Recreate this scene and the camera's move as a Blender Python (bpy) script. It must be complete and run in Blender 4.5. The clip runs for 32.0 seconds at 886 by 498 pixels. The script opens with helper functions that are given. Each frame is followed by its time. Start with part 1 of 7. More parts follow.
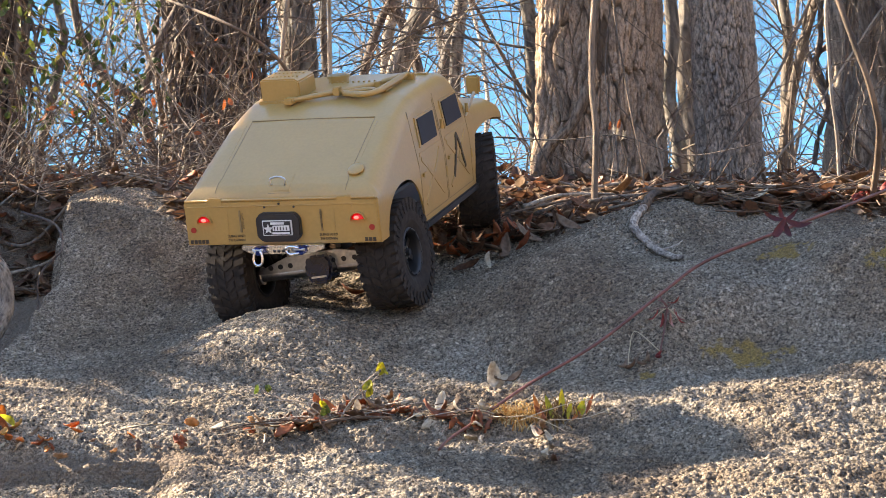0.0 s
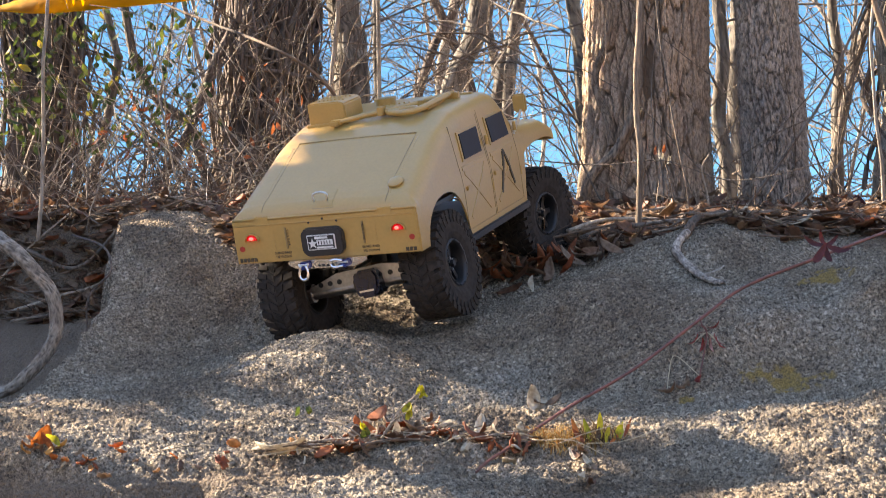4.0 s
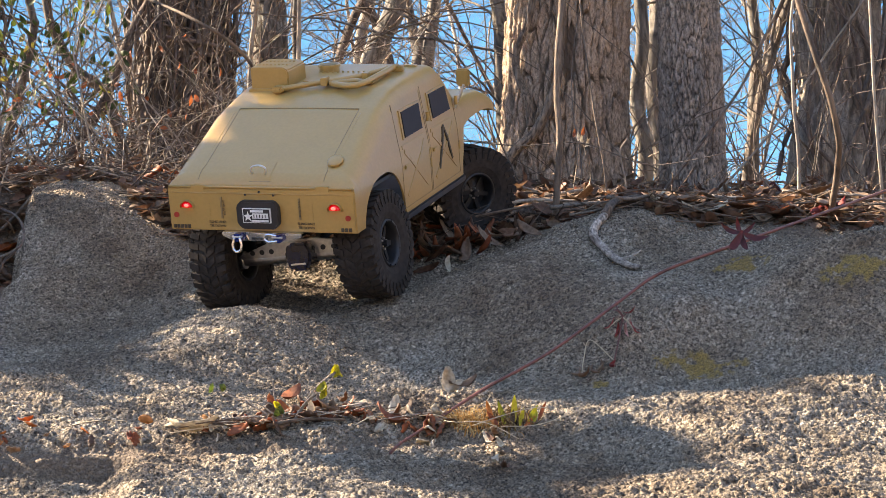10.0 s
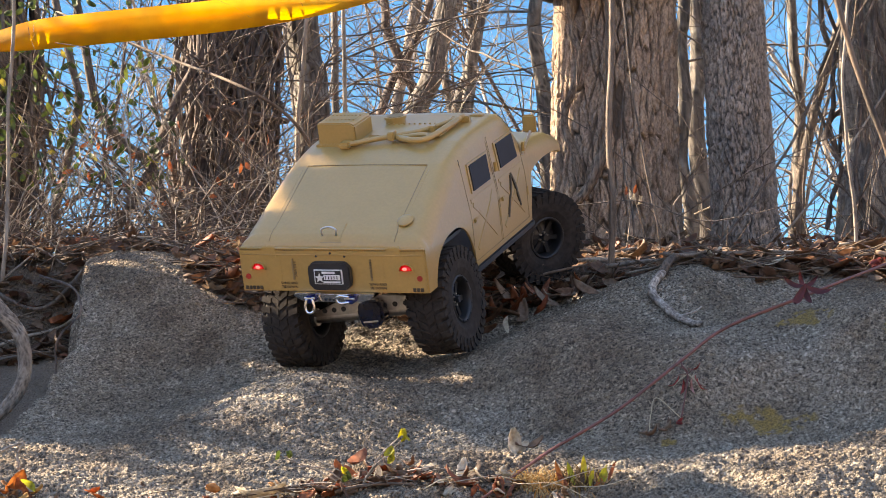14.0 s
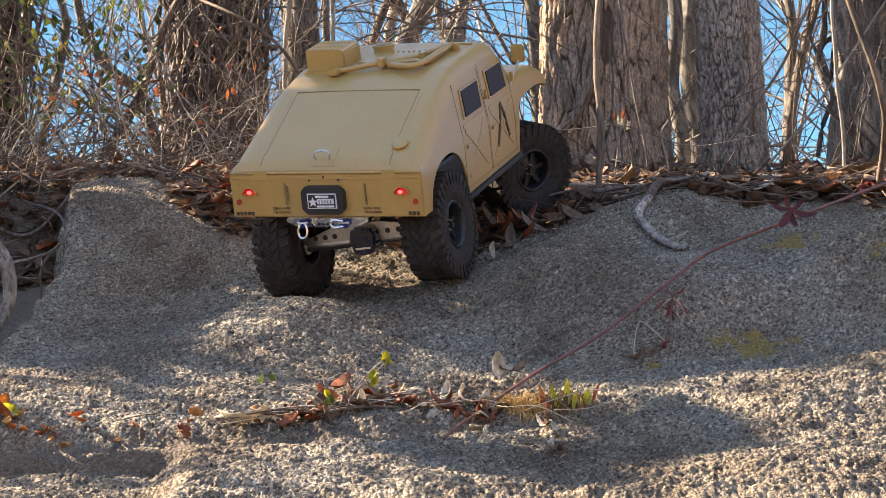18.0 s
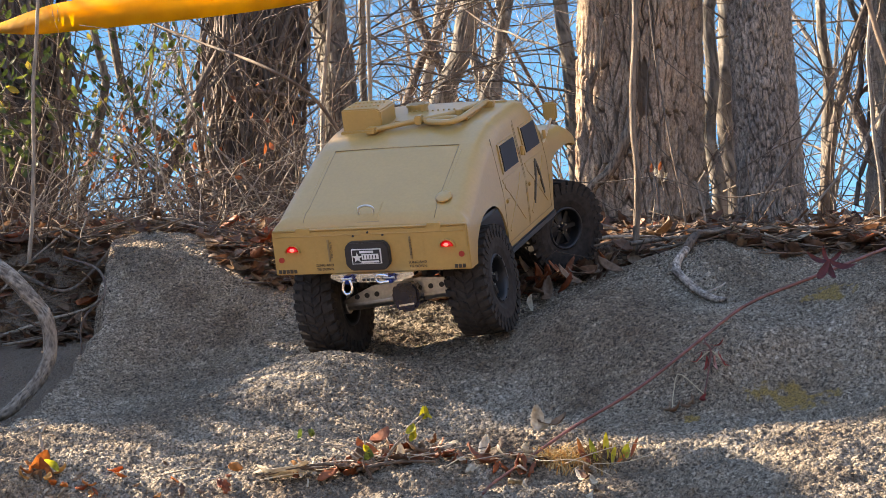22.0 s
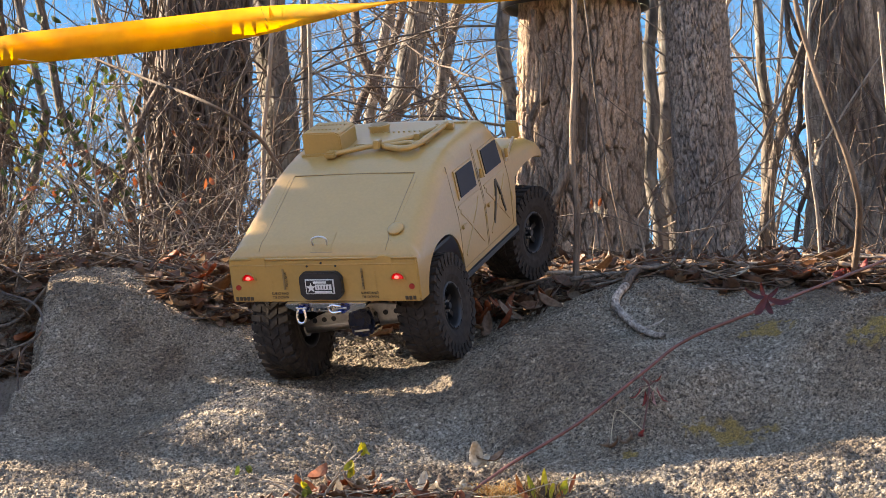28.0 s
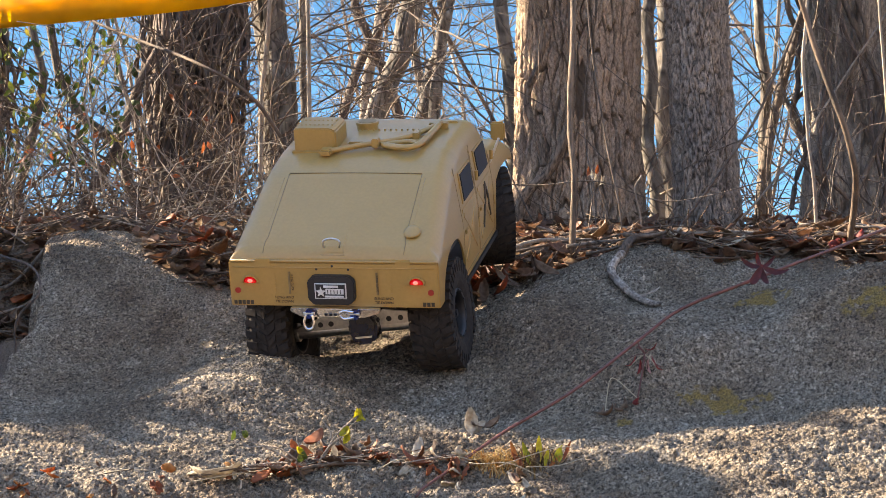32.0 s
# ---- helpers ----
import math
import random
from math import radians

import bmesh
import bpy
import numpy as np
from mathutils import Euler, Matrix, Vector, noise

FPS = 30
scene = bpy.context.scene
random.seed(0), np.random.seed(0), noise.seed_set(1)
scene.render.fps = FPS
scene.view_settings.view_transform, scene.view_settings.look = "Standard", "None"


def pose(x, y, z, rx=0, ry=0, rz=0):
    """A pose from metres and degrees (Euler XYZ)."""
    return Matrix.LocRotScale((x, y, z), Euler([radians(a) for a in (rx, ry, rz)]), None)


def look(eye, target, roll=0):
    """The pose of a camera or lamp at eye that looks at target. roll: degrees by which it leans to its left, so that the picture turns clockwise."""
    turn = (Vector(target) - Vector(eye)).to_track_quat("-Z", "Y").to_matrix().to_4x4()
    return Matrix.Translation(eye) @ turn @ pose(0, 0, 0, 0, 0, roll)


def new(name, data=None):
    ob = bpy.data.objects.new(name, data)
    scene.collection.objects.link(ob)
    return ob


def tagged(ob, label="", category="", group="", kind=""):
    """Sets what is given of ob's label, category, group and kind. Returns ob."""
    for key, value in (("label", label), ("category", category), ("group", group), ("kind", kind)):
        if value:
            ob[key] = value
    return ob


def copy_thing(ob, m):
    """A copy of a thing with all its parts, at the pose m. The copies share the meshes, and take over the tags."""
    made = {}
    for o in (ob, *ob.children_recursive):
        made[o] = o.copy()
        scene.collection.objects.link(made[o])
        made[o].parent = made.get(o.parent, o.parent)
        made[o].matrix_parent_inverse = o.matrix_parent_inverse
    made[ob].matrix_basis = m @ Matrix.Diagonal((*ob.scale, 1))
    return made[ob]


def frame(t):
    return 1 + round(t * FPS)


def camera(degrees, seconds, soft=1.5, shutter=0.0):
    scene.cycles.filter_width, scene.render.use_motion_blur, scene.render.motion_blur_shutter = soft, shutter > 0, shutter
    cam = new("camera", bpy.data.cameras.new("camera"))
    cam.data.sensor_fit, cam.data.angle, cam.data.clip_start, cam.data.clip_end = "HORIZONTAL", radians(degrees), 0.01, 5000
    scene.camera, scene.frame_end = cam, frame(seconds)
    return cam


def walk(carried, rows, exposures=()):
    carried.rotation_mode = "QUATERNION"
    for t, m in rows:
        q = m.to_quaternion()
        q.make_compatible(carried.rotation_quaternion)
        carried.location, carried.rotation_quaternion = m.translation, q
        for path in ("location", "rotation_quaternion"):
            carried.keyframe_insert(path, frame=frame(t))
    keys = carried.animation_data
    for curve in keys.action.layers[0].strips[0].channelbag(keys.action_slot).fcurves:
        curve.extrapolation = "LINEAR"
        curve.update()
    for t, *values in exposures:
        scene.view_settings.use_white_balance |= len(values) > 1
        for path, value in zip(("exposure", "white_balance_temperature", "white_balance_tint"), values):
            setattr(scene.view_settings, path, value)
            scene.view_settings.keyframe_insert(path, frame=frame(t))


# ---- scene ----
cam = camera(25.99, 32.0, soft=0.6, shutter=0.3)
PATH = [
    (0, 0.0018, 0.0052, 0.6877, 89.237, 0.426, -1.123),
    (0.5, 0.0227, -0.0024, 0.6877, 89.134, -0.143, -0.132),
    (1, 0.0297, 0.0015, 0.6867, 89.522, 0.245, 0.020),
    (1.5, 0.0205, 0.0059, 0.6807, 89.667, 0.894, -0.228),
    (2, 0.0165, 0.0054, 0.6787, 89.525, 0.954, -0.336),
    (2.5, 0.0192, -0.0027, 0.6841, 89.404, 0.795, -0.216),
    (3, 0.0210, -0.0102, 0.6846, 89.219, 0.485, -0.055),
    (3.5, 0.0232, -0.0159, 0.6870, 89.221, 0.297, 0.356),
    (4, 0.0213, -0.0128, 0.6891, 89.926, 0.242, 0.681),
    (4.5, 0.0157, -0.0114, 0.6938, 91.269, 0.120, 0.987),
    (6.5, 0.0135, -0.0133, 0.6959, 91.562, -1.409, -0.125),
    (7, 0.0162, -0.0138, 0.6954, 90.675, -1.584, -0.477),
    (7.5, 0.0200, -0.0105, 0.6939, 89.975, -1.590, -0.712),
    (8, 0.0236, -0.0142, 0.6966, 89.556, -1.511, -0.929),
    (8.5, 0.0302, -0.0166, 0.6979, 89.429, -1.348, -1.095),
    (9, 0.0347, -0.0203, 0.6998, 89.359, -1.200, -1.233),
    (9.5, 0.0315, -0.0152, 0.6976, 89.268, -1.099, -1.490),
    (10, 0.0154, -0.0064, 0.6970, 89.111, -1.141, -1.928),
    (10.5, -0.0078, 0.0060, 0.6956, 89.073, -1.332, -2.420),
    (11, -0.0117, -0.0003, 0.7018, 89.142, -1.511, -2.810),
    (11.5, -0.0129, 0.0009, 0.7019, 89.416, -1.790, -3.147),
    (12, -0.0126, 0.0059, 0.6974, 90.131, -1.638, -2.731),
    (12.5, -0.0099, 0.0106, 0.6910, 90.720, -1.183, -2.233),
    (13, -0.0126, 0.0085, 0.6903, 91.217, -0.303, -1.702),
    (13.5, -0.0154, 0.0096, 0.6900, 91.227, 0.108, -1.575),
    (14, -0.0170, 0.0055, 0.6923, 91.062, 0.242, -1.058),
    (14.5, -0.0199, 0.0059, 0.6905, 90.859, 0.295, -0.492),
    (16.5, -0.0067, 0.0103, 0.6881, 89.773, 0.319, -0.380),
    (17, -0.0053, 0.0119, 0.6840, 89.451, 0.337, -0.691),
    (17.5, -0.0024, 0.0165, 0.6825, 88.888, 0.351, -1.039),
    (18, -0.0032, 0.0131, 0.6831, 89.051, 0.313, -1.127),
    (18.5, -0.0047, 0.0121, 0.6855, 89.595, 0.551, -1.019),
    (19, -0.0079, 0.0061, 0.6894, 90.074, 0.597, -0.800),
    (19.5, -0.0098, 0.0052, 0.6923, 90.325, 0.579, -0.580),
    (20, -0.0092, 0.0030, 0.6922, 90.458, 0.650, -0.343),
    (20.5, -0.0088, 0.0019, 0.6906, 90.467, 0.647, -0.162),
    (21, -0.0079, 0.0049, 0.6892, 90.443, 0.702, -0.048),
    (21.5, -0.0043, 0.0054, 0.6890, 90.462, 0.742, -0.017),
    (22, -0.0026, 0.0076, 0.6877, 90.541, 0.698, 0.012),
    (22.5, -0.0021, 0.0082, 0.6863, 90.608, 0.654, 0.042),
    (23, -0.0046, 0.0113, 0.6837, 90.652, 0.615, 0.037),
    (23.5, -0.0099, 0.0127, 0.6833, 90.618, 0.578, -0.060),
    (24, -0.0101, 0.0152, 0.6813, 90.508, 0.741, -0.203),
    (24.5, -0.0101, 0.0171, 0.6787, 90.403, 0.927, -0.484),
    (26.5, -0.0012, 0.0111, 0.6831, 90.616, 1.278, -1.258),
    (27, 0.0003, 0.0093, 0.6836, 90.868, 1.145, -1.341),
    (27.5, 0.0029, 0.0083, 0.6855, 91.195, 0.952, -1.448),
    (28, 0.0032, 0.0078, 0.6897, 91.533, 0.651, -1.637),
    (28.5, 0.0016, 0.0016, 0.6959, 91.802, 0.255, -1.895),
    (29, 0.0005, 0.0014, 0.7005, 91.914, -0.031, -2.181),
    (29.5, 0.0001, 0.0002, 0.7003, 91.838, -0.146, -2.366),
    (30, 0.0010, 0.0005, 0.6977, 91.682, -0.163, -2.375),
    (30.5, 0.0018, 0.0020, 0.6976, 91.503, -0.093, -2.253),
    (31, 0.0027, -0.0001, 0.6976, 91.321, -0.037, -2.087),
    (31.5, 0.0028, 0.0008, 0.6965, 90.971, 0.040, -1.897),
    (32, 0.0023, 0.0027, 0.6938, 90.425, 0.168, -1.760),
]
walk(cam, [(t, pose(*p)) for t, *p in PATH], exposures=((0, 2.78, 8150, 14), (7, 2.71, 8250, 15), (18, 2.63, 8250, 15), (32, 2.60, 8350, 15)))

# ---- sky and sun ----
SUN_AZ, SUN_EL = radians(-68), radians(30)      # low winter sun from beyond the bank, well to the left
world = bpy.data.worlds.new("world")
scene.world = world
world.use_nodes = True
wn = world.node_tree
sky = wn.nodes.new("ShaderNodeTexSky")
sky.sky_type, sky.sun_disc = "NISHITA", False
sky.sun_elevation, sky.sun_rotation = SUN_EL, SUN_AZ
sky.altitude, sky.air_density, sky.dust_density, sky.ozone_density = 1500, 1.0, 0.0, 1.6
ways, lift = wn.nodes.new("ShaderNodeTexCoord"), wn.nodes.new("ShaderNodeVectorMath")   # clear upland sky: no pale band low down
lift.inputs[1].default_value = (0, 0, 0.45)
wn.links.new(ways.outputs["Generated"], lift.inputs[0])
wn.links.new(lift.outputs[0], sky.inputs[0])
wn.links.new(sky.outputs[0], wn.nodes["Background"].inputs[0])
wn.nodes["Background"].inputs[1].default_value = 0.15
sun = new("sun", bpy.data.lights.new("sun", "SUN"))
sun.data.energy, sun.data.angle, sun.data.color = 4.55, radians(0.5), (1.0, 0.942, 0.845)
SUN_WAY = Vector((math.sin(SUN_AZ) * math.cos(SUN_EL), math.cos(SUN_AZ) * math.cos(SUN_EL), math.sin(SUN_EL)))
sun.matrix_world = look(SUN_WAY * 20, (0, 0, 0))


# ---- small tools ----
def grid_hash(ix, iy, iz, seed):
    n = (ix * 374761393 + iy * 668265263 + iz * 1274126177 + seed * 974711) & 0xFFFFFFFF
    n = ((n ^ (n >> 13)) * 1274126177) & 0xFFFFFFFF
    n = n ^ (n >> 16)
    return (n & 0xFFFF) / 65535.0


def vnoise(p, seed=0):
    """Smooth value noise from -1 to 1 at rows of points."""
    p = np.asarray(p, float)
    i = np.floor(p).astype(np.int64)
    f = p - i
    f = f * f * (3 - 2 * f)
    out = 0
    for a in (0, 1):
        for b in (0, 1):
            for c in (0, 1):
                w = (f[:, 0] if a else 1 - f[:, 0]) * (f[:, 1] if b else 1 - f[:, 1]) * (f[:, 2] if c else 1 - f[:, 2])
                out = out + w * grid_hash(i[:, 0] + a, i[:, 1] + b, i[:, 2] + c, seed)
    return out * 2 - 1


def fbm(p, octaves=4, seed=0, gain=0.5):
    p = np.asarray(p, float)
    return sum(gain**k * vnoise(p * 2**k, seed + k) for k in range(octaves))


class Soup:
    """Gathers vertices and faces of one mesh."""

    def __init__(self):
        self.v, self.f, self.n = [], [], 0

    def add(self, v, f):
        v = np.asarray(v, float).reshape(-1, 3)
        self.v.append(v)
        self.f += [tuple(int(k) + self.n for k in face) for face in f]
        self.n += len(v)
        return self

    def mesh(self, name, smooth=True):
        me = bpy.data.meshes.new(name)
        me.from_pydata(np.concatenate(self.v).tolist(), [], self.f)
        if smooth:
            me.polygons.foreach_set("use_smooth", [True] * len(me.polygons))
        me.update()
        return me


def put(name, me, material, parent=None, label="", m=None):
    """Links a mesh as one object, on its own or under a thing."""
    ob = new(name, me)
    if material and not me.materials:
        me.materials.append(material)
    if parent:
        ob.parent = parent
    if m is not None:
        ob.matrix_basis = m
    return tagged(ob, label)


def part(name, bm, material, parent, label="", m=None, smooth=False, bevel=0.0):
    if bevel:
        bmesh.ops.bevel(bm, geom=bm.edges[:], offset=bevel, segments=2, affect="EDGES", clamp_overlap=True)
    me = bpy.data.meshes.new(name)
    bm.to_mesh(me)
    bm.free()
    if smooth:
        me.polygons.foreach_set("use_smooth", [True] * len(me.polygons))
    return put(name, me, material, parent, label, m)


def box(x0, x1, y0, y1, z0, z1, bm=None):
    bm = bm or bmesh.new()
    m = Matrix.Translation(((x0 + x1) / 2, (y0 + y1) / 2, (z0 + z1) / 2)) @ Matrix.Diagonal((x1 - x0, y1 - y0, z1 - z0, 1))
    bmesh.ops.create_cube(bm, size=1, matrix=m)
    return bm


def rod(a, b, r0, r1=None, n=12, bm=None):
    bm = bm or bmesh.new()
    a, b = Vector(a), Vector(b)
    m = Matrix.Translation((a + b) / 2) @ (b - a).to_track_quat("Z", "Y").to_matrix().to_4x4()
    bmesh.ops.create_cone(bm, cap_ends=True, segments=n, radius1=r0, radius2=r0 if r1 is None else r1, depth=(b - a).length, matrix=m)
    return bm


def prism(points, y0, y1, bm=None):
    """A flat outline in x and z, made solid from y0 to y1."""
    bm = bm or bmesh.new()
    a = [bm.verts.new((x, y0, z)) for x, z in points]
    b = [bm.verts.new((x, y1, z)) for x, z in points]
    bm.faces.new(a)
    bm.faces.new(b[::-1])
    for k in range(len(a)):
        bm.faces.new((a[k], b[k], b[k - 1], a[k - 1]))
    bmesh.ops.recalc_face_normals(bm, faces=bm.faces[:])
    return bm


def tube(path, radii, n=6, caps=True):
    """Vertices and faces of a round limb along a path."""
    path = np.asarray(path, float)
    radii = np.broadcast_to(np.asarray(radii, float), len(path))
    way = np.gradient(path, axis=0)
    way /= np.linalg.norm(way, axis=1, keepdims=True) + 1e-12
    side = np.cross(way, [0.31, 0.17, 0.93] if abs(way[0][2]) < 0.9 else [0.9, 0.3, 0.1])
    side /= np.linalg.norm(side, axis=1, keepdims=True) + 1e-12
    up = np.cross(side, way)
    ang = np.linspace(0, 2 * np.pi, n, endpoint=False)
    v = path[:, None] + radii[:, None, None] * (np.cos(ang)[None, :, None] * side[:, None] + np.sin(ang)[None, :, None] * up[:, None])
    f = [(k * n + j, k * n + (j + 1) % n, (k + 1) * n + (j + 1) % n, (k + 1) * n + j) for k in range(len(path) - 1) for j in range(n)]
    if caps:
        f += [tuple(range(n - 1, -1, -1)), tuple((len(path) - 1) * n + j for j in range(n))]
    return v.reshape(-1, 3), f


def curve_path(points, steps=8):
    """A smooth line through a few points."""
    p = np.asarray(points, float)
    q = np.vstack([2 * p[0] - p[1], p, 2 * p[-1] - p[-2]])
    out = []
    for k in range(1, len(q) - 2):
        for u in np.linspace(0, 1, steps, endpoint=False):
            a, b, c, d = q[k - 1 : k + 3]
            out.append(0.5 * (2 * b + (c - a) * u + (2 * a - 5 * b + 4 * c - d) * u * u + (3 * b - a - 3 * c + d) * u**3))
    return np.array(out + [p[-1]])


# ---- materials ----
def material(name, rough=0.7, metal=0.0):
    mat = bpy.data.materials.new(name)
    mat.use_nodes = True
    nt = mat.node_tree
    b = nt.nodes["Principled BSDF"]
    b.inputs["Roughness"].default_value, b.inputs["Metallic"].default_value = rough, metal
    return mat, nt, b


def node(nt, kind, **values):
    nd = nt.nodes.new(kind)
    for key, value in values.items():
        nd.inputs[key.replace("_", " ")].default_value = value
    return nd


def ramp(nt, source, stops):
    nd = nt.nodes.new("ShaderNodeValToRGB")
    e = nd.color_ramp.elements
    e[0].position, e[0].color = stops[0][0], (*stops[0][1], 1)
    e[1].position, e[1].color = stops[-1][0], (*stops[-1][1], 1)
    for pos, col in stops[1:-1]:
        e.new(pos).color = (*col, 1)
    nt.links.new(source, nd.inputs[0])
    return nd.outputs[0]


def mixed(nt, fac, a, b, blend="MIX"):
    nd = nt.nodes.new("ShaderNodeMix")
    nd.data_type, nd.blend_type = "RGBA", blend
    for value, slot in ((fac, nd.inputs[0]), (a, nd.inputs[6]), (b, nd.inputs[7])):
        if isinstance(value, (float, int)):
            slot.default_value = value
        elif isinstance(value, tuple):
            slot.default_value = (*value, 1)
        else:
            nt.links.new(value, slot)
    return nd.outputs[2]


def coords(nt, stretch=(1, 1, 1), shift=True):
    """Places on the thing, moved by chance from one thing to the next."""
    tc, mp = nt.nodes.new("ShaderNodeTexCoord"), nt.nodes.new("ShaderNodeMapping")
    mp.inputs["Scale"].default_value = stretch
    nt.links.new(tc.outputs["Object"], mp.inputs[0])
    if shift:
        oi, mu = nt.nodes.new("ShaderNodeObjectInfo"), nt.nodes.new("ShaderNodeMath")
        mu.operation = "MULTIPLY"
        mu.inputs[1].default_value = 40
        nt.links.new(oi.outputs["Random"], mu.inputs[0])
        nt.links.new(mu.outputs[0], mp.inputs["Location"])
    return mp.outputs[0]


def bumped(nt, b, height, strength, distance):
    bp = node(nt, "ShaderNodeBump", Strength=strength, Distance=distance)
    nt.links.new(height, bp.inputs["Height"])
    nt.links.new(bp.outputs[0], b.inputs["Normal"])


def plain(name, colour, rough=0.6, metal=0.0, vary=0.15, scale=120.0, bump=0.1, dist=0.0005):
    """A coloured surface with fine and broad unevenness."""
    mat, nt, b = material(name, rough, metal)
    co = coords(nt)
    n1 = node(nt, "ShaderNodeTexNoise", Scale=scale, Detail=4.0)
    n2 = node(nt, "ShaderNodeTexNoise", Scale=scale / 9, Detail=2.0)
    for nd in (n1, n2):
        nt.links.new(co, nd.inputs["Vector"])
    dark, light = tuple(c * (1 - vary) for c in colour), tuple(min(1, c * (1 + vary)) for c in colour)
    c1 = ramp(nt, n1.outputs[0], [(0.3, dark), (0.7, light)])
    c2 = ramp(nt, n2.outputs[0], [(0.3, (1 - vary,) * 3), (0.7, (1, 1, 1))])
    nt.links.new(mixed(nt, 1.0, c1, c2, "MULTIPLY"), b.inputs["Base Color"])
    if bump:
        bumped(nt, b, n1.outputs[0], bump, dist)
    return mat


def bark_mat(name, dark, light, scale=60.0, lichen=None, fibre=0.25):
    """Bark: fine fibre, broad weathering and a darker tone in the splits."""
    mat, nt, b = material(name, 0.9)
    co = coords(nt, (1, 1, fibre))
    n1 = node(nt, "ShaderNodeTexNoise", Scale=scale, Detail=8.0, Roughness=0.68)
    n2 = node(nt, "ShaderNodeTexNoise", Scale=scale / 8, Detail=3.0)
    for nd in (n1, n2):
        nt.links.new(co, nd.inputs["Vector"])
    col = ramp(nt, n1.outputs[0], [(0.34, dark), (0.62, light)])
    col = mixed(nt, 1.0, col, ramp(nt, n2.outputs[0], [(0.3, (0.6, 0.6, 0.62)), (0.7, (1.1, 1.05, 1.0))]), "MULTIPLY")
    if lichen:
        n3 = node(nt, "ShaderNodeTexNoise", Scale=scale / 3, Detail=4.0)
        nt.links.new(coords(nt), n3.inputs["Vector"])
        col = mixed(nt, ramp(nt, n3.outputs[0], [(0.57, (0, 0, 0)), (0.68, (0.7, 0.7, 0.7))]), col, lichen)
    at_furrow = nt.nodes.new("ShaderNodeAttribute")      # blends to a darker tone in the splits
    at_furrow.attribute_name = "furrow"
    col = mixed(nt, at_furrow.outputs["Fac"], col, tuple(0.55 * c for c in dark))
    nt.links.new(col, b.inputs["Base Color"])
    bumped(nt, b, n1.outputs[0], 0.8, 0.005)
    return mat


def leaf_mat(name, stops, through_share=0.35):
    """Dry leaf: its hue by chance from leaf to leaf, with some light through it."""
    mat, nt, b = material(name, 0.6)
    ge, n1 = nt.nodes.new("ShaderNodeNewGeometry"), node(nt, "ShaderNodeTexNoise", Scale=180.0, Detail=3.0)
    oi = nt.nodes.new("ShaderNodeObjectInfo")
    ad, fr = nt.nodes.new("ShaderNodeMath"), nt.nodes.new("ShaderNodeMath")
    fr.operation = "FRACT"
    nt.links.new(ge.outputs["Random Per Island"], ad.inputs[0])
    nt.links.new(oi.outputs["Random"], ad.inputs[1])
    nt.links.new(ad.outputs[0], fr.inputs[0])
    nt.links.new(coords(nt), n1.inputs["Vector"])
    col = ramp(nt, fr.outputs[0], stops)
    col = mixed(nt, 1.0, col, ramp(nt, n1.outputs[0], [(0.3, (0.6, 0.55, 0.5)), (0.65, (1.1, 1.1, 1.1))]), "MULTIPLY")
    nt.links.new(col, b.inputs["Base Color"])
    tr, mx = nt.nodes.new("ShaderNodeBsdfTranslucent"), nt.nodes.new("ShaderNodeMixShader")
    mx.inputs[0].default_value = through_share
    nt.links.new(col, tr.inputs[0])
    nt.links.new(b.outputs[0], mx.inputs[1])
    nt.links.new(tr.outputs[0], mx.inputs[2])
    nt.links.new(mx.outputs[0], nt.nodes["Material Output"].inputs[0])
    bumped(nt, b, n1.outputs[0], 0.3, 0.001)
    return mat


def let_light_through(mat, colour, share):
    """Thin cloth: part of the light from behind comes through."""
    nt = mat.node_tree
    tr, mx = nt.nodes.new("ShaderNodeBsdfTranslucent"), nt.nodes.new("ShaderNodeMixShader")
    tr.inputs[0].default_value, mx.inputs[0].default_value = (*colour, 1), share
    nt.links.new(nt.nodes["Principled BSDF"].outputs[0], mx.inputs[1])
    nt.links.new(tr.outputs[0], mx.inputs[2])
    nt.links.new(mx.outputs[0], nt.nodes["Material Output"].inputs[0])


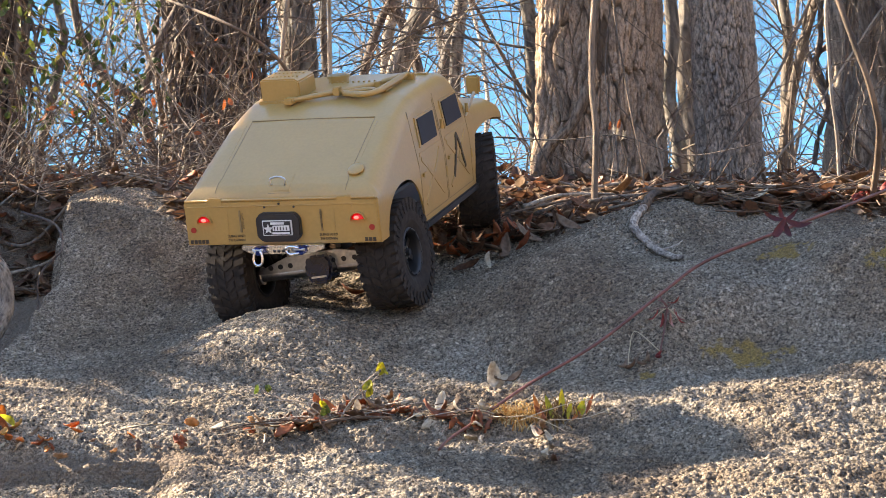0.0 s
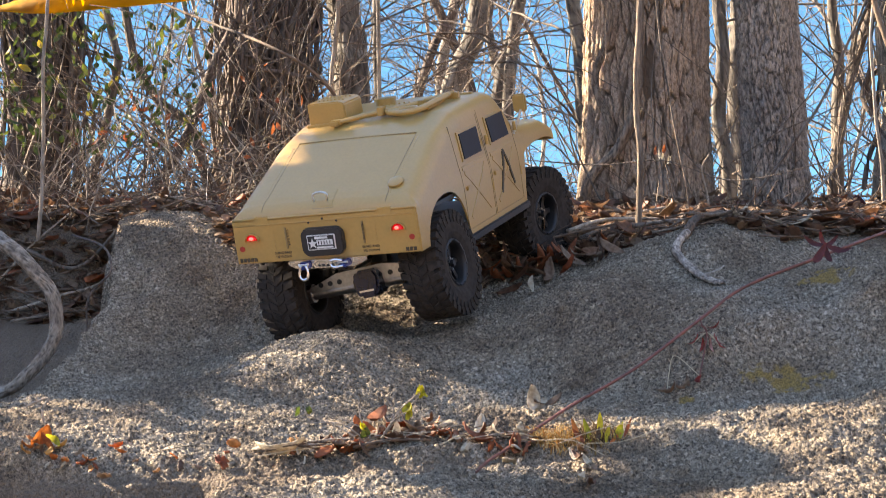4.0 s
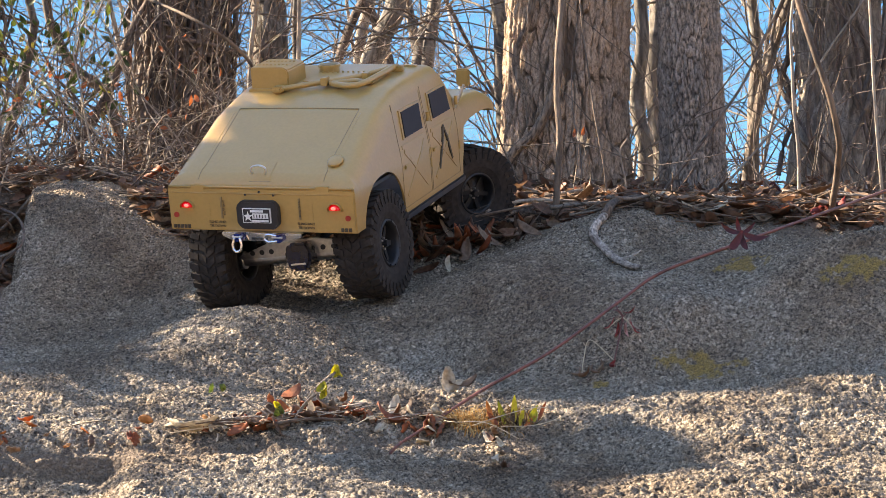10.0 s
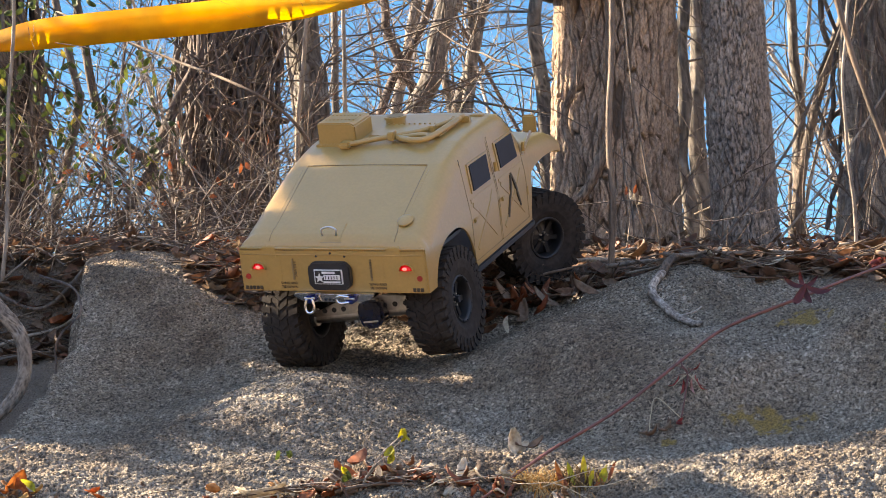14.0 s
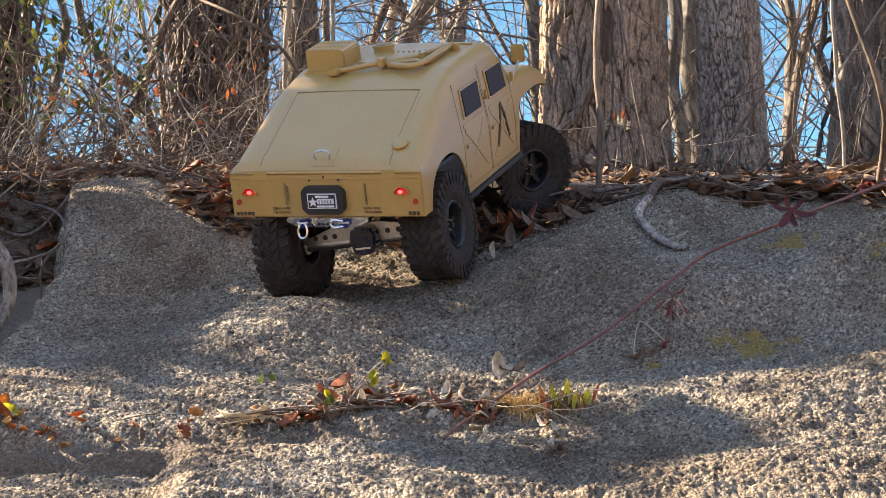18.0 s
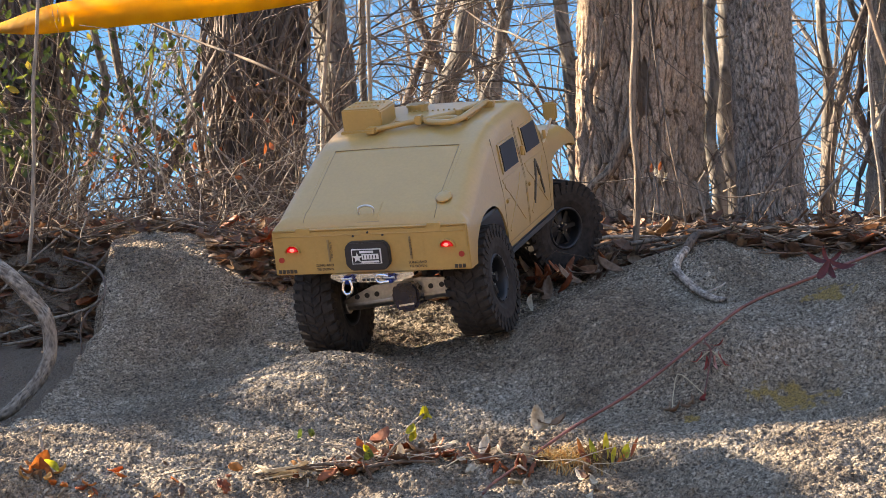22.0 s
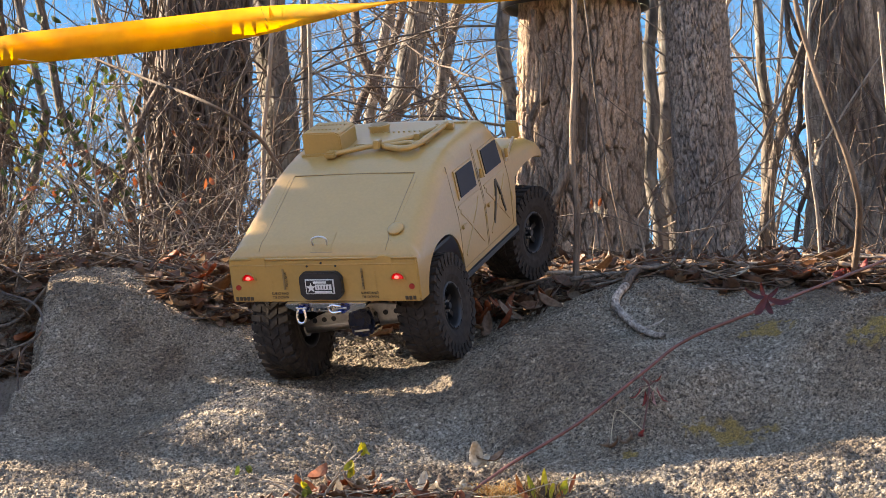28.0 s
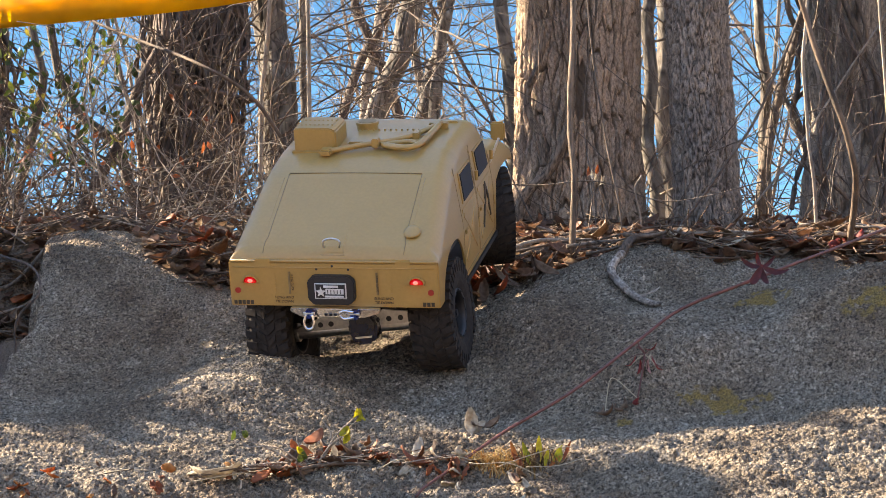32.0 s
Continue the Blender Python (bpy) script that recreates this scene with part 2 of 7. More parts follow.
def ground_mat():
    """Coarse weathered granite, with soil where the bank is covered and moss in patches."""
    mat, nt, b = material("granite_and_soil", 0.9)
    co = coords(nt, shift=False)
    grain = node(nt, "ShaderNodeTexVoronoi", Scale=300.0)
    fine = node(nt, "ShaderNodeTexNoise", Scale=620.0, Detail=4.0, Roughness=0.7)
    coarse = node(nt, "ShaderNodeTexNoise", Scale=330.0, Detail=5.0, Roughness=0.75)
    spots = node(nt, "ShaderNodeTexNoise", Scale=60.0, Detail=4.0, Roughness=0.6)
    broad = node(nt, "ShaderNodeTexNoise", Scale=11.0, Detail=6.0, Roughness=0.65)
    patch = node(nt, "ShaderNodeTexNoise", Scale=4.5, Detail=6.0, Roughness=0.62)
    for nd in (grain, fine, coarse, spots, broad, patch):
        nt.links.new(co, nd.inputs["Vector"])
    rock = ramp(nt, fine.outputs[0], [(0.38, (0.07, 0.062, 0.052)), (0.47, (0.26, 0.238, 0.205)), (0.56, (0.38, 0.352, 0.305)), (0.64, (0.66, 0.62, 0.55))])
    rock = mixed(nt, 0.55, rock, ramp(nt, grain.outputs["Color"], [(0.10, (0.05, 0.044, 0.037)), (0.32, (0.22, 0.20, 0.172)), (0.74, (0.37, 0.342, 0.30)), (0.92, (0.74, 0.70, 0.63))]))
    rock = mixed(nt, 1.0, rock, ramp(nt, coarse.outputs[0], [(0.40, (0.20, 0.18, 0.16)), (0.47, (0.86, 0.845, 0.82)), (0.58, (1.24, 1.24, 1.24))]), "MULTIPLY")
    rock = mixed(nt, 1.0, rock, ramp(nt, spots.outputs[0], [(0.34, (0.80, 0.77, 0.73)), (0.52, (1, 1, 1))]), "MULTIPLY")
    rock = mixed(nt, 1.0, rock, ramp(nt, broad.outputs[0], [(0.30, (0.68, 0.61, 0.54)), (0.5, (1.05, 1.02, 0.98)), (0.68, (1.22, 1.22, 1.22))]), "MULTIPLY")
    rock = mixed(nt, 1.0, rock, ramp(nt, patch.outputs[0], [(0.36, (0.70, 0.57, 0.45)), (0.50, (0.93, 0.83, 0.71)), (0.64, (0.96, 0.91, 0.83))]), "MULTIPLY")
    soil = ramp(nt, fine.outputs[0], [(0.3, (0.08, 0.058, 0.042)), (0.7, (0.27, 0.195, 0.135))])
    moss = ramp(nt, fine.outputs[0], [(0.35, (0.10, 0.068, 0.020)), (0.65, (0.50, 0.325, 0.085))])
    at_soil, at_moss, at_gap_tone = (nt.nodes.new("ShaderNodeAttribute") for _ in range(3))
    at_gap_tone.attribute_name = "gap_tone"
    at_soil.attribute_name, at_moss.attribute_name = "soil", "moss"
    col = mixed(nt, at_moss.outputs["Fac"], rock, moss)
    col = mixed(nt, at_gap_tone.outputs["Fac"], col, (0.075, 0.058, 0.043))
    col = mixed(nt, at_soil.outputs["Fac"], col, soil)
    nt.links.new(col, b.inputs["Base Color"])
    add = nt.nodes.new("ShaderNodeMath")
    add.operation = "SUBTRACT"
    nt.links.new(coarse.outputs[0], add.inputs[0])
    nt.links.new(grain.outputs["Distance"], add.inputs[1])
    bumped(nt, b, add.outputs[0], 1.0, 0.0045)
    return mat


def emitter(name, colour, glow):
    mat, nt, b = material(name, 0.2)
    b.inputs["Base Color"].default_value = (*colour, 1)
    b.inputs["Emission Color"].default_value = (*colour, 1)
    b.inputs["Emission Strength"].default_value = glow
    return mat


M_GROUND = ground_mat()
M_TAN = plain("tan_paint", (0.42, 0.252, 0.074), 0.36, 0, 0.05, 300, 0.04)
M_TAN.node_tree.nodes["Principled BSDF"].inputs["Coat Weight"].default_value = 0.4
M_TAN.node_tree.nodes["Principled BSDF"].inputs["Coat Roughness"].default_value = 0.25
M_TAN_SEAM = plain("tan_paint_in_seam", (0.27, 0.18, 0.08), 0.6)
M_BLACK = plain("black_plastic", (0.02, 0.02, 0.022), 0.45, 0, 0.2, 200, 0.05)
M_RUBBER = plain("dusty_rubber", (0.040, 0.033, 0.028), 0.95, 0, 0.35, 150, 0.3)
M_RUBBER.node_tree.nodes["Principled BSDF"].inputs["Specular IOR Level"].default_value = 0.25
M_RIM = plain("black_rim", (0.012, 0.012, 0.013), 0.5)
M_STEEL = plain("brushed_steel", (0.62, 0.6, 0.57), 0.32, 1.0, 0.12, 250, 0.05)
M_CHROME = plain("polished_steel", (0.75, 0.77, 0.8), 0.12, 1.0, 0.05)
M_BLUE = plain("blue_anodised", (0.03, 0.07, 0.35), 0.25, 0.9)
M_NAVY = plain("navy_gloss", (0.004, 0.010, 0.034), 0.22)
M_WHITE = plain("white_print", (0.75, 0.75, 0.73), 0.5)
M_PANE = plain("smoked_pane", (0.03, 0.029, 0.034), 0.6, 0, 0.05)
M_PANE.node_tree.nodes["Principled BSDF"].inputs["Specular IOR Level"].default_value = 0.2
M_RED = emitter("red_lamp", (0.50, 0.003, 0.006), 0.10)
M_LENS_GLOW = emitter("lens_glow", (1.0, 0.12, 0.10), 0.42)
M_RED_DULL = plain("red_reflector", (0.4, 0.03, 0.02), 0.4)
M_PRINT = plain("dark_print", (0.07, 0.05, 0.03), 0.7)
M_BARK = bark_mat("furrowed_bark", (0.21, 0.148, 0.100), (0.58, 0.435, 0.315), 330, None, 0.5)
M_BARK_ROOT = bark_mat("weathered_root_bark", (0.14, 0.105, 0.078), (0.42, 0.345, 0.265), 120, (0.40, 0.37, 0.32), 0.4)
M_BARK_VINE_PALE = bark_mat("stringy_vine_bark", (0.11, 0.078, 0.054), (0.33, 0.25, 0.18), 260, None, 0.15)
M_BARK_DARK = bark_mat("dark_scaly_bark", (0.14, 0.115, 0.094), (0.48, 0.398, 0.320), 280, None, 0.5)
M_BARK_VINE = bark_mat("dark_vine_bark", (0.045, 0.034, 0.028), (0.19, 0.145, 0.115), 90, None, 0.2)
M_BARK_MID = bark_mat("grey_furrowed_bark", (0.16, 0.132, 0.104), (0.44, 0.375, 0.30), 240, None, 0.45)
M_BARK_GREY = bark_mat("grey_bark", (0.075, 0.064, 0.052), (0.25, 0.218, 0.178), 60, (0.33, 0.31, 0.27))
M_TWIG = bark_mat("brown_twig", (0.08, 0.062, 0.048), (0.25, 0.20, 0.155), 150)
M_TWIG_MIX = bark_mat("dead_twig", (0.05, 0.036, 0.026), (0.20, 0.14, 0.096), 40)
M_TWIG_DARK = bark_mat("dark_twig", (0.06, 0.045, 0.035), (0.2, 0.15, 0.12), 150)
M_TWIG_PALE = bark_mat("pale_twig", (0.21, 0.17, 0.128), (0.46, 0.395, 0.315), 150)
M_STICK = bark_mat("weathered_stick", (0.16, 0.125, 0.10), (0.66, 0.58, 0.49), 210, None, 0.5)
M_VINE_RED = plain("red_stem", (0.18, 0.062, 0.045), 0.5, 0, 0.4, 60)
M_LEAF = leaf_mat("dead_leaf", [(0.0, (0.085, 0.04, 0.024)), (0.4, (0.17, 0.082, 0.045)), (0.65, (0.21, 0.135, 0.085)), (0.9, (0.33, 0.24, 0.165)), (1.0, (0.26, 0.07, 0.028))])
M_LEAF_DULL = leaf_mat("dull_leaf", [(0.0, (0.12, 0.066, 0.04)), (0.5, (0.22, 0.135, 0.083)), (1.0, (0.36, 0.25, 0.165))])
M_LEAF_RUST = leaf_mat("rust_leaf", [(0.0, (0.26, 0.060, 0.020)), (0.5, (0.40, 0.115, 0.035)), (1.0, (0.22, 0.075, 0.035))])
M_LEAF_RED = leaf_mat("crimson_leaf", [(0.0, (0.07, 0.010, 0.012)), (0.7, (0.11, 0.014, 0.014)), (1.0, (0.17, 0.022, 0.016))], 0.2)
M_LEAF_SCARLET = leaf_mat("scarlet_leaf", [(0.0, (0.26, 0.026, 0.020)), (1.0, (0.38, 0.06, 0.04))], 0.35)
M_GRASS_DRY = leaf_mat("dry_grass", [(0.0, (0.62, 0.42, 0.15)), (0.35, (0.60, 0.28, 0.07)), (0.6, (0.34, 0.20, 0.08)), (0.8, (0.66, 0.50, 0.24)), (1.0, (0.72, 0.58, 0.32))])
M_GRASS_DEAD = leaf_mat("dead_grass", [(0.0, (0.06, 0.035, 0.016)), (0.6, (0.16, 0.09, 0.035)), (1.0, (0.30, 0.19, 0.07))])
M_BLADE = leaf_mat("yellow_green_blade", [(0.0, (0.36, 0.36, 0.03)), (0.5, (0.52, 0.46, 0.03)), (1.0, (0.66, 0.52, 0.04))], 0.5)
M_LEAF_ORANGE = leaf_mat("orange_leaf", [(0.0, (0.62, 0.16, 0.03)), (0.6, (0.5, 0.22, 0.06)), (1.0, (0.55, 0.30, 0.08))])
M_LEAF_GREEN = leaf_mat("green_leaf", [(0.0, (0.06, 0.10, 0.02)), (0.7, (0.12, 0.155, 0.03)), (1.0, (0.36, 0.30, 0.05))])
M_LEAF_DEEP = leaf_mat("deep_green_leaf", [(0.0, (0.035, 0.060, 0.014)), (0.75, (0.075, 0.105, 0.022)), (0.92, (0.14, 0.17, 0.03)), (1.0, (0.42, 0.33, 0.05))])
M_LEAF_ROSE = leaf_mat("rosy_leaflet", [(0.0, (0.30, 0.07, 0.06)), (0.6, (0.40, 0.13, 0.11)), (1.0, (0.50, 0.30, 0.26))], 0.3)
M_LEAF_WHITE = leaf_mat("bleached_leaf", [(0.0, (0.55, 0.47, 0.34)), (1.0, (0.68, 0.6, 0.47))])
M_SOIL = plain("crumbled_soil", (0.105, 0.066, 0.043), 0.95, 0, 0.6, 260, 1.0, 0.005)
M_STRAW = plain("straw", (0.52, 0.42, 0.27), 0.7)
M_STRAP = plain("yellow_webbing", (0.84, 0.43, 0.010), 0.75, 0, 0.55, 26, 0.3)
let_light_through(M_STRAP, (1.0, 0.56, 0.01), 0.6)
M_LIME = plain("lime_webbing", (0.45, 0.7, 0.03), 0.6)


# ---- ground ----
MOUNDS = (
    (0.60, 2.03, 0.26, 0.13, 0.157), (0.16, 2.12, 0.10, 0.12, 0.070), (-0.12, 2.06, 0.13, 0.09, 0.050), (-0.36, 2.48, 0.11, 0.13, 0.030),
    (0.30, 2.28, 0.12, 0.10, 0.062), (0.42, 1.80, 0.20, 0.09, 0.035), (0.27, 2.02, 0.09, 0.10, 0.050), (0.02, 2.35, 0.16, 0.14, -0.016),
    (0.58, 2.30, 0.22, 0.14, 0.070), (-0.10, 2.55, 0.18, 0.10, -0.025), (-0.30, 2.20, 0.16, 0.16, -0.020), (0.03, 2.15, 0.07, 0.07, 0.018),
    (0.37, 2.12, 0.09, 0.09, 0.025), (-0.32, 1.96, 0.16, 0.09, 0.018), (0.05, 1.890, 0.11, 0.020, 0.009), (0.02, 1.955, 0.13, 0.030, -0.009),
    (0.335, 1.972, 0.040, 0.026, 0.013), (0.430, 1.985, 0.075, 0.030, 0.010), (0.262, 1.925, 0.035, 0.030, -0.006),
)


def smooth(a, b, v):
    u = np.clip((v - a) / (b - a), 0, 1)
    return u * u * (3 - 2 * u)


def edge_line(x):
    """How far back the bare rock reaches before leaves and soil cover it."""
    return 2.40 + 0.15 * smooth(-0.27, -0.35, x) - 0.03 * smooth(-0.02, 0.06, x) + 0.06 * smooth(0.16, 0.24, x) - 0.14 * smooth(0.26, 0.36, x) + 0.012 * np.sin(17 * x) + 0.008 * np.sin(41 * x + 1)


def hollow_line(x, y):
    """How far a place lies to the left of the boulder's broken edge."""
    edge = np.interp(y, (1.92, 2.02, 2.11, 2.21, 2.28, 2.34, 2.42, 2.58), (-0.432, -0.438, -0.432, -0.421, -0.409, -0.413, -0.424, -0.430))
    return edge + 0.004 * np.sin(47 * y) + 0.003 * np.sin(113 * y + 1) - x


def knobs(x, y, cell, seed):
    """Rounded grains set close together, each with a height of its own, from 0 to 1."""
    u, v = x / cell, y / cell
    i, j = np.floor(u).astype(np.int64), np.floor(v).astype(np.int64)
    out = np.zeros_like(u)
    for a in (-1, 0, 1):
        for b in (-1, 0, 1):
            ci, cj = i + a, j + b
            du = u - ci - 0.15 - 0.7 * grid_hash(ci, cj, 0 * ci, seed)
            dv = v - cj - 0.15 - 0.7 * grid_hash(ci, cj, 0 * ci, seed + 1)
            size = 0.45 + 0.55 * grid_hash(ci, cj, 0 * ci, seed + 2)
            out = np.maximum(out, size * np.sqrt(np.clip(1 - (du * du + dv * dv) / 0.62, 0, 1)))
    return out


def height(x, y):
    x, y = np.asarray(x, float), np.asarray(y, float)
    z = 0.475 * smooth(0.9, 1.66, y) + 0.045 * smooth(1.64, 1.95, y) + 0.20 * smooth(1.90, 2.62, y)
    for cx, cy, sx, sy, a in MOUNDS:
        z = z + a * np.exp(-(((x - cx) / sx) ** 2) - ((y - cy) / sy) ** 2)
    # hollow beside the left boulder
    z = z - 0.125 * smooth(0.0, 0.020, hollow_line(x, y)) * smooth(1.93, 2.16, y) * smooth(2.64, 2.56, y)
    # cleft across the front shelf, deeper to the left
    line = 1.765 + 0.05 * x + 0.012 * np.sin(14 * x)
    z = z - (0.012 + 0.016 * smooth(-0.15, -0.4, x)) * np.exp(-(((y - line) / 0.018) ** 2)) * smooth(0.25, 0.1, x)
    # shelf broken off in front of the cleft, on the low side
    z = z - 0.030 * smooth(1.757, 1.745, y + 0.05 * (x + 0.3) + 0.004 * np.sin(60 * x)) * smooth(-0.185, -0.235, x) * smooth(1.2, 1.5, y)
    # worn hollow under a ledge on the high side
    z = z - 0.013 * smooth(0.018, -0.010, y - (1.945 + 0.30 * (x - 0.275)) - 0.006 * np.sin(40 * x)) * smooth(1.84, 1.92, y) * smooth(0.26, 0.33, x)
    # land behind the bank rolls off a little
    return z - 0.05 * smooth(3.0, 6.0, y) - 0.25 * smooth(6.0, 30.0, y) + 0.02 * smooth(2.55, 2.8, y)


def swell(x, y, z):
    """Broad unevenness of the rock and the bank."""
    p = np.stack([x, y, z], 1)
    return 0.007 * fbm(p * 6, 2, 11) + 0.0026 * fbm(p * 38, 2, 21)


def surface(x, y):
    """Height of the ground at one place, to set things on it."""
    z = float(height(x, y))
    one = np.array([float(x)]), np.array([float(y)]), np.array([z])
    return z + 0.7 * float(swell(*one)[0]) + 0.0008


def axis_steps(lo, hi, step, far, ratio=1.25):
    mid = list(np.arange(lo, hi, step))
    out, d, v = [], step, hi
    while v < far:
        out.append(v)
        d *= ratio
        v += d
    out.append(far)
    low, d, v = [], step, lo
    while v > -far:
        d *= ratio
        v -= d
        low.append(max(v, -far))
    return np.array(low[::-1] + mid + out)


def make_ground():
    xs, ys = axis_steps(-0.56, 0.57, 0.00125, 400.0), axis_steps(1.58, 2.46, 0.00120, 400.0)
    X, Y = np.meshgrid(xs, ys)
    x, y = X.ravel(), Y.ravel()
    z = height(x, y)
    near = smooth(6.0, 3.0, np.hypot(x, y - 2))
    soil = smooth(-0.03, 0.03, y - edge_line(x) + 0.03 * fbm(np.stack([x * 18, y * 18, 0 * x], 1), 3, 5))
    soil = np.maximum(soil, smooth(1.3, 1.0, y))
    soil = np.maximum(soil, 0.85 * smooth(0.008, 0.030, hollow_line(x, y)) * smooth(1.98, 2.12, y))
    line = 1.765 + 0.05 * x + 0.012 * np.sin(14 * x)
    soil = np.maximum(soil, 0.8 * np.exp(-(((y - line) / 0.014) ** 2)) * smooth(0.25, 0.0, x))
    soil = np.maximum(soil, 0.75 * np.exp(-(((y + 0.05 * (x + 0.3) - 1.750) / 0.007) ** 2)) * smooth(-0.19, -0.23, x))
    p = np.stack([x, y, z], 1)
    # grains: coarser and more broken on the front shelf than on the worn rock behind
    wx, wy = x + 0.0015 * vnoise(p * 160, 61), 1.45 * y + 0.0015 * vnoise(p * 160, 62)
    worn = 0.80 + 0.20 * smooth(2.06, 1.86, y + 0.05 * vnoise(p * 7, 65)) + 0.15 * vnoise(p * 14, 66)
    front = smooth(1.99, 1.86, y + 0.03 * vnoise(p * 9, 67))
    big, small = knobs(wx, 1.12 * wy, 0.0043, 71), knobs(wx + 0.4, wy, 0.0029, 74)
    grains = 0.0029 * big + 0.0019 * small - 0.0024
    # dark brown in the low gaps between grains, broken up by noise
    gap_tone = 0.64 * smooth(0.62, 0.30, big + 0.22 * small) * smooth(-0.75, 0.15, vnoise(p * 22, 81) + 0.5 * vnoise(p * 70, 82))
    grains = grains + front * (0.0034 * fbm(p * (34, 70, 70), 3, 78) + 0.0011 * knobs(wx + 0.9, 1.3 * wy, 0.0105, 77) * smooth(-0.25, 0.2, vnoise(p * 16, 79)))
    rough = swell(x, y, z) + worn * (grains + 0.0016 * vnoise(p * (230, 320, 320), 35))
    pits = -0.010 * np.clip(vnoise(p * (120, 210, 210), 41) - 0.34, 0, 1)
    z = z + near * ((1 - 0.6 * soil) * (rough + pits))
    moss = np.zeros_like(x)
    for cx, cy, sx, sy in ((0.408, 2.060, 0.024, 0.018), (0.52, 1.994, 0.032, 0.014), (0.352, 1.926, 0.030, 0.013), (0.318, 1.932, 0.020, 0.009), (0.239, 1.899, 0.008, 0.005), (0.114, 2.266, 0.008, 0.007)):
        moss = np.maximum(moss, np.exp(-(((x - cx) / sx) ** 2) - ((y - cy) / sy) ** 2))
    moss = 0.95 * smooth(0.25, 0.65, moss + 0.75 * fbm(p * 110, 4, 51)) * smooth(0.05, 0.25, moss)
    n, m = len(xs), len(ys)
    k = np.arange(n * m).reshape(m, n)
    quads = np.stack([k[:-1, :-1], k[:-1, 1:], k[1:, 1:], k[1:, :-1]], -1).reshape(-1, 4)
    me = bpy.data.meshes.new("ground")
    me.vertices.add(n * m)
    me.vertices.foreach_set("co", np.stack([x, y, z], 1).ravel())
    me.loops.add(quads.size)
    me.loops.foreach_set("vertex_index", quads.ravel())
    me.polygons.add(len(quads))
    me.polygons.foreach_set("loop_start", np.arange(0, quads.size, 4))
    me.polygons.foreach_set("use_smooth", [True] * len(quads))
    me.update()
    for name, values in (("soil", soil), ("moss", moss), ("gap_tone", gap_tone)):
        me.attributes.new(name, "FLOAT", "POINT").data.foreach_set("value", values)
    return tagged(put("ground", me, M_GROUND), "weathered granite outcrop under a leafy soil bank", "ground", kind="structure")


make_ground()


def make_backdrop():
    """Clear blue sky low over the land, far behind the wood."""
    mat = bpy.data.materials.new("blue_sky")
    mat.use_nodes = True
    nt = mat.node_tree
    nt.nodes.remove(nt.nodes["Principled BSDF"])
    em, tc, se = nt.nodes.new("ShaderNodeEmission"), nt.nodes.new("ShaderNodeTexCoord"), nt.nodes.new("ShaderNodeSeparateXYZ")
    nt.links.new(tc.outputs["Generated"], se.inputs[0])
    nt.links.new(ramp(nt, se.outputs["Z"], [(0.05, (0.046, 0.145, 0.27)), (0.5, (0.020, 0.090, 0.215))]), em.inputs[0])
    nt.links.new(em.outputs[0], nt.nodes["Material Output"].inputs[0])
    s = Soup()
    az = np.radians(np.linspace(-50, 50, 41))
    v = [(200 * math.sin(a), 200 * math.cos(a), z) for a in az for z in (-4.0, 70.0)]
    s.add(v, [(2 * k, 2 * k + 1, 2 * k + 3, 2 * k + 2) for k in range(40)])
    tagged(put("backdrop", s.mesh("backdrop"), mat), "clear blue winter sky behind the trees", "sky", kind="structure")


make_backdrop()


def make_slope():
    """Unseen brown slope added to close the place behind and beside the viewer, for bounce and reflections."""
    az, up = np.radians(np.linspace(58, 285, 90)), np.linspace(0, 1, 12)
    A, U = np.meshgrid(az, up)
    a, u = A.ravel(), U.ravel()
    r = 11 + 5 * u + 0.8 * fbm(np.stack([a * 6, u * 3, 0 * a], 1), 3, 81)
    p = np.stack([r * np.sin(a), r * np.cos(a), -0.2 + (2.6 + 3.6 * np.exp(-(((a - 1.75) / 0.75) ** 2))) * u ** 1.2 * (1 + 0.25 * fbm(np.stack([a * 5, 0 * a, 0 * a], 1), 3, 83))], 1)
    k = np.arange(90 * 12).reshape(12, 90)
    f = np.stack([k[:-1, :-1], k[:-1, 1:], k[1:, 1:], k[1:, :-1]], -1).reshape(-1, 4)
    mat = plain("slope_brown", (0.20, 0.15, 0.10), 0.95, 0, 0.4, 6.0, 0.5, 0.05)
    tagged(put("ground_slope", Soup().add(p, f).mesh("ground_slope"), mat), "unseen brown slope added for bounced light and reflections", "slope", kind="structure")


make_slope()


# ---- the model truck ----
BODY_TOP = ((0.0, 0.050), (0.004, 0.0555), (0.010, 0.0610), (0.020, 0.0665), (0.034, 0.0730), (0.112, 0.1085), (0.122, 0.1125), (0.132, 0.1155),
            (0.150, 0.1205), (0.175, 0.1260), (0.210, 0.1290), (0.285, 0.1310), (0.300, 0.1290), (0.308, 0.1220), (0.338, 0.0860), (0.350, 0.0790), (0.440, 0.0720), (0.462, 0.0640))
REAR_AXLE, FRONT_AXLE = 0.083, 0.398
TYRE_R = 0.0595


def body_top(y):
    return float(np.interp(y, [p[0] for p in BODY_TOP], [p[1] for p in BODY_TOP]))


def body_bottom(y):
    """Lower edge of the side wall, with the two wheel openings."""
    z = 0.0 if y < 0.1 else -0.014 if y < 0.345 else 0.034
    for c, r0, r1, top in ((0.083, 0.060, 0.020, 0.046), (0.402, 0.066, 0.045, 0.050)):
        d = abs(y - c)
        if d < r0:
            z = max(z, z + (top - z) * (1 - (d / r0) ** 2.4) ** 0.55)
    return z


def body_side(z):
    return 0.1125 - 0.0125 * max(0.0, (z - 0.045) / 0.085)


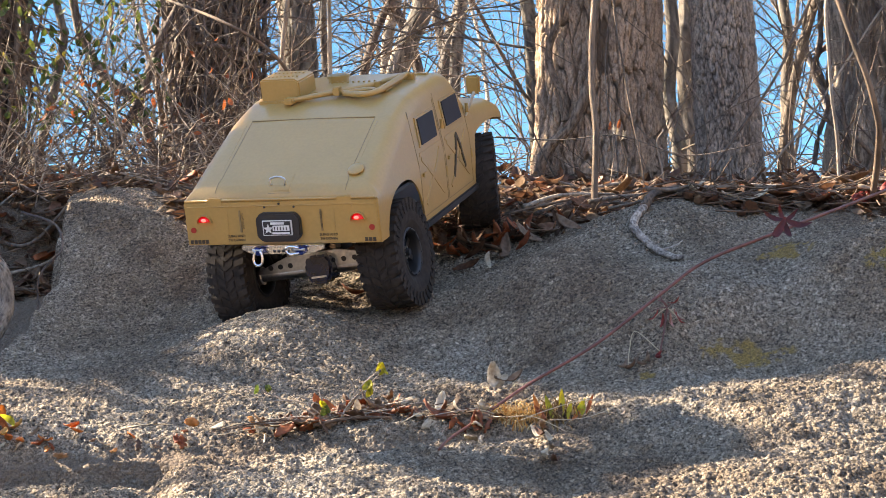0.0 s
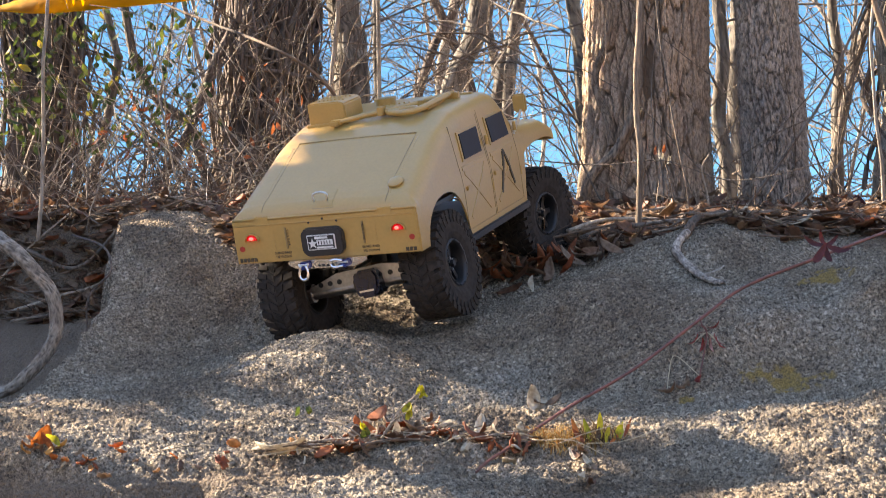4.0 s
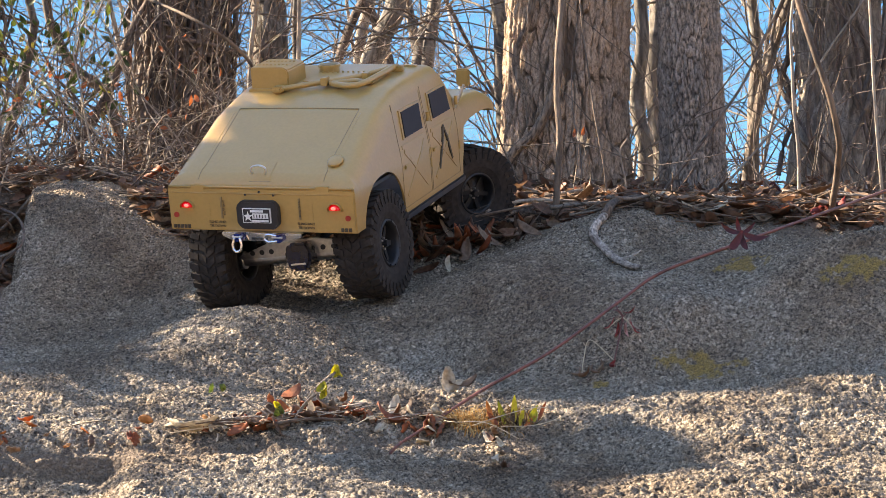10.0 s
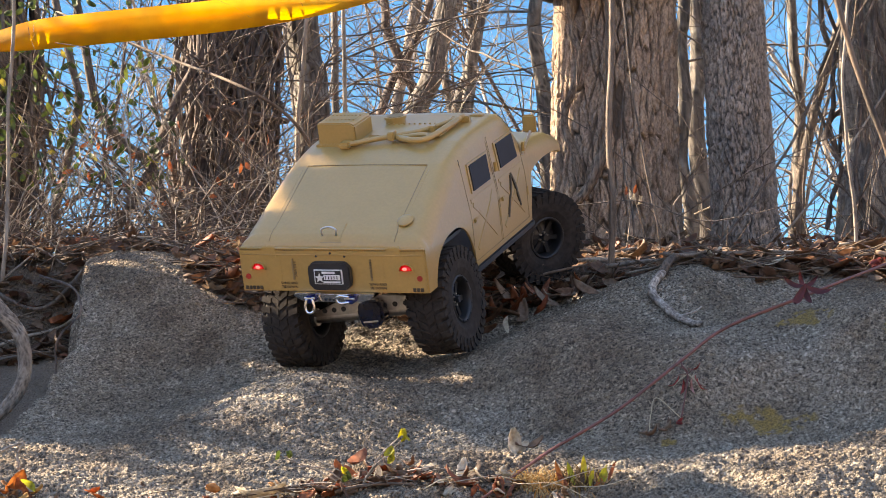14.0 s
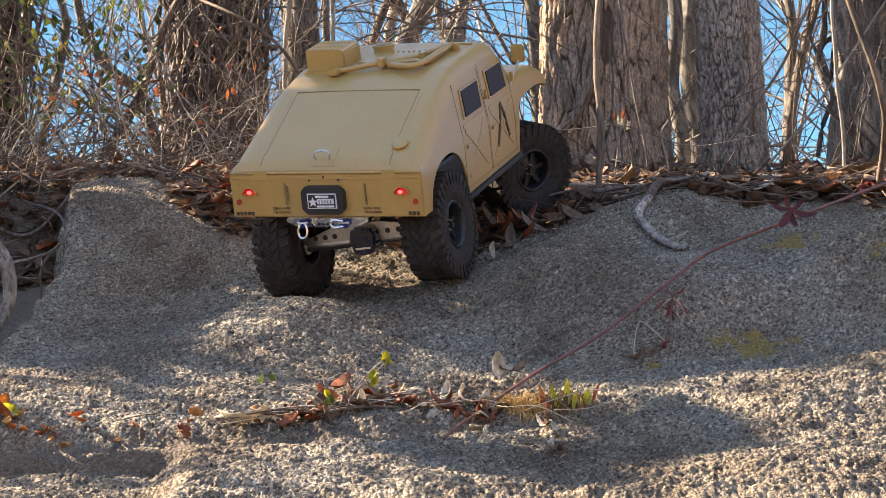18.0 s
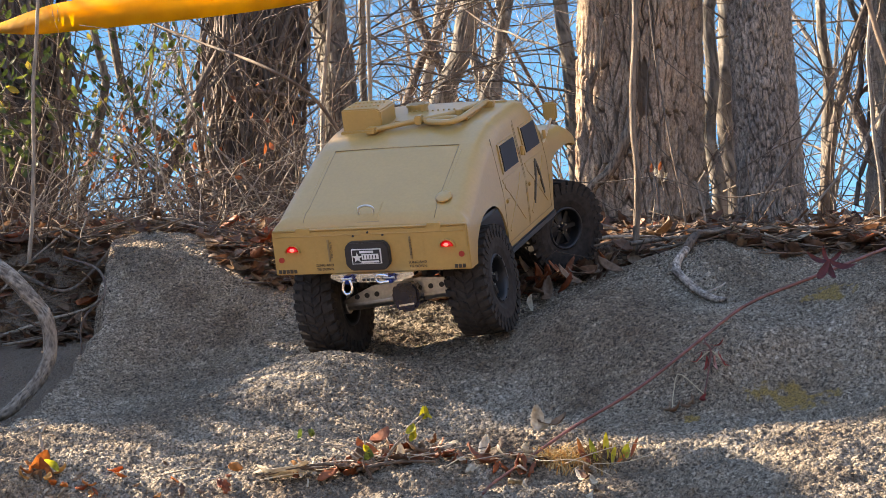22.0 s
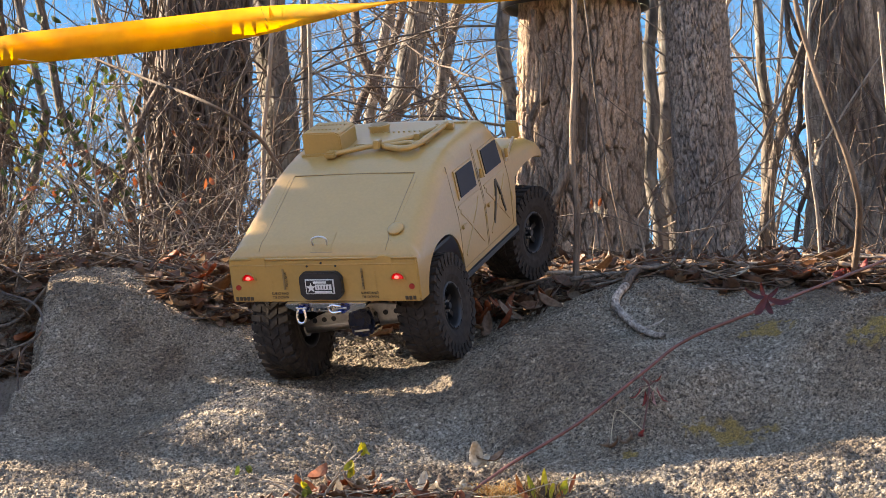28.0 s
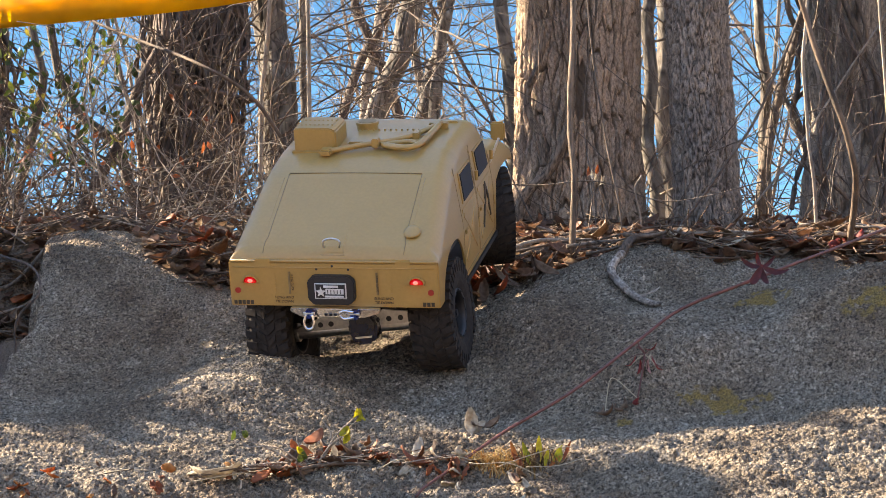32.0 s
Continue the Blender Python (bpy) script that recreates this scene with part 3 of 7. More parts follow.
def make_body(truck):
    ys = sorted(set([p[0] for p in BODY_TOP] + list(np.round(np.arange(0.0, 0.4625, 0.006), 4)) + [0.0225, 0.0235, 0.0625, 0.1035, 0.1425, 0.1435]))
    rings = []
    for y in ys:
        zt, zb = body_top(y), body_bottom(y)
        r = min(0.020, 0.9 * (zt - zb)) if y > 0.012 else 0.004 + 0.016 * y / 0.012
        half = [(body_side(zb + (zt - r - zb) * u), zb + (zt - r - zb) * u) for u in np.linspace(0, 1, 7)]
        xs = body_side(zt - r)
        half += [(xs - r + r * math.cos(a), zt - r + r * math.sin(a)) for a in np.linspace(0.25, math.pi / 2, 6)]
        half += [((xs - r) * u, zt + 0.0015 * (1 - u * u)) for u in (0.66, 0.33, 0.0)]
        rings.append([(x, y, z) for x, z in half] + [(-x, y, z) for x, z in half[-2::-1]])
    bm = bmesh.new()
    rows = [[bm.verts.new(p) for p in ring] for ring in rings]
    for a, b in zip(rows, rows[1:]):
        for k in range(len(a) - 1):
            bm.faces.new((a[k], b[k], b[k + 1], a[k + 1]))
    bm.faces.new(rows[0])
    bm.faces.new(rows[-1][::-1])
    bmesh.ops.recalc_face_normals(bm, faces=bm.faces[:])
    ob = part("body", bm, M_TAN, truck, "desert-tan painted slant-back shell", smooth=True)
    md = ob.modifiers.new("thick", "SOLIDIFY")
    md.thickness, md.offset = 0.0022, -1
    md = ob.modifiers.new("crisp", "EDGE_SPLIT")
    md.split_angle = radians(38)
    return ob


def on_hatch(x, y, lift=0.0):
    return (x, y, body_top(y) + lift)


def strip(points, w, truck, name, mat, label=""):
    """A fine bead along a line on the shell."""
    return put(name, Soup().add(*tube(points, w, 6)).mesh(name), mat, truck, label)


def side_quad(corners, truck, name, mat, out=0.0012, thick=0.0016, label="", sign=1):
    """A thin panel lying on a side wall; corners are y and z."""
    bm = bmesh.new()
    a = [bm.verts.new((sign * (body_side(z) + out), y, z)) for y, z in corners]
    b = [bm.verts.new((sign * (body_side(z) + out - thick), y, z)) for y, z in corners]
    bm.faces.new(a)
    bm.faces.new(b[::-1])
    for k in range(len(a)):
        bm.faces.new((a[k], b[k], b[k - 1], a[k - 1]))
    bmesh.ops.recalc_face_normals(bm, faces=bm.faces[:])
    return part(name, bm, mat, truck, label)


def bar_on_side(a, b, w, truck, name, mat, out=0.0012, sign=1, label=""):
    """A flat rib that follows the bulge of a side wall from a to b (y, z)."""
    a, b = np.array(a), np.array(b)
    across = np.array((-(b - a)[1], (b - a)[0])) / np.linalg.norm(b - a) * w / 2
    bm = bmesh.new()
    rows = []
    for u in np.linspace(0, 1, 9):
        c = a + (b - a) * u
        rows.append([bm.verts.new((sign * (body_side(z) + lift), y, z)) for k, lift in ((1.25, -0.0005), (1.0, out), (-1.0, out), (-1.25, -0.0005)) for y, z in [c + across * k]])
    for ra, rb in zip(rows, rows[1:]):
        for k in range(3):
            bm.faces.new((ra[k], ra[k + 1], rb[k + 1], rb[k]))
    bm.faces.new(rows[0])
    bm.faces.new(rows[-1][::-1])
    bmesh.ops.recalc_face_normals(bm, faces=bm.faces[:])
    return part(name, bm, mat, truck, label)


def inset(quad, d):
    c = np.mean(quad, axis=0)
    return [tuple(np.array(q) + (c - q) / np.linalg.norm(c - q) * d) for q in quad]


def make_doors(truck):
    for sign in (1, -1):
        for window, door in (([(0.1615, 0.0995), (0.2165, 0.0995), (0.2135, 0.0705), (0.1590, 0.0705)], (0.140, 0.228)),
                             ([(0.2520, 0.1025), (0.3060, 0.1025), (0.3090, 0.0735), (0.2520, 0.0735)], (0.232, 0.326))):
            side_quad(inset(window, -0.005), truck, "window_frame", M_TAN, 0.0014, 0.003, "", sign)
            side_quad(window, truck, "window", M_PANE, 0.0026, 0.003, "dark smoked side window", sign)
            y0, y1 = door
            low, high = -0.008, 0.112 if y0 < 0.2 else 0.116
            for a, b in (((y0, low), (y0, high)), ((y0, low), (y1, low)), ((y1, low), (y1, high - 0.03 * (y0 > 0.2)))):
                bar_on_side(a, b, 0.0008, truck, "door_seam", M_TAN_SEAM, 0.0004, sign)
            y0, y1 = y0 + 0.012, y1 - 0.012
            for a, b in (((y0, 0.004), (y1, 0.056)), ((y0, 0.056), (y1, 0.004)), ((y0 - 0.004, 0.061), (y1 + 0.004, 0.061))):
                bar_on_side(a, b, 0.0045, truck, "door_rib", M_TAN, 0.0007, sign)
            part("door_handle", box(sign * 0.1125, sign * 0.1150, door[0] + 0.006, door[0] + 0.018, 0.036, 0.041), M_TAN, truck, bevel=0.0008)
            for z in (0.02, 0.075):
                part("hinge", rod((sign * 0.1115, door[1] + 0.003, z), (sign * 0.1115, door[1] + 0.003, z + 0.011), 0.0022, n=8), M_TAN, truck)
        for a, b in (((0.2790, 0.060), (0.2560, 0.012)), ((0.2790, 0.060), (0.3000, 0.015))):
            bar_on_side(a, b, 0.0034, truck, "chevron_stroke", M_PRINT, 0.0016, sign, "black chevron mark on the door")
        part("rocker", box(sign * 0.1130, sign * 0.1010, 0.140, 0.345, -0.024, -0.0145), M_BLACK, truck, "black side step", bevel=0.002)
        # fender and mirror
        part("mirror_arm", rod((sign * 0.1090, 0.330, 0.070), (sign * 0.1200, 0.338, 0.098), 0.0016), M_STEEL, truck)
        part("mirror", box(sign * 0.1100, sign * 0.1270, 0.338, 0.344, 0.095, 0.117), M_TAN, truck, bevel=0.002)
        part("arch_liner", box(sign * 0.055, sign * 0.1090, 0.040, 0.132, 0.036, 0.040), M_BLACK, truck)


def make_hatch(truck):
    for sx in (-1, 1):
        line = [on_hatch(sx * 0.074, y, 0.0004) for y in np.linspace(0.118, 0.022, 9)] + [on_hatch(sx * 0.0755, y, 0.0006) for y in (0.016, 0.010, 0.004)]
        strip([(p[0], p[1], p[2] - 0.0001) for p in line], 0.0005, truck, "hatch_seam", M_TAN_SEAM)
        part("hatch_hinge", box(sx * 0.084, sx * 0.066, -0.0025, 0.0035, 0.038, 0.0515), M_TAN, truck, bevel=0.001)
    strip([on_hatch(x, 0.1185, 0.0010 + 0.0006 * (1 - (x / 0.074) ** 2)) for x in np.linspace(-0.074, 0.074, 15)], 0.0006, truck, "hatch_seam", M_TAN_SEAM)
    strip([(x, -0.0010, 0.0490) for x in np.linspace(-0.1105, 0.1105, 5)], 0.0016, truck, "tail_lip", M_TAN)
    for sx in (-1, 1):
        strip([on_hatch(sx * 0.0785, y, -0.0002) for y in np.linspace(0.112, 0.014, 9)], 0.0007, truck, "hatch_rail", M_TAN)
    # latch with its loop
    bm = bmesh.new()
    rows = [[bm.verts.new(on_hatch(x, y, lift)) for y in np.linspace(0.004, 0.026, 5)] for x, lift in ((-0.0115, -0.001), (-0.0115, 0.0020), (0.0115, 0.0020), (0.0115, -0.001))]
    for ra, rb in zip(rows, rows[1:]):
        for k in range(4):
            bm.faces.new((ra[k], rb[k], rb[k + 1], ra[k + 1]))
    part("latch_plate", bm, M_TAN, truck)
    ring = [(-0.0125, 0.003), (-0.0125, 0.027), (0.0125, 0.027), (0.0125, 0.003), (-0.0125, 0.003)]
    for (xa, ya), (xb, yb) in zip(ring, ring[1:]):
        strip([on_hatch(xa + (xb - xa) * u, ya + (yb - ya) * u, 0.0006) for u in np.linspace(0, 1, 5)], 0.0007, truck, "latch_seam", M_TAN_SEAM)
    loop = curve_path([(-0.008, 0.008, 0.0665), (-0.0085, 0.0075, 0.0735), (0, 0.0085, 0.0760), (0.0085, 0.0075, 0.0735), (0.008, 0.008, 0.0665)], 5)
    put("latch_loop", Soup().add(*tube(loop, 0.0011, 6)).mesh("latch_loop"), M_STEEL, truck, "bare metal latch loop", pose(0, -0.006, -0.003))
    bm = bmesh.new()
    bmesh.ops.create_uvsphere(bm, u_segments=18, v_segments=8, radius=1, matrix=Matrix.Diagonal((0.0092, 0.0100, 0.0030, 1)))
    part("fuel_cap", bm, M_TAN, truck, "raised round filler cap", pose(0.0800, 0.0290, 0.0730, 24), smooth=True)


def lettering(name, words, size, mat, parent, m, label=""):
    """Flat words printed on a part, facing up in their own space."""
    curve = bpy.data.curves.new(name, "FONT")
    curve.body, curve.size, curve.align_x, curve.extrude = words, size, "CENTER", 0.0002
    ob = bpy.data.objects.new(name, curve)
    me = bpy.data.meshes.new_from_object(ob)
    bpy.data.objects.remove(ob)
    bpy.data.curves.remove(curve)
    return put(name, me, mat, parent, label, m)


def make_tail(truck):
    part("tail_panel", box(-0.1122, 0.1122, -0.0020, 0.0010, 0.0, 0.0480), M_TAN, truck, bevel=0.0012)
    for sx in (-1, 1):
        bm = bmesh.new()
        bmesh.ops.create_uvsphere(bm, u_segments=16, v_segments=8, radius=0.0072)
        bmesh.ops.delete(bm, geom=[v for v in bm.verts if v.co.z < -0.0025], context="VERTS")
        part("tail_light", bm, M_RED, truck, "glowing red half-round tail light", pose(sx * 0.0890, -0.0015, 0.0262) @ Matrix.Diagonal((1.08, 0.7, 0.95, 1)), smooth=True)
        # small glowing dot added on the lens for its lighter red centre
        lamp = bmesh.new()
        bmesh.ops.create_uvsphere(lamp, u_segments=10, v_segments=6, radius=0.0022)
        part("lens_centre", lamp, M_LENS_GLOW, truck, "glowing dot added for the lens's lighter red centre", pose(sx * 0.0885, -0.0062, 0.0285) @ Matrix.Diagonal((1.3, 0.5, 0.9, 1)), smooth=True)
        hood = [(0.0088 * math.cos(a), 0.0079 * math.sin(a)) for a in np.linspace(-0.15, math.pi + 0.15, 13)] + [(0.0078 * math.cos(a), 0.0069 * math.sin(a)) for a in np.linspace(math.pi + 0.15, -0.15, 13)]
        part("lamp_hood", prism(hood, -0.0045, 0.001), M_TAN, truck, "", pose(sx * 0.0890, -0.0015, 0.0262))
        part("reflector", rod((sx * 0.1035, -0.0030, 0.0170), (sx * 0.1035, 0.0, 0.0170), 0.0032), M_RED_DULL, truck)
        part("tie_strip", box(sx * 0.047 - 0.0010, sx * 0.047 + 0.0010, -0.0032, -0.0015, 0.014, 0.038), M_TAN_SEAM, truck)
        for words, z in (("SLING AND", 0.0085), ("TIE DOWN", 0.0040)):
            lettering("stencil", words, 0.0040, M_PRINT, truck, pose(sx * 0.0535, -0.0024, z, 90), "small dark stencilled words")
        lettering("stencil", "SLING GUIDE", 0.0030, M_PRINT, truck, pose(sx * 0.0455 + 0.001, -0.0036, 0.0265, 90) @ pose(0, 0, 0, 0, 0, -90), "small dark stencilled words")
        for k in range(6):
            part("rivet", rod((sx * 0.062, -0.0028, 0.010 + 0.005 * k), (sx * 0.062, 0, 0.010 + 0.005 * k), 0.0007, n=6), M_TAN, truck)
        for k in range(5 if sx < 0 else 3):
            part("print_bar", box(sx * 0.1015 - 0.007 + 0.0045 * k, sx * 0.1015 - 0.0038 + 0.0045 * k, -0.0030, -0.0015, 0.0020, 0.0060), M_PRINT, truck)
    strip([(x, -0.0022, 0.0425) for x in np.linspace(-0.108, 0.108, 5)], 0.0007, truck, "tail_bead", M_TAN)
    for x, z in ((-0.017, 0.0440), (0.0, 0.0475), (0.017, 0.0440)):
        part("rivet", rod((x, -0.0030, z - 0.003), (x, 0, z - 0.003), 0.0013, n=8), M_BLACK, truck)
    w, h, c = 0.0252, 0.0158, 0.006
    plate = part("plate_holder", prism([(-w + c, -h), (w - c, -h), (w, -h + c), (w, h - c), (w - c, h), (-w + c, h), (-w, h - c), (-w, -h + c)], -0.0040, 0.0040), M_BLACK, truck,
                 "black eight-sided plate holder", pose(-0.001, -0.0055, 0.0200), bevel=0.0012)
    part("plate_face", box(-0.0168, 0.0168, -0.0055, -0.0035, -0.0082, 0.0082), M_WHITE, plate, "white plate with dark bars")
    part("plate_field", box(-0.0157, 0.0157, -0.0060, -0.0048, -0.0073, 0.0073), M_BLACK, plate)
    bm = bmesh.new()
    star = [(0.0058 * (1 if k % 2 == 0 else 0.42) * math.sin(k * math.pi / 5), 0.0058 * (1 if k % 2 == 0 else 0.42) * math.cos(k * math.pi / 5)) for k in range(10)]
    part("plate_star", prism([(x - 0.0102, z - 0.001) for x, z in star], -0.0066, -0.0058, bm), M_WHITE, plate)
    for x0, x1, z0, z1 in ((-0.0070, 0.0085, 0.0040, 0.0064), (-0.0050, 0.0142, -0.0030, 0.0028), (-0.0060, 0.0142, -0.0066, -0.0046)):
        part("plate_bar", box(x0, x1, -0.0066, -0.0058, z0, z1), M_WHITE, plate)
    for k in range(5):
        part("plate_gap", box(-0.0030 + 0.0034 * k, -0.0022 + 0.0034 * k, -0.0071, -0.0064, -0.0022, 0.0016), M_BLACK, plate)


def make_roof(truck):
    z = body_top(0.20)
    bx = prism([(-0.0240, 0.0), (0.0240, 0.0), (0.0240, 0.0225), (0.0180, 0.0260), (-0.0240, 0.0260)], -0.0250, 0.0250)
    rb = part("roof_box", bx, M_TAN, truck, "square tan roof locker", pose(-0.0560, 0.1900, 0.1260, 2), bevel=0.0015)
    part("box_base", box(-0.0270, 0.0270, -0.0280, 0.0280, -0.006, 0.0015), M_TAN, rb, bevel=0.001)
    for k in range(8):
        for j in range(2):
            part("stud", rod((-0.018 + 0.005 * k, -0.010 + 0.02 * j, 0.0255), (-0.018 + 0.005 * k, -0.010 + 0.02 * j, 0.0270), 0.0012, n=6), M_TAN, rb)
    cup = part("vent_cup", rod((0, 0, 0), (0, 0, 0.011), 0.0125, 0.0120, 24), M_TAN, truck, "round tan roof vent", pose(-0.0150, 0.2450, 0.1280), smooth=False)
    part("vent_rim", rod((0, 0, 0.0095), (0, 0, 0.0125), 0.0135, 0.0135, 24), M_TAN, cup)
    part("vent_mouth", rod((0, 0, 0.0120), (0, 0, 0.0130), 0.0105, 0.0105, 24), M_TAN_SEAM, cup)
    pad = part("roof_hatch", box(-0.0450, 0.0450, -0.0280, 0.0280, 0, 0.0035), M_TAN, truck, "riveted roof hatch cover", pose(0.0220, 0.2080, 0.1290, 1), bevel=0.0012)
    for k in range(13):
        part("rivet", rod((-0.040 + 0.0066 * k, 0.0235, 0.003), (-0.040 + 0.0066 * k, 0.0235, 0.0052), 0.0012, n=6), M_TAN, pad)
    # tools strapped to the roof
    put("tool_shaft", Soup().add(*tube(curve_path([(-0.040, 0.155, 0.1275), (0.0, 0.168, 0.1320), (0.040, 0.186, 0.1350), (0.062, 0.225, 0.1370), (0.070, 0.250, 0.1370)], 6), 0.0032, 8)).mesh("tool_shaft"), M_TAN, truck)
    put("tool_handle", Soup().add(*tube(curve_path([(0.020, 0.170, 0.1310), (0.046, 0.158, 0.1310), (0.060, 0.166, 0.1320), (0.066, 0.205, 0.1350), (0.0690, 0.240, 0.1370)], 6), 0.0036, 8)).mesh("tool_handle"), M_TAN, truck)
    put("tool_grip", Soup().add(*tube(curve_path([(0.018, 0.168, 0.1315), (0.048, 0.175, 0.1335), (0.060, 0.168, 0.1325)], 5), 0.0030, 8)).mesh("tool_grip"), M_TAN, truck)
    part("tool_head", box(-0.0480, -0.0340, 0.1470, 0.1640, 0.1240, 0.1310), M_TAN, truck, bevel=0.002)
    for x, y in ((0.012, 0.170), (0.052, 0.198)):
        part("tool_clamp", box(x - 0.004, x + 0.004, y - 0.006, y + 0.006, 0.1290, 0.1390), M_TAN, truck, bevel=0.001)
    part("aerial_mount", box(0.056, 0.078, 0.246, 0.254, 0.1300, 0.1380), M_TAN, truck, bevel=0.001)
    part("roof_vent", box(0.060, 0.084, 0.275, 0.283, 0.1300, 0.1330), M_TAN, truck, bevel=0.001)


def make_under(truck):
    part("chassis_rail", box(-0.036, -0.030, 0.070, 0.44, -0.030, -0.010), M_BLACK, truck)
    part("chassis_rail", box(0.030, 0.036, 0.070, 0.44, -0.030, -0.010), M_BLACK, truck)
    part("skid_plate", box(-0.040, 0.040, 0.17, 0.30, -0.045, -0.032), M_BLACK, truck, bevel=0.003)
    part("floor_pan", box(-0.104, 0.104, 0.135, 0.345, -0.013, -0.009), M_BLACK, truck)
    bp = part("rear_bumper", prism([(-0.046, 0.003), (0.050, 0.003), (0.050, -0.001), (0.034, -0.0065), (-0.034, -0.0065), (-0.046, -0.001)], -0.006, 0.012), M_CHROME, truck,
              "polished steel bumper plate", pose(0, -0.004, -0.0025), bevel=0.0008)
    for sx in (-1, 1):
        part("bumper_lug", box(sx * 0.024 - 0.004, sx * 0.024 + 0.004, -0.014, -0.005, -0.006, 0.003), M_BLUE, bp, "blue anodised shackle lug", bevel=0.001)
        if sx < 0:
            low = [(-0.0030, 0.0), (-0.0052, -0.008), (-0.0040, -0.0135), (0, -0.0155), (0.0040, -0.0135), (0.0052, -0.008), (0.0030, 0.0)]
        else:
            low = [(0.0, -0.0028), (-0.010, -0.0040), (-0.0140, -0.0015), (-0.0150, 0.001), (-0.0135, 0.0030), (-0.009, 0.0045), (0.0, 0.0030)]
        ring = curve_path([(sx * 0.024 + x, -0.0135 - 0.15 * abs(z), z - 0.001) for x, z in low], 6)
        put("shackle", Soup().add(*tube(ring, 0.0016, 8)).mesh("shackle"), M_CHROME, bp, "steel bow shackle")
        part("shackle_pin", rod((sx * 0.024 - 0.006, -0.0130, 0.0), (sx * 0.024 + 0.006, -0.0130, 0.0), 0.0014), M_STEEL, bp)
    for k in range(4):
        part("print_bar", box(-0.009 + 0.005 * k, -0.006 + 0.005 * k, -0.0070, -0.0058, -0.0045, -0.0020), M_BLACK, bp)
    for sx in (-1, 1):
        sh = part("shock_absorber", rod((sx * 0.052, 0.090, -0.040), (sx * 0.044, 0.100, 0.020), 0.0065, n=14), M_BLACK, truck)
        coil = [(0.0085 * math.cos(a), 0.0085 * math.sin(a), 0.0) for a in np.linspace(0, 12 * math.pi, 80)]
        coil = [(sx * 0.052 + p[0] - sx * 0.008 * k / 80, 0.090 + p[1] + 0.01 * k / 80, -0.036 + 0.052 * k / 80) for k, p in enumerate(coil)]
        put("spring", Soup().add(*tube(coil, 0.0012, 5)).mesh("spring"), M_STEEL, sh)
        part("link_arm", rod((sx * 0.040, 0.090, -0.052), (sx * 0.032, 0.200, -0.036), 0.0032), M_STEEL, truck)


def make_axle(truck, front=False):
    """A solid axle; its own origin lies at the differential."""
    ax = part("front_axle" if front else "rear_axle", rod((-0.078, 0, 0), (0.078, 0, 0), 0.0075, n=18), M_STEEL, truck, "bare metal solid axle", smooth=False)
    part("axle_truss", prism([(-0.078, 0.0), (-0.030, 0.016), (0.030, 0.018), (0.078, 0.010), (0.078, 0.0)], -0.004, 0.001), M_STEEL, ax, "drilled steel truss plate", pose(0, -0.006, 0.003), bevel=0.0006)
    for x in (-0.050, -0.038, -0.026, 0.026, 0.039, 0.052):
        part("truss_hole", rod((x, -0.0108, 0.0095), (x, -0.0060, 0.0095), 0.0030, n=12), M_BLACK, ax)
    d = part("diff_cover", prism([(-0.0155, -0.007), (-0.009, -0.0155), (0.009, -0.0155), (0.0155, -0.007), (0.0165, 0.008), (0.011, 0.0165), (-0.011, 0.0165), (-0.0165, 0.008)], -0.018, 0.012), M_NAVY, ax,
             "glossy navy differential cover", pose(0.012, -0.006, 0.001, -7), bevel=0.003)
    part("cover_badge", box(-0.009, 0.009, -0.0188, -0.0176, -0.0085, -0.0065), M_STEEL, d)
    for sx in (-1, 1):
        part("axle_knuckle", rod((sx * 0.066, 0, 0), (sx * 0.078, 0, 0), 0.0105, n=16), M_STEEL, ax)
    return ax


def tyre_mesh():
    s = Soup()
    prof = [(-0.0185, 0.0250), (-0.0225, 0.0275), (-0.0258, 0.0350), (-0.0268, 0.0440), (-0.0248, 0.0530), (-0.0190, 0.0578), (0.0, 0.0585), (0.0190, 0.0578), (0.0248, 0.0530), (0.0268, 0.0440), (0.0258, 0.0350), (0.0225, 0.0275), (0.0185, 0.0250)]
    n, k = 56, len(prof)
    v = [(x, r * math.cos(a), r * math.sin(a)) for a in np.linspace(0, 2 * np.pi, n, endpoint=False) for x, r in prof]
    s.add(v, [(i * k + j, i * k + j + 1, (i + 1) % n * k + j + 1, (i + 1) % n * k + j) for i in range(n) for j in range(k - 1)])
    s.v = [v * (0.875, 1, 1) for v in s.v]
    return s.mesh("tyre", smooth=False)


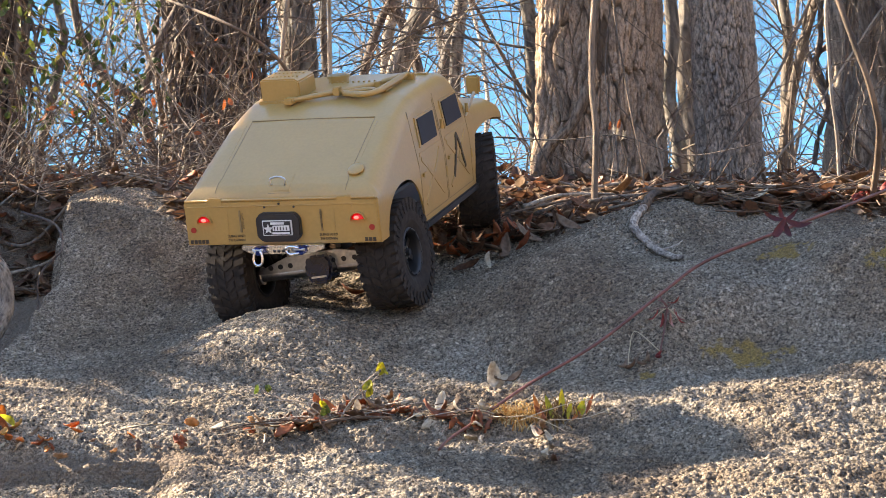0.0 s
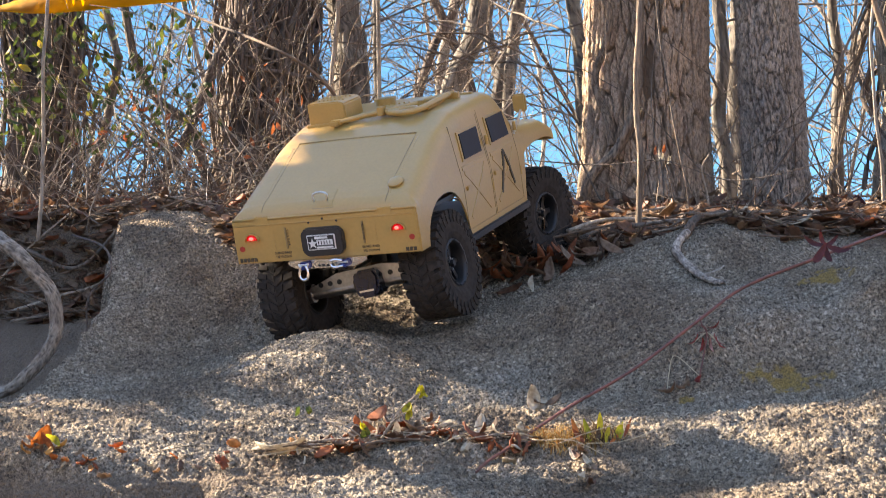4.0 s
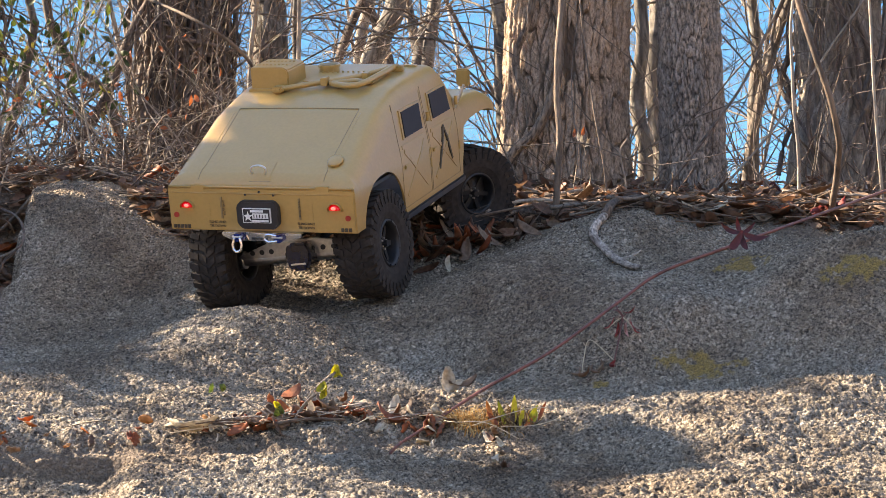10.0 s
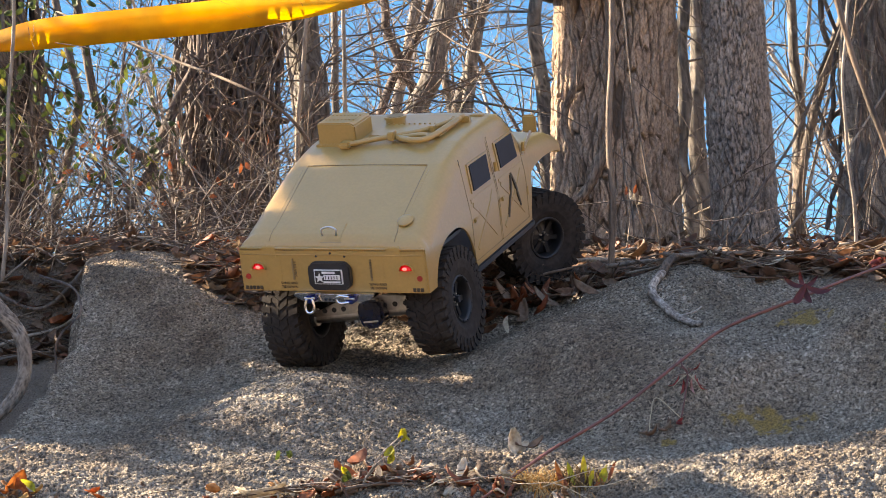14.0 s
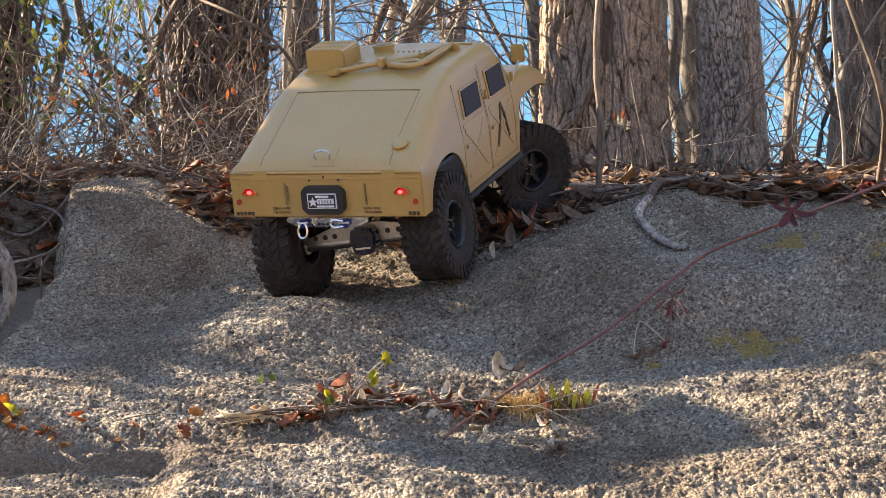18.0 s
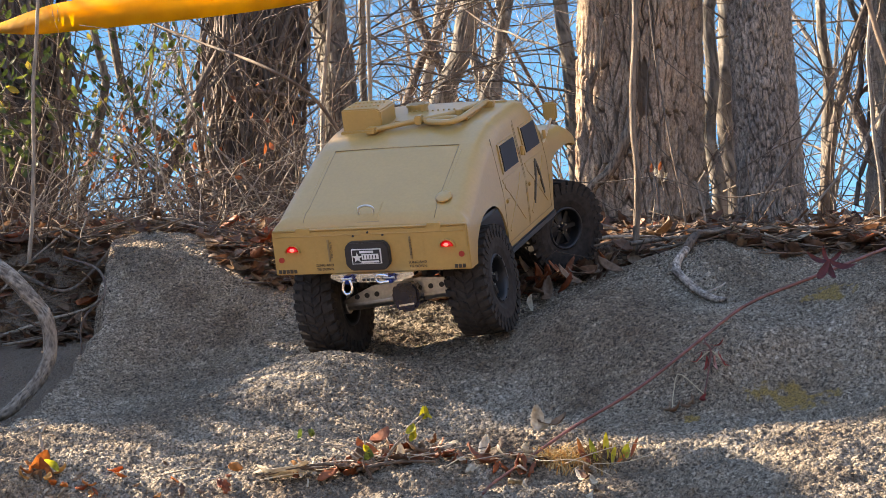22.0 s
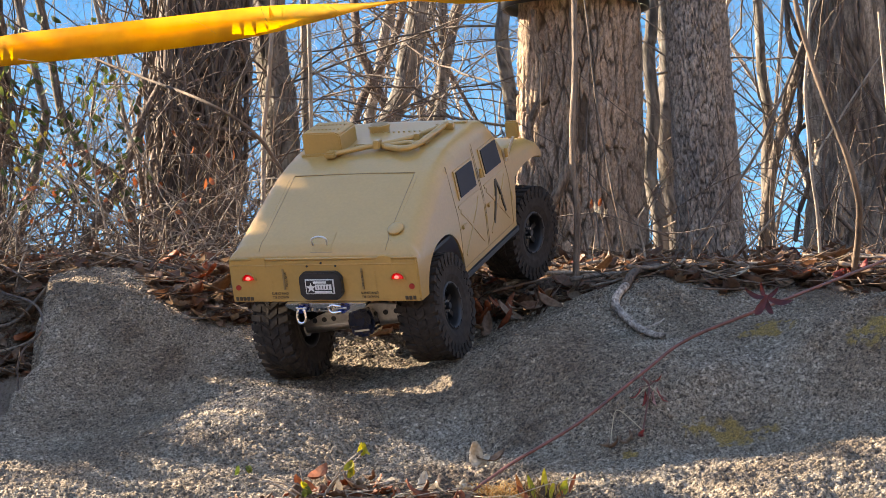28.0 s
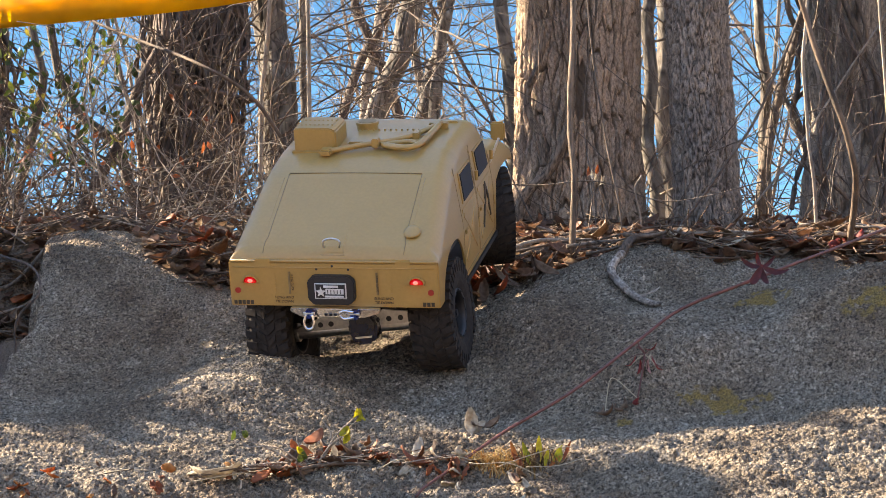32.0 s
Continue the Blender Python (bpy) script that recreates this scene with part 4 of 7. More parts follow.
def lug_meshes():
    """The tread blocks of one pitch: (mesh, how far round it sits)."""
    out = []
    for x0, x1, off, r0, r1, da, slant in ((-0.0262, -0.0130, 0.0, 0.0520, 0.0598, 0.072, 0.03), (0.0130, 0.0262, 0.098, 0.0520, 0.0598, 0.072, -0.03),
                                           (-0.0110, -0.0012, 0.05, 0.0575, 0.0600, 0.072, 0.05), (0.0012, 0.0110, 0.147, 0.0575, 0.0600, 0.072, -0.05),
                                           (-0.0274, -0.0245, 0.05, 0.0450, 0.0545, 0.045, 0.0), (0.0245, 0.0274, 0.15, 0.0450, 0.0545, 0.045, 0.0)):
        cs = []
        for r in (r0, r1):
            for x, sl in ((x0, -slant), (x1, slant)):
                for sgn in (-1, 1):
                    t = sl + sgn * da * (1.0 if r == r0 else 0.8)
                    cs.append((0.875 * x, r * math.cos(t), r * math.sin(t)))
        out.append((Soup().add(cs, [(0, 2, 3, 1), (4, 5, 7, 6), (0, 1, 5, 4), (2, 6, 7, 3), (0, 4, 6, 2), (1, 3, 7, 5)]).mesh("tread_lug", smooth=False), off))
    return out


def wheel_meshes():
    """A wheel that turns about its own x axis."""
    rim = Soup()
    prof = [(-0.018, 0.0262), (-0.018, 0.0232), (-0.013, 0.0222), (0.008, 0.0222), (0.016, 0.0232), (0.0200, 0.0240), (0.0208, 0.0262), (0.0190, 0.0272)]
    n, k = 40, len(prof)
    v = [(x, r * math.cos(a), r * math.sin(a)) for a in np.linspace(0, 2 * np.pi, n, endpoint=False) for x, r in prof]
    rim.add(v, [(i * k + j, (i + 1) % n * k + j, (i + 1) % n * k + j + 1, i * k + j + 1) for i in range(n) for j in range(k - 1)])
    disc = [(x, r * math.cos(a), r * math.sin(a)) for x, r in ((0.004, 0.0222), (0.010, 0.0100)) for a in np.linspace(0, 2 * np.pi, n, endpoint=False)]
    disc.append((0.011, 0, 0))
    rim.add(disc, [(i, (i + 1) % n, n + (i + 1) % n, n + i) for i in range(n)] + [(n + i, n + (i + 1) % n, 2 * n) for i in range(n)])
    return rim.mesh("wheel"), tyre_mesh(), lug_meshes()


def make_wheel(truck, meshes, out):
    """out: 1 for a wheel whose face looks to the right."""
    rim, tyre, lugs = meshes
    w = put("wheel", rim, M_RIM, truck, "black beadlock wheel")
    turn = pose(0, 0, 0, 0, 0, 0 if out > 0 else 180)
    put("tyre", tyre, M_RUBBER, w, "dusty knobbly off-road tyre")
    rng = random.Random(4)
    for k in range(32):
        for me, off in lugs:
            put("tread_lug", me, M_RUBBER, w, m=pose(0, 0, 0, math.degrees(2 * math.pi * k / 32 + off + rng.uniform(-0.008, 0.008))))
    for k in range(6):
        a = k * math.pi / 3
        part("spoke", box(0.006, 0.0110, -0.0028, 0.0028, 0.008, 0.0222), M_RIM, w, m=turn @ pose(0, 0, 0, k * 60))
        part("lug_nut", rod((0.010, 0.0062 * math.cos(a), 0.0062 * math.sin(a)), (0.0135, 0.0062 * math.cos(a), 0.0062 * math.sin(a)), 0.0013, n=6), M_STEEL, w, m=turn)
    for k in range(12):
        a = (k + 0.5) * math.pi / 6
        part("rim_bolt", rod((0.0195, 0.0252 * math.cos(a), 0.0252 * math.sin(a)), (0.0216, 0.0252 * math.cos(a), 0.0252 * math.sin(a)), 0.0010, n=6), M_RIM, w, m=turn)
    part("hub_cap", rod((0.010, 0, 0), (0.017, 0, 0), 0.0045, 0.0038, 12), M_RIM, w, m=turn)
    return w


truck = tagged(new("model_truck"), "desert-tan radio-controlled off-road truck climbing the rock", "toy truck")
make_body(truck)
make_doors(truck)
make_hatch(truck)
make_tail(truck)
make_roof(truck)
make_under(truck)
rear_axle, front_axle = make_axle(truck), make_axle(truck, True)
WHEEL_MESHES = wheel_meshes()
wheels = {key: make_wheel(truck, WHEEL_MESHES, 1 if key[1] == "r" else -1) for key in ("rr", "rl", "fr", "fl")}


# ---- trees ----
def cell_edges(u, v, seed):
    """How far a place lies from the border between two uneven cells, and its cell's own number."""
    i, j = np.floor(u).astype(np.int64), np.floor(v).astype(np.int64)
    first, second, own = np.full(u.shape, 9.0), np.full(u.shape, 9.0), np.zeros(u.shape)
    for a in (-1, 0, 1):
        for b in (-1, 0, 1):
            ci, cj = i + a, j + b
            du, dv = u - ci - grid_hash(ci, cj, 0 * ci, seed), v - cj - grid_hash(ci, cj, 0 * ci, seed + 1)
            d = np.sqrt(du * du + dv * dv)
            near = d < first
            second = np.where(near, first, np.minimum(second, d))
            own = np.where(near, grid_hash(ci, cj, 0 * ci, seed + 2), own)
            first = np.where(near, d, first)
    return second - first, own


def trunk_mesh(name, path, radii, n, furrow, depth, seed, stretch=6.0, flare=0.0):
    """A trunk with its bark split into long plates with furrows between them."""
    path = np.asarray(path, float)
    v, f = tube(path, radii, n)
    v = v.reshape(len(path), n, 3)
    mid = path[:, None]
    off = v - mid
    r = np.linalg.norm(off, axis=2, keepdims=True)
    way = off / np.maximum(r, 1e-9)
    run = np.r_[0, np.cumsum(np.linalg.norm(np.diff(path, axis=0), axis=1))]
    ang = np.linspace(0, 2 * np.pi, n, endpoint=False)
    U, V = np.meshgrid(ang * float(np.mean(r)) / furrow, run / (furrow * stretch))
    p3 = np.stack([(way[..., 0] * r[..., 0]) / furrow, (way[..., 1] * r[..., 0]) / furrow, np.broadcast_to(run[:, None], r.shape[:2]) / (furrow * stretch)], -1).reshape(-1, 3)
    u, w = U.ravel() + 0.55 * vnoise(p3 * 0.8, seed + 7) + 0.28 * vnoise(p3 * 2.6, seed + 8), V.ravel() + 0.30 * vnoise(p3 * 1.1, seed + 9)
    e0, c0 = cell_edges(u, w, seed)
    e1, c1 = cell_edges(u * 2.3 + 7, w * 2.9, seed + 4)
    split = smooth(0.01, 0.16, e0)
    ridge = (0.5 + 0.5 * c0) * split + 0.42 * (0.3 + 0.7 * c1) * smooth(0.0, 0.14, e1) + 0.14 * vnoise(p3 * (4, 4, 9), seed + 2) - 0.5
    turn = np.arctan2(way[..., 1], way[..., 0]) + 0.25 * np.sin(run * 6 + seed)[:, None]
    lobes = (1 + 0.04 * np.sin(3 * turn + seed) + 0.025 * np.sin(7 * turn + 2 * seed) + 0.015 * np.sin(13 * turn + seed))[..., None]
    foot = flare * np.exp(-run / 0.10)[:, None, None] * (1 + 0.6 * np.sin(5 * np.arctan2(way[..., 1], way[..., 0]) + seed))[..., None]
    v = mid + way * (r * lobes + depth * ridge.reshape(len(path), n, 1) + foot)
    me = Soup().add(v.reshape(-1, 3), f).mesh(name)
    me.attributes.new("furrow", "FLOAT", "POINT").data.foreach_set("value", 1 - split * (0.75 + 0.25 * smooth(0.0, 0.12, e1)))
    return me


def limb(soup, rng, start, way, length, radius, level, n=5, bend=0.35, kids=3, droop=0.0):
    """A limb that wanders, thins and forks."""
    steps = max(5, int(9 + 2 * level))
    p, d, pts = np.array(start, float), np.array(way, float), [np.array(start, float)]
    for _ in range(steps):
        d = d + bend * 0.42 * np.array([rng.gauss(0, 0.5), rng.gauss(0, 0.5), rng.gauss(0, 0.4) - droop])
        d /= np.linalg.norm(d)
        p = p + d * length / steps
        pts.append(p)
    rad = radius * np.linspace(1, 0.35, len(pts))
    soup.add(*tube(pts, rad, n, caps=False))
    if level > 0:
        for _ in range(kids):
            k = rng.randrange(len(pts) // 3, len(pts))
            w = pts[k] - pts[k - 1]
            w = w / (np.linalg.norm(w) + 1e-9) + np.array([rng.gauss(0, 0.65), rng.gauss(0, 0.65), rng.gauss(0.15, 0.45)])
            limb(soup, rng, pts[k], w / np.linalg.norm(w), length * rng.uniform(0.35, 0.65), rad[k] * rng.uniform(0.45, 0.7), level - 1, max(3, n - 1), bend, kids, droop)
    return pts


def line(points, steps):
    return curve_path(points, steps)


def near_trees():
    # the great furrowed trunk
    zs = np.r_[np.linspace(0.62, 1.30, 300), np.linspace(1.35, 4.2, 40)]
    path = [(0.2815 + 0.016 * (z - 0.8), 2.79 + 0.01 * (z - 0.7), z) for z in zs]
    rad = [0.0845 + 0.008 * math.exp(-(z - 0.74) / 0.07) - 0.004 * (z - 0.9) for z in zs]
    tree = tagged(new("large_tree"), "large tree with deeply furrowed grey-brown bark on the bank", "tree")
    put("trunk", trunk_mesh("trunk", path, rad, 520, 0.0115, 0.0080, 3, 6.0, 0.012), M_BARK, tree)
    rng = random.Random(31)
    s = Soup()
    for k in range(9):
        a = rng.uniform(0, 6.28)
        limb(s, rng, (0.285, 2.8, 2.4 + 0.2 * k), (math.cos(a), math.sin(a), 0.7), 1.6, 0.035, 3, 6)
    put("crown", s.mesh("crown"), M_TWIG, tree, "bare branching crown")
    # climbing stem held against its bark
    for way, r in (([(0.266, 2.690, 1.25), (0.267, 2.688, 1.05), (0.266, 2.688, 0.947), (0.264, 2.687, 0.908), (0.255, 2.685, 0.868), (0.233, 2.688, 0.821), (0.206, 2.695, 0.796), (0.192, 2.70, 0.765), (0.185, 2.70, 0.715)], (0.0045, 0.0078)),
                   ([(0.214, 2.715, 1.10), (0.217, 2.712, 1.051), (0.226, 2.705, 1.020), (0.222, 2.706, 0.98), (0.206, 2.716, 0.933), (0.210, 2.713, 0.901), (0.224, 2.704, 0.865), (0.228, 2.700, 0.83)], (0.0040, 0.0050))):
        p = line(way, 12)
        put("climbing_root", trunk_mesh("climbing_root", p, np.linspace(*r, len(p)), 26, 0.0045, 0.0012, 44, 5.0), M_BARK_VINE_PALE, tree, "smooth woody root grown against the bark")
    # darker neighbour
    zs = np.r_[np.linspace(0.62, 1.35, 200), np.linspace(1.4, 3.8, 30)]
    path = [(0.468 - 0.05 * (z - 0.7), 2.74 + 0.02 * (z - 0.7), z) for z in zs]
    rad = [0.0435 - 0.006 * (z - 0.7) for z in zs]
    tree = tagged(new("dark_tree"), "slender tree with dark scaly bark and pale lichen", "tree")
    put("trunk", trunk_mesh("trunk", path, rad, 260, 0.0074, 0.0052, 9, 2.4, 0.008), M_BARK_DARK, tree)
    s = Soup()
    for k in range(7):
        a = rng.uniform(0, 6.28)
        limb(s, rng, (0.41, 2.78, 1.9 + 0.25 * k), (math.cos(a), math.sin(a), 0.9), 1.1, 0.016, 3, 5)
    put("crown", s.mesh("crown"), M_TWIG, tree, "bare branching crown")
    # trunks further back: radius, bark, twigs, label, way of the stem
    rows = (
        (0.070, M_BARK_VINE, M_TWIG_DARK, "dark trunk wrapped in bare vines behind the brush", ((-0.372, 3.61, 0.66), (-0.355, 3.61, 1.04), (-0.343, 3.61, 1.19))),
        (0.034, M_BARK_GREY, M_TWIG, "grey-brown leaning trunk behind the truck", ((-0.175, 3.71, 0.66), (-0.197, 3.71, 0.96), (-0.207, 3.71, 1.09), (-0.221, 3.71, 1.19))),
        (0.056, M_BARK_VINE, M_TWIG_DARK, "dark trunk hung with bare vines", ((-0.748, 3.41, 0.66), (-0.742, 3.41, 0.82), (-0.734, 3.41, 1.03), (-0.738, 3.41, 1.2))),
        (0.0080, M_BARK_GREY, M_TWIG, "pale pole-like young tree", ((-0.168, 4.2, 0.66), (-0.173, 4.2, 1.08), (-0.175, 4.2, 1.30))),
        (0.0118, M_TWIG_DARK, M_TWIG_DARK, "dark crooked leaning tree in the wood", ((-0.17, 5.0, 0.66), (-0.118, 5.0, 1.0), (-0.078, 5.0, 1.152), (-0.047, 5.0, 1.237), (-0.007, 5.0, 1.306), (0.045, 5.0, 1.456))),
        (0.0135, M_TWIG_DARK, M_TWIG_DARK, "dark crooked leaning tree in the wood", ((0.09, 5.0, 0.66), (0.07, 5.0, 0.95), (0.021, 5.0, 1.146), (-0.037, 5.0, 1.276), (-0.071, 5.0, 1.357), (-0.075, 5.0, 1.447))),
        (0.027, M_BARK_GREY, M_TWIG, "sunlit slanting trunk deep in the wood", ((-0.12, 4.6, 0.66), (-0.04, 4.6, 0.98), (0.002, 4.6, 1.119), (0.049, 4.6, 1.21), (0.068, 4.6, 1.33))),
        (0.020, M_BARK_GREY, M_TWIG, "grey slanting tree deep in the wood", ((0.05, 5.2, 0.66), (0.09, 5.2, 1.0), (0.121, 5.2, 1.184), (0.148, 5.2, 1.267), (0.170, 5.2, 1.35))),
        (0.017, M_TWIG_PALE, M_TWIG_PALE, "pale slender tree deep in the wood", ((-0.10, 5.6, 0.66), (-0.07, 5.6, 1.0), (-0.043, 5.6, 1.224), (-0.019, 5.6, 1.347), (0.010, 5.6, 1.526))),
        (0.014, M_BARK_GREY, M_TWIG, "grey crooked tree deep in the wood", ((0.16, 5.6, 0.66), (0.14, 5.6, 1.05), (0.113, 5.6, 1.234), (0.087, 5.6, 1.346), (0.116, 5.6, 1.48), (0.139, 5.6, 1.57))),
        (0.0075, M_TWIG, M_TWIG_DARK, "thin brown crooked stem in the brush", ((-0.63, 3.2, 0.66), (-0.600, 3.2, 0.816), (-0.578, 3.2, 0.911), (-0.562, 3.2, 1.006), (-0.574, 3.2, 1.06))),
        (0.0085, M_TWIG_DARK, M_TWIG_DARK, "dark stem slanting through the brush", ((-0.58, 3.4, 0.68), (-0.491, 3.4, 0.863), (-0.457, 3.4, 0.943), (-0.422, 3.4, 1.024), (-0.388, 3.4, 1.092), (-0.381, 3.4, 1.146))),
        (0.0095, M_TWIG, M_TWIG, "brown stem leaning back through the brush", ((-0.43, 3.5, 0.68), (-0.470, 3.5, 0.88), (-0.491, 3.5, 0.923), (-0.532, 3.5, 0.952), (-0.566, 3.5, 1.0), (-0.60, 3.5, 1.1))),
        (0.0145, M_BARK_GREY, M_TWIG, "pale lichen-spotted young tree", ((0.245, 3.5, 0.66), (0.238, 3.5, 0.9), (0.229, 3.5, 1.014), (0.223, 3.5, 1.07), (0.213, 3.5, 1.155), (0.220, 3.5, 1.239))),
        (0.016, M_BARK_GREY, M_TWIG, "grey bowed tree deep in the wood", ((0.12, 5.0, 0.66), (0.14, 5.0, 1.1), (0.153, 5.0, 1.265), (0.166, 5.0, 1.345), (0.154, 5.0, 1.415))),
        (0.0135, M_BARK_GREY, M_TWIG, "thin grey pole-like tree", ((0.515, 3.6, 0.66), (0.510, 3.6, 0.82), (0.501, 3.6, 0.964), (0.504, 3.6, 1.144), (0.513, 3.6, 1.252))),
        (0.018, M_BARK_GREY, M_TWIG, "bent grey-brown tree behind the dark one", ((0.60, 3.9, 0.66), (0.584, 3.9, 0.861), (0.575, 3.9, 1.025), (0.580, 3.9, 1.142), (0.575, 3.9, 1.30))),
        (0.0105, M_BARK_GREY, M_TWIG, "pale forked young tree", ((0.723, 3.6, 0.66), (0.723, 3.6, 0.817), (0.722, 3.6, 0.998), (0.713, 3.6, 1.106), (0.705, 3.6, 1.251))),
        (0.0095, M_TWIG, M_TWIG, "brown young trunk leaning away from its neighbour", ((0.700, 3.56, 0.66), (0.710, 3.56, 0.844), (0.726, 3.56, 0.944), (0.753, 3.56, 1.043), (0.783, 3.56, 1.157), (0.806, 3.56, 1.243))),
        (0.079, M_BARK_MID, M_TWIG, "broad grey furrowed trunk hung with vines", ((0.815, 3.31, 0.64), (0.815, 3.31, 0.793), (0.808, 3.31, 1.004), (0.800, 3.31, 1.203))),
    )
    for k, (r, mat, twig, label, way) in enumerate(rows):
        rng = random.Random(100 + k)
        t = tagged(new("tree"), label, "tree", "trees on the bank")
        foot = Vector((way[0][0], way[0][1], surface(way[0][0], way[0][1]) - 0.03))
        end = np.array(way[-1]) - np.array(way[-2])
        tail = [tuple(np.array(way[-1]) + end / np.linalg.norm(end) * 0.55 * j * np.array((0.6, 0.6, 1)) + (0.05 * math.sin(j + k), 0.04 * j, 0)) for j in (1, 2, 3, 4)]
        path = line([tuple(foot)] + list(way[1:]) + tail, 9) - np.array(foot)
        path = path + min(0.5 * r, 0.012) * np.stack([vnoise(path * 9, k), vnoise(path * 9, k + 50), 0 * path[:, 0]], 1)
        u = np.linspace(0, 1, len(path))
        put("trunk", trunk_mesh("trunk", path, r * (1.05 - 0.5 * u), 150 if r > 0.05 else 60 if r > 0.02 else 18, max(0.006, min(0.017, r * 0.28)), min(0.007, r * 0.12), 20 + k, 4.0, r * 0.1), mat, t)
        s = Soup()
        for j in range(15):
            i = rng.randrange(6, len(path))
            a = rng.uniform(0, 6.28)
            limb(s, rng, path[i], (math.cos(a), math.sin(a), rng.uniform(0.1, 0.9)), rng.uniform(0.3, 0.9), min(0.0026, r * 0.2), 2, 4, 0.8)
        put("crown", s.mesh("crown"), twig, t, "bare branching crown")
        if mat in (M_BARK_VINE, M_BARK_MID):
            lots = 14 if mat is M_BARK_MID else 44 if r > 0.06 else 34
            for vm in (M_TWIG_DARK, M_TWIG):
                s = Soup()
                for j in range(lots):
                    a, spin, rr = rng.uniform(0, 6.28), rng.gauss(0, 1.6), r * rng.uniform(1.0, 1.4)
                    z0, z1 = rng.uniform(-0.02, 0.3), rng.uniform(0.3, 1.0)
                    q = []
                    for w in np.linspace(0, 1, 7):
                        z = z0 + (z1 - z0) * w
                        c = path[np.argmin(np.abs(path[:, 2] - z))]
                        b = a + spin * w + rng.gauss(0, 0.22)
                        q.append((c[0] + rr * math.cos(b) * (1 + 0.12 * rng.gauss(0, 1)), c[1] + rr * math.sin(b), z))
                    s.add(*tube(line(q, 4), rng.uniform(0.0015, 0.0055), 5, False))
                tagged(put("vine_wrap", s.mesh("vine_wrap"), vm, t, "bare woody vines"), kind="stuff")
        t.matrix_basis = Matrix.Translation(foot)


def sapling_variant(seed):
    rng = random.Random(seed)
    t = new("bare_sapling")
    s = Soup()
    main = limb(s, rng, (0, 0, 0), (rng.gauss(0, 0.28), rng.gauss(0, 0.2), 1), 3.2, rng.uniform(0.006, 0.013), 0, 6, 0.42)
    put("trunk", s.mesh("trunk"), (M_BARK_GREY, M_TWIG_DARK, M_TWIG_PALE)[seed % 3], t)
    s = Soup()
    for k in range(18):
        i = rng.randrange(1, len(main))
        a = rng.uniform(0, 6.28)
        base = main[i - 1] + (main[i] - main[i - 1]) * rng.random()
        limb(s, rng, base, (math.cos(a), math.sin(a), rng.uniform(0.2, 1.1)), rng.uniform(0.4, 1.0), rng.uniform(0.0012, 0.0032), 2, 4, 0.75, 3)
    put("crown", s.mesh("crown"), (M_TWIG, M_TWIG_DARK, M_TWIG, M_TWIG_PALE)[seed % 4], t, "tangle of bare twigs")
    return tagged(t, "bare leafless sapling in the wood", "tree", "saplings in the wood")


def woods():
    rng = random.Random(8)
    kinds = [sapling_variant(40 + k) for k in range(6)]
    spots = []
    while len(spots) < 40:
        y = rng.uniform(4.6, 14.0)
        x = rng.uniform(-0.27, 0.34) * y
        spots.append((x, y))
    for k, (x, y) in enumerate(spots):
        m = pose(x, y, surface(x, y) - 0.03, 0, 0, rng.uniform(0, 360)) @ Matrix.Scale(1.0, 4)
        if k < 6:
            kinds[k].matrix_basis = m
        else:
            copy_thing(kinds[k % 6], m)


def thicket(name, label, seed, count, xr, yr, hr, rad, mat, arch=0.5, kids=2):
    """Bare stems that rise from the bank, bend and cross."""
    rng = random.Random(seed)
    s = Soup()
    for _ in range(count):
        x, y = rng.uniform(*xr), rng.uniform(*yr)
        z = surface(x, y) - 0.01
        limb(s, rng, (x, y, z), (rng.gauss(0, arch), rng.gauss(0, arch * 0.6), 1.0), rng.uniform(*hr), rng.uniform(*rad), 1, 4, 0.85, kids, 0.14)
    ob = put(name, s.mesh(name), mat)
    return tagged(ob, label, "brush", kind="stuff")


def leaf_shape(rng, length, width, curl, lobes=0):
    """A curled leaf lying along y: a strip of quads with an uneven edge."""
    n = 7
    v, f = [], []
    for k in range(n):
        u = k / (n - 1)
        w = width * math.sin(math.pi * min(1, u * 0.93 + 0.05)) ** 0.8 * (1 + (0.35 * math.sin(u * 16) if lobes else 0.06 * rng.uniform(-1, 1)))
        zc = curl * length * (u - 0.5) ** 2 * 2
        for j, sx in enumerate((-1, 0, 1)):
            v.append((sx * w / 2, (u - 0.5) * length, zc + abs(sx) * curl * w * 0.6 + rng.uniform(-0.04, 0.04) * width))
    for k in range(n - 1):
        for j in range(2):
            a = k * 3 + j
            f.append((a, a + 1, a + 4, a + 3))
    return np.array(v), f


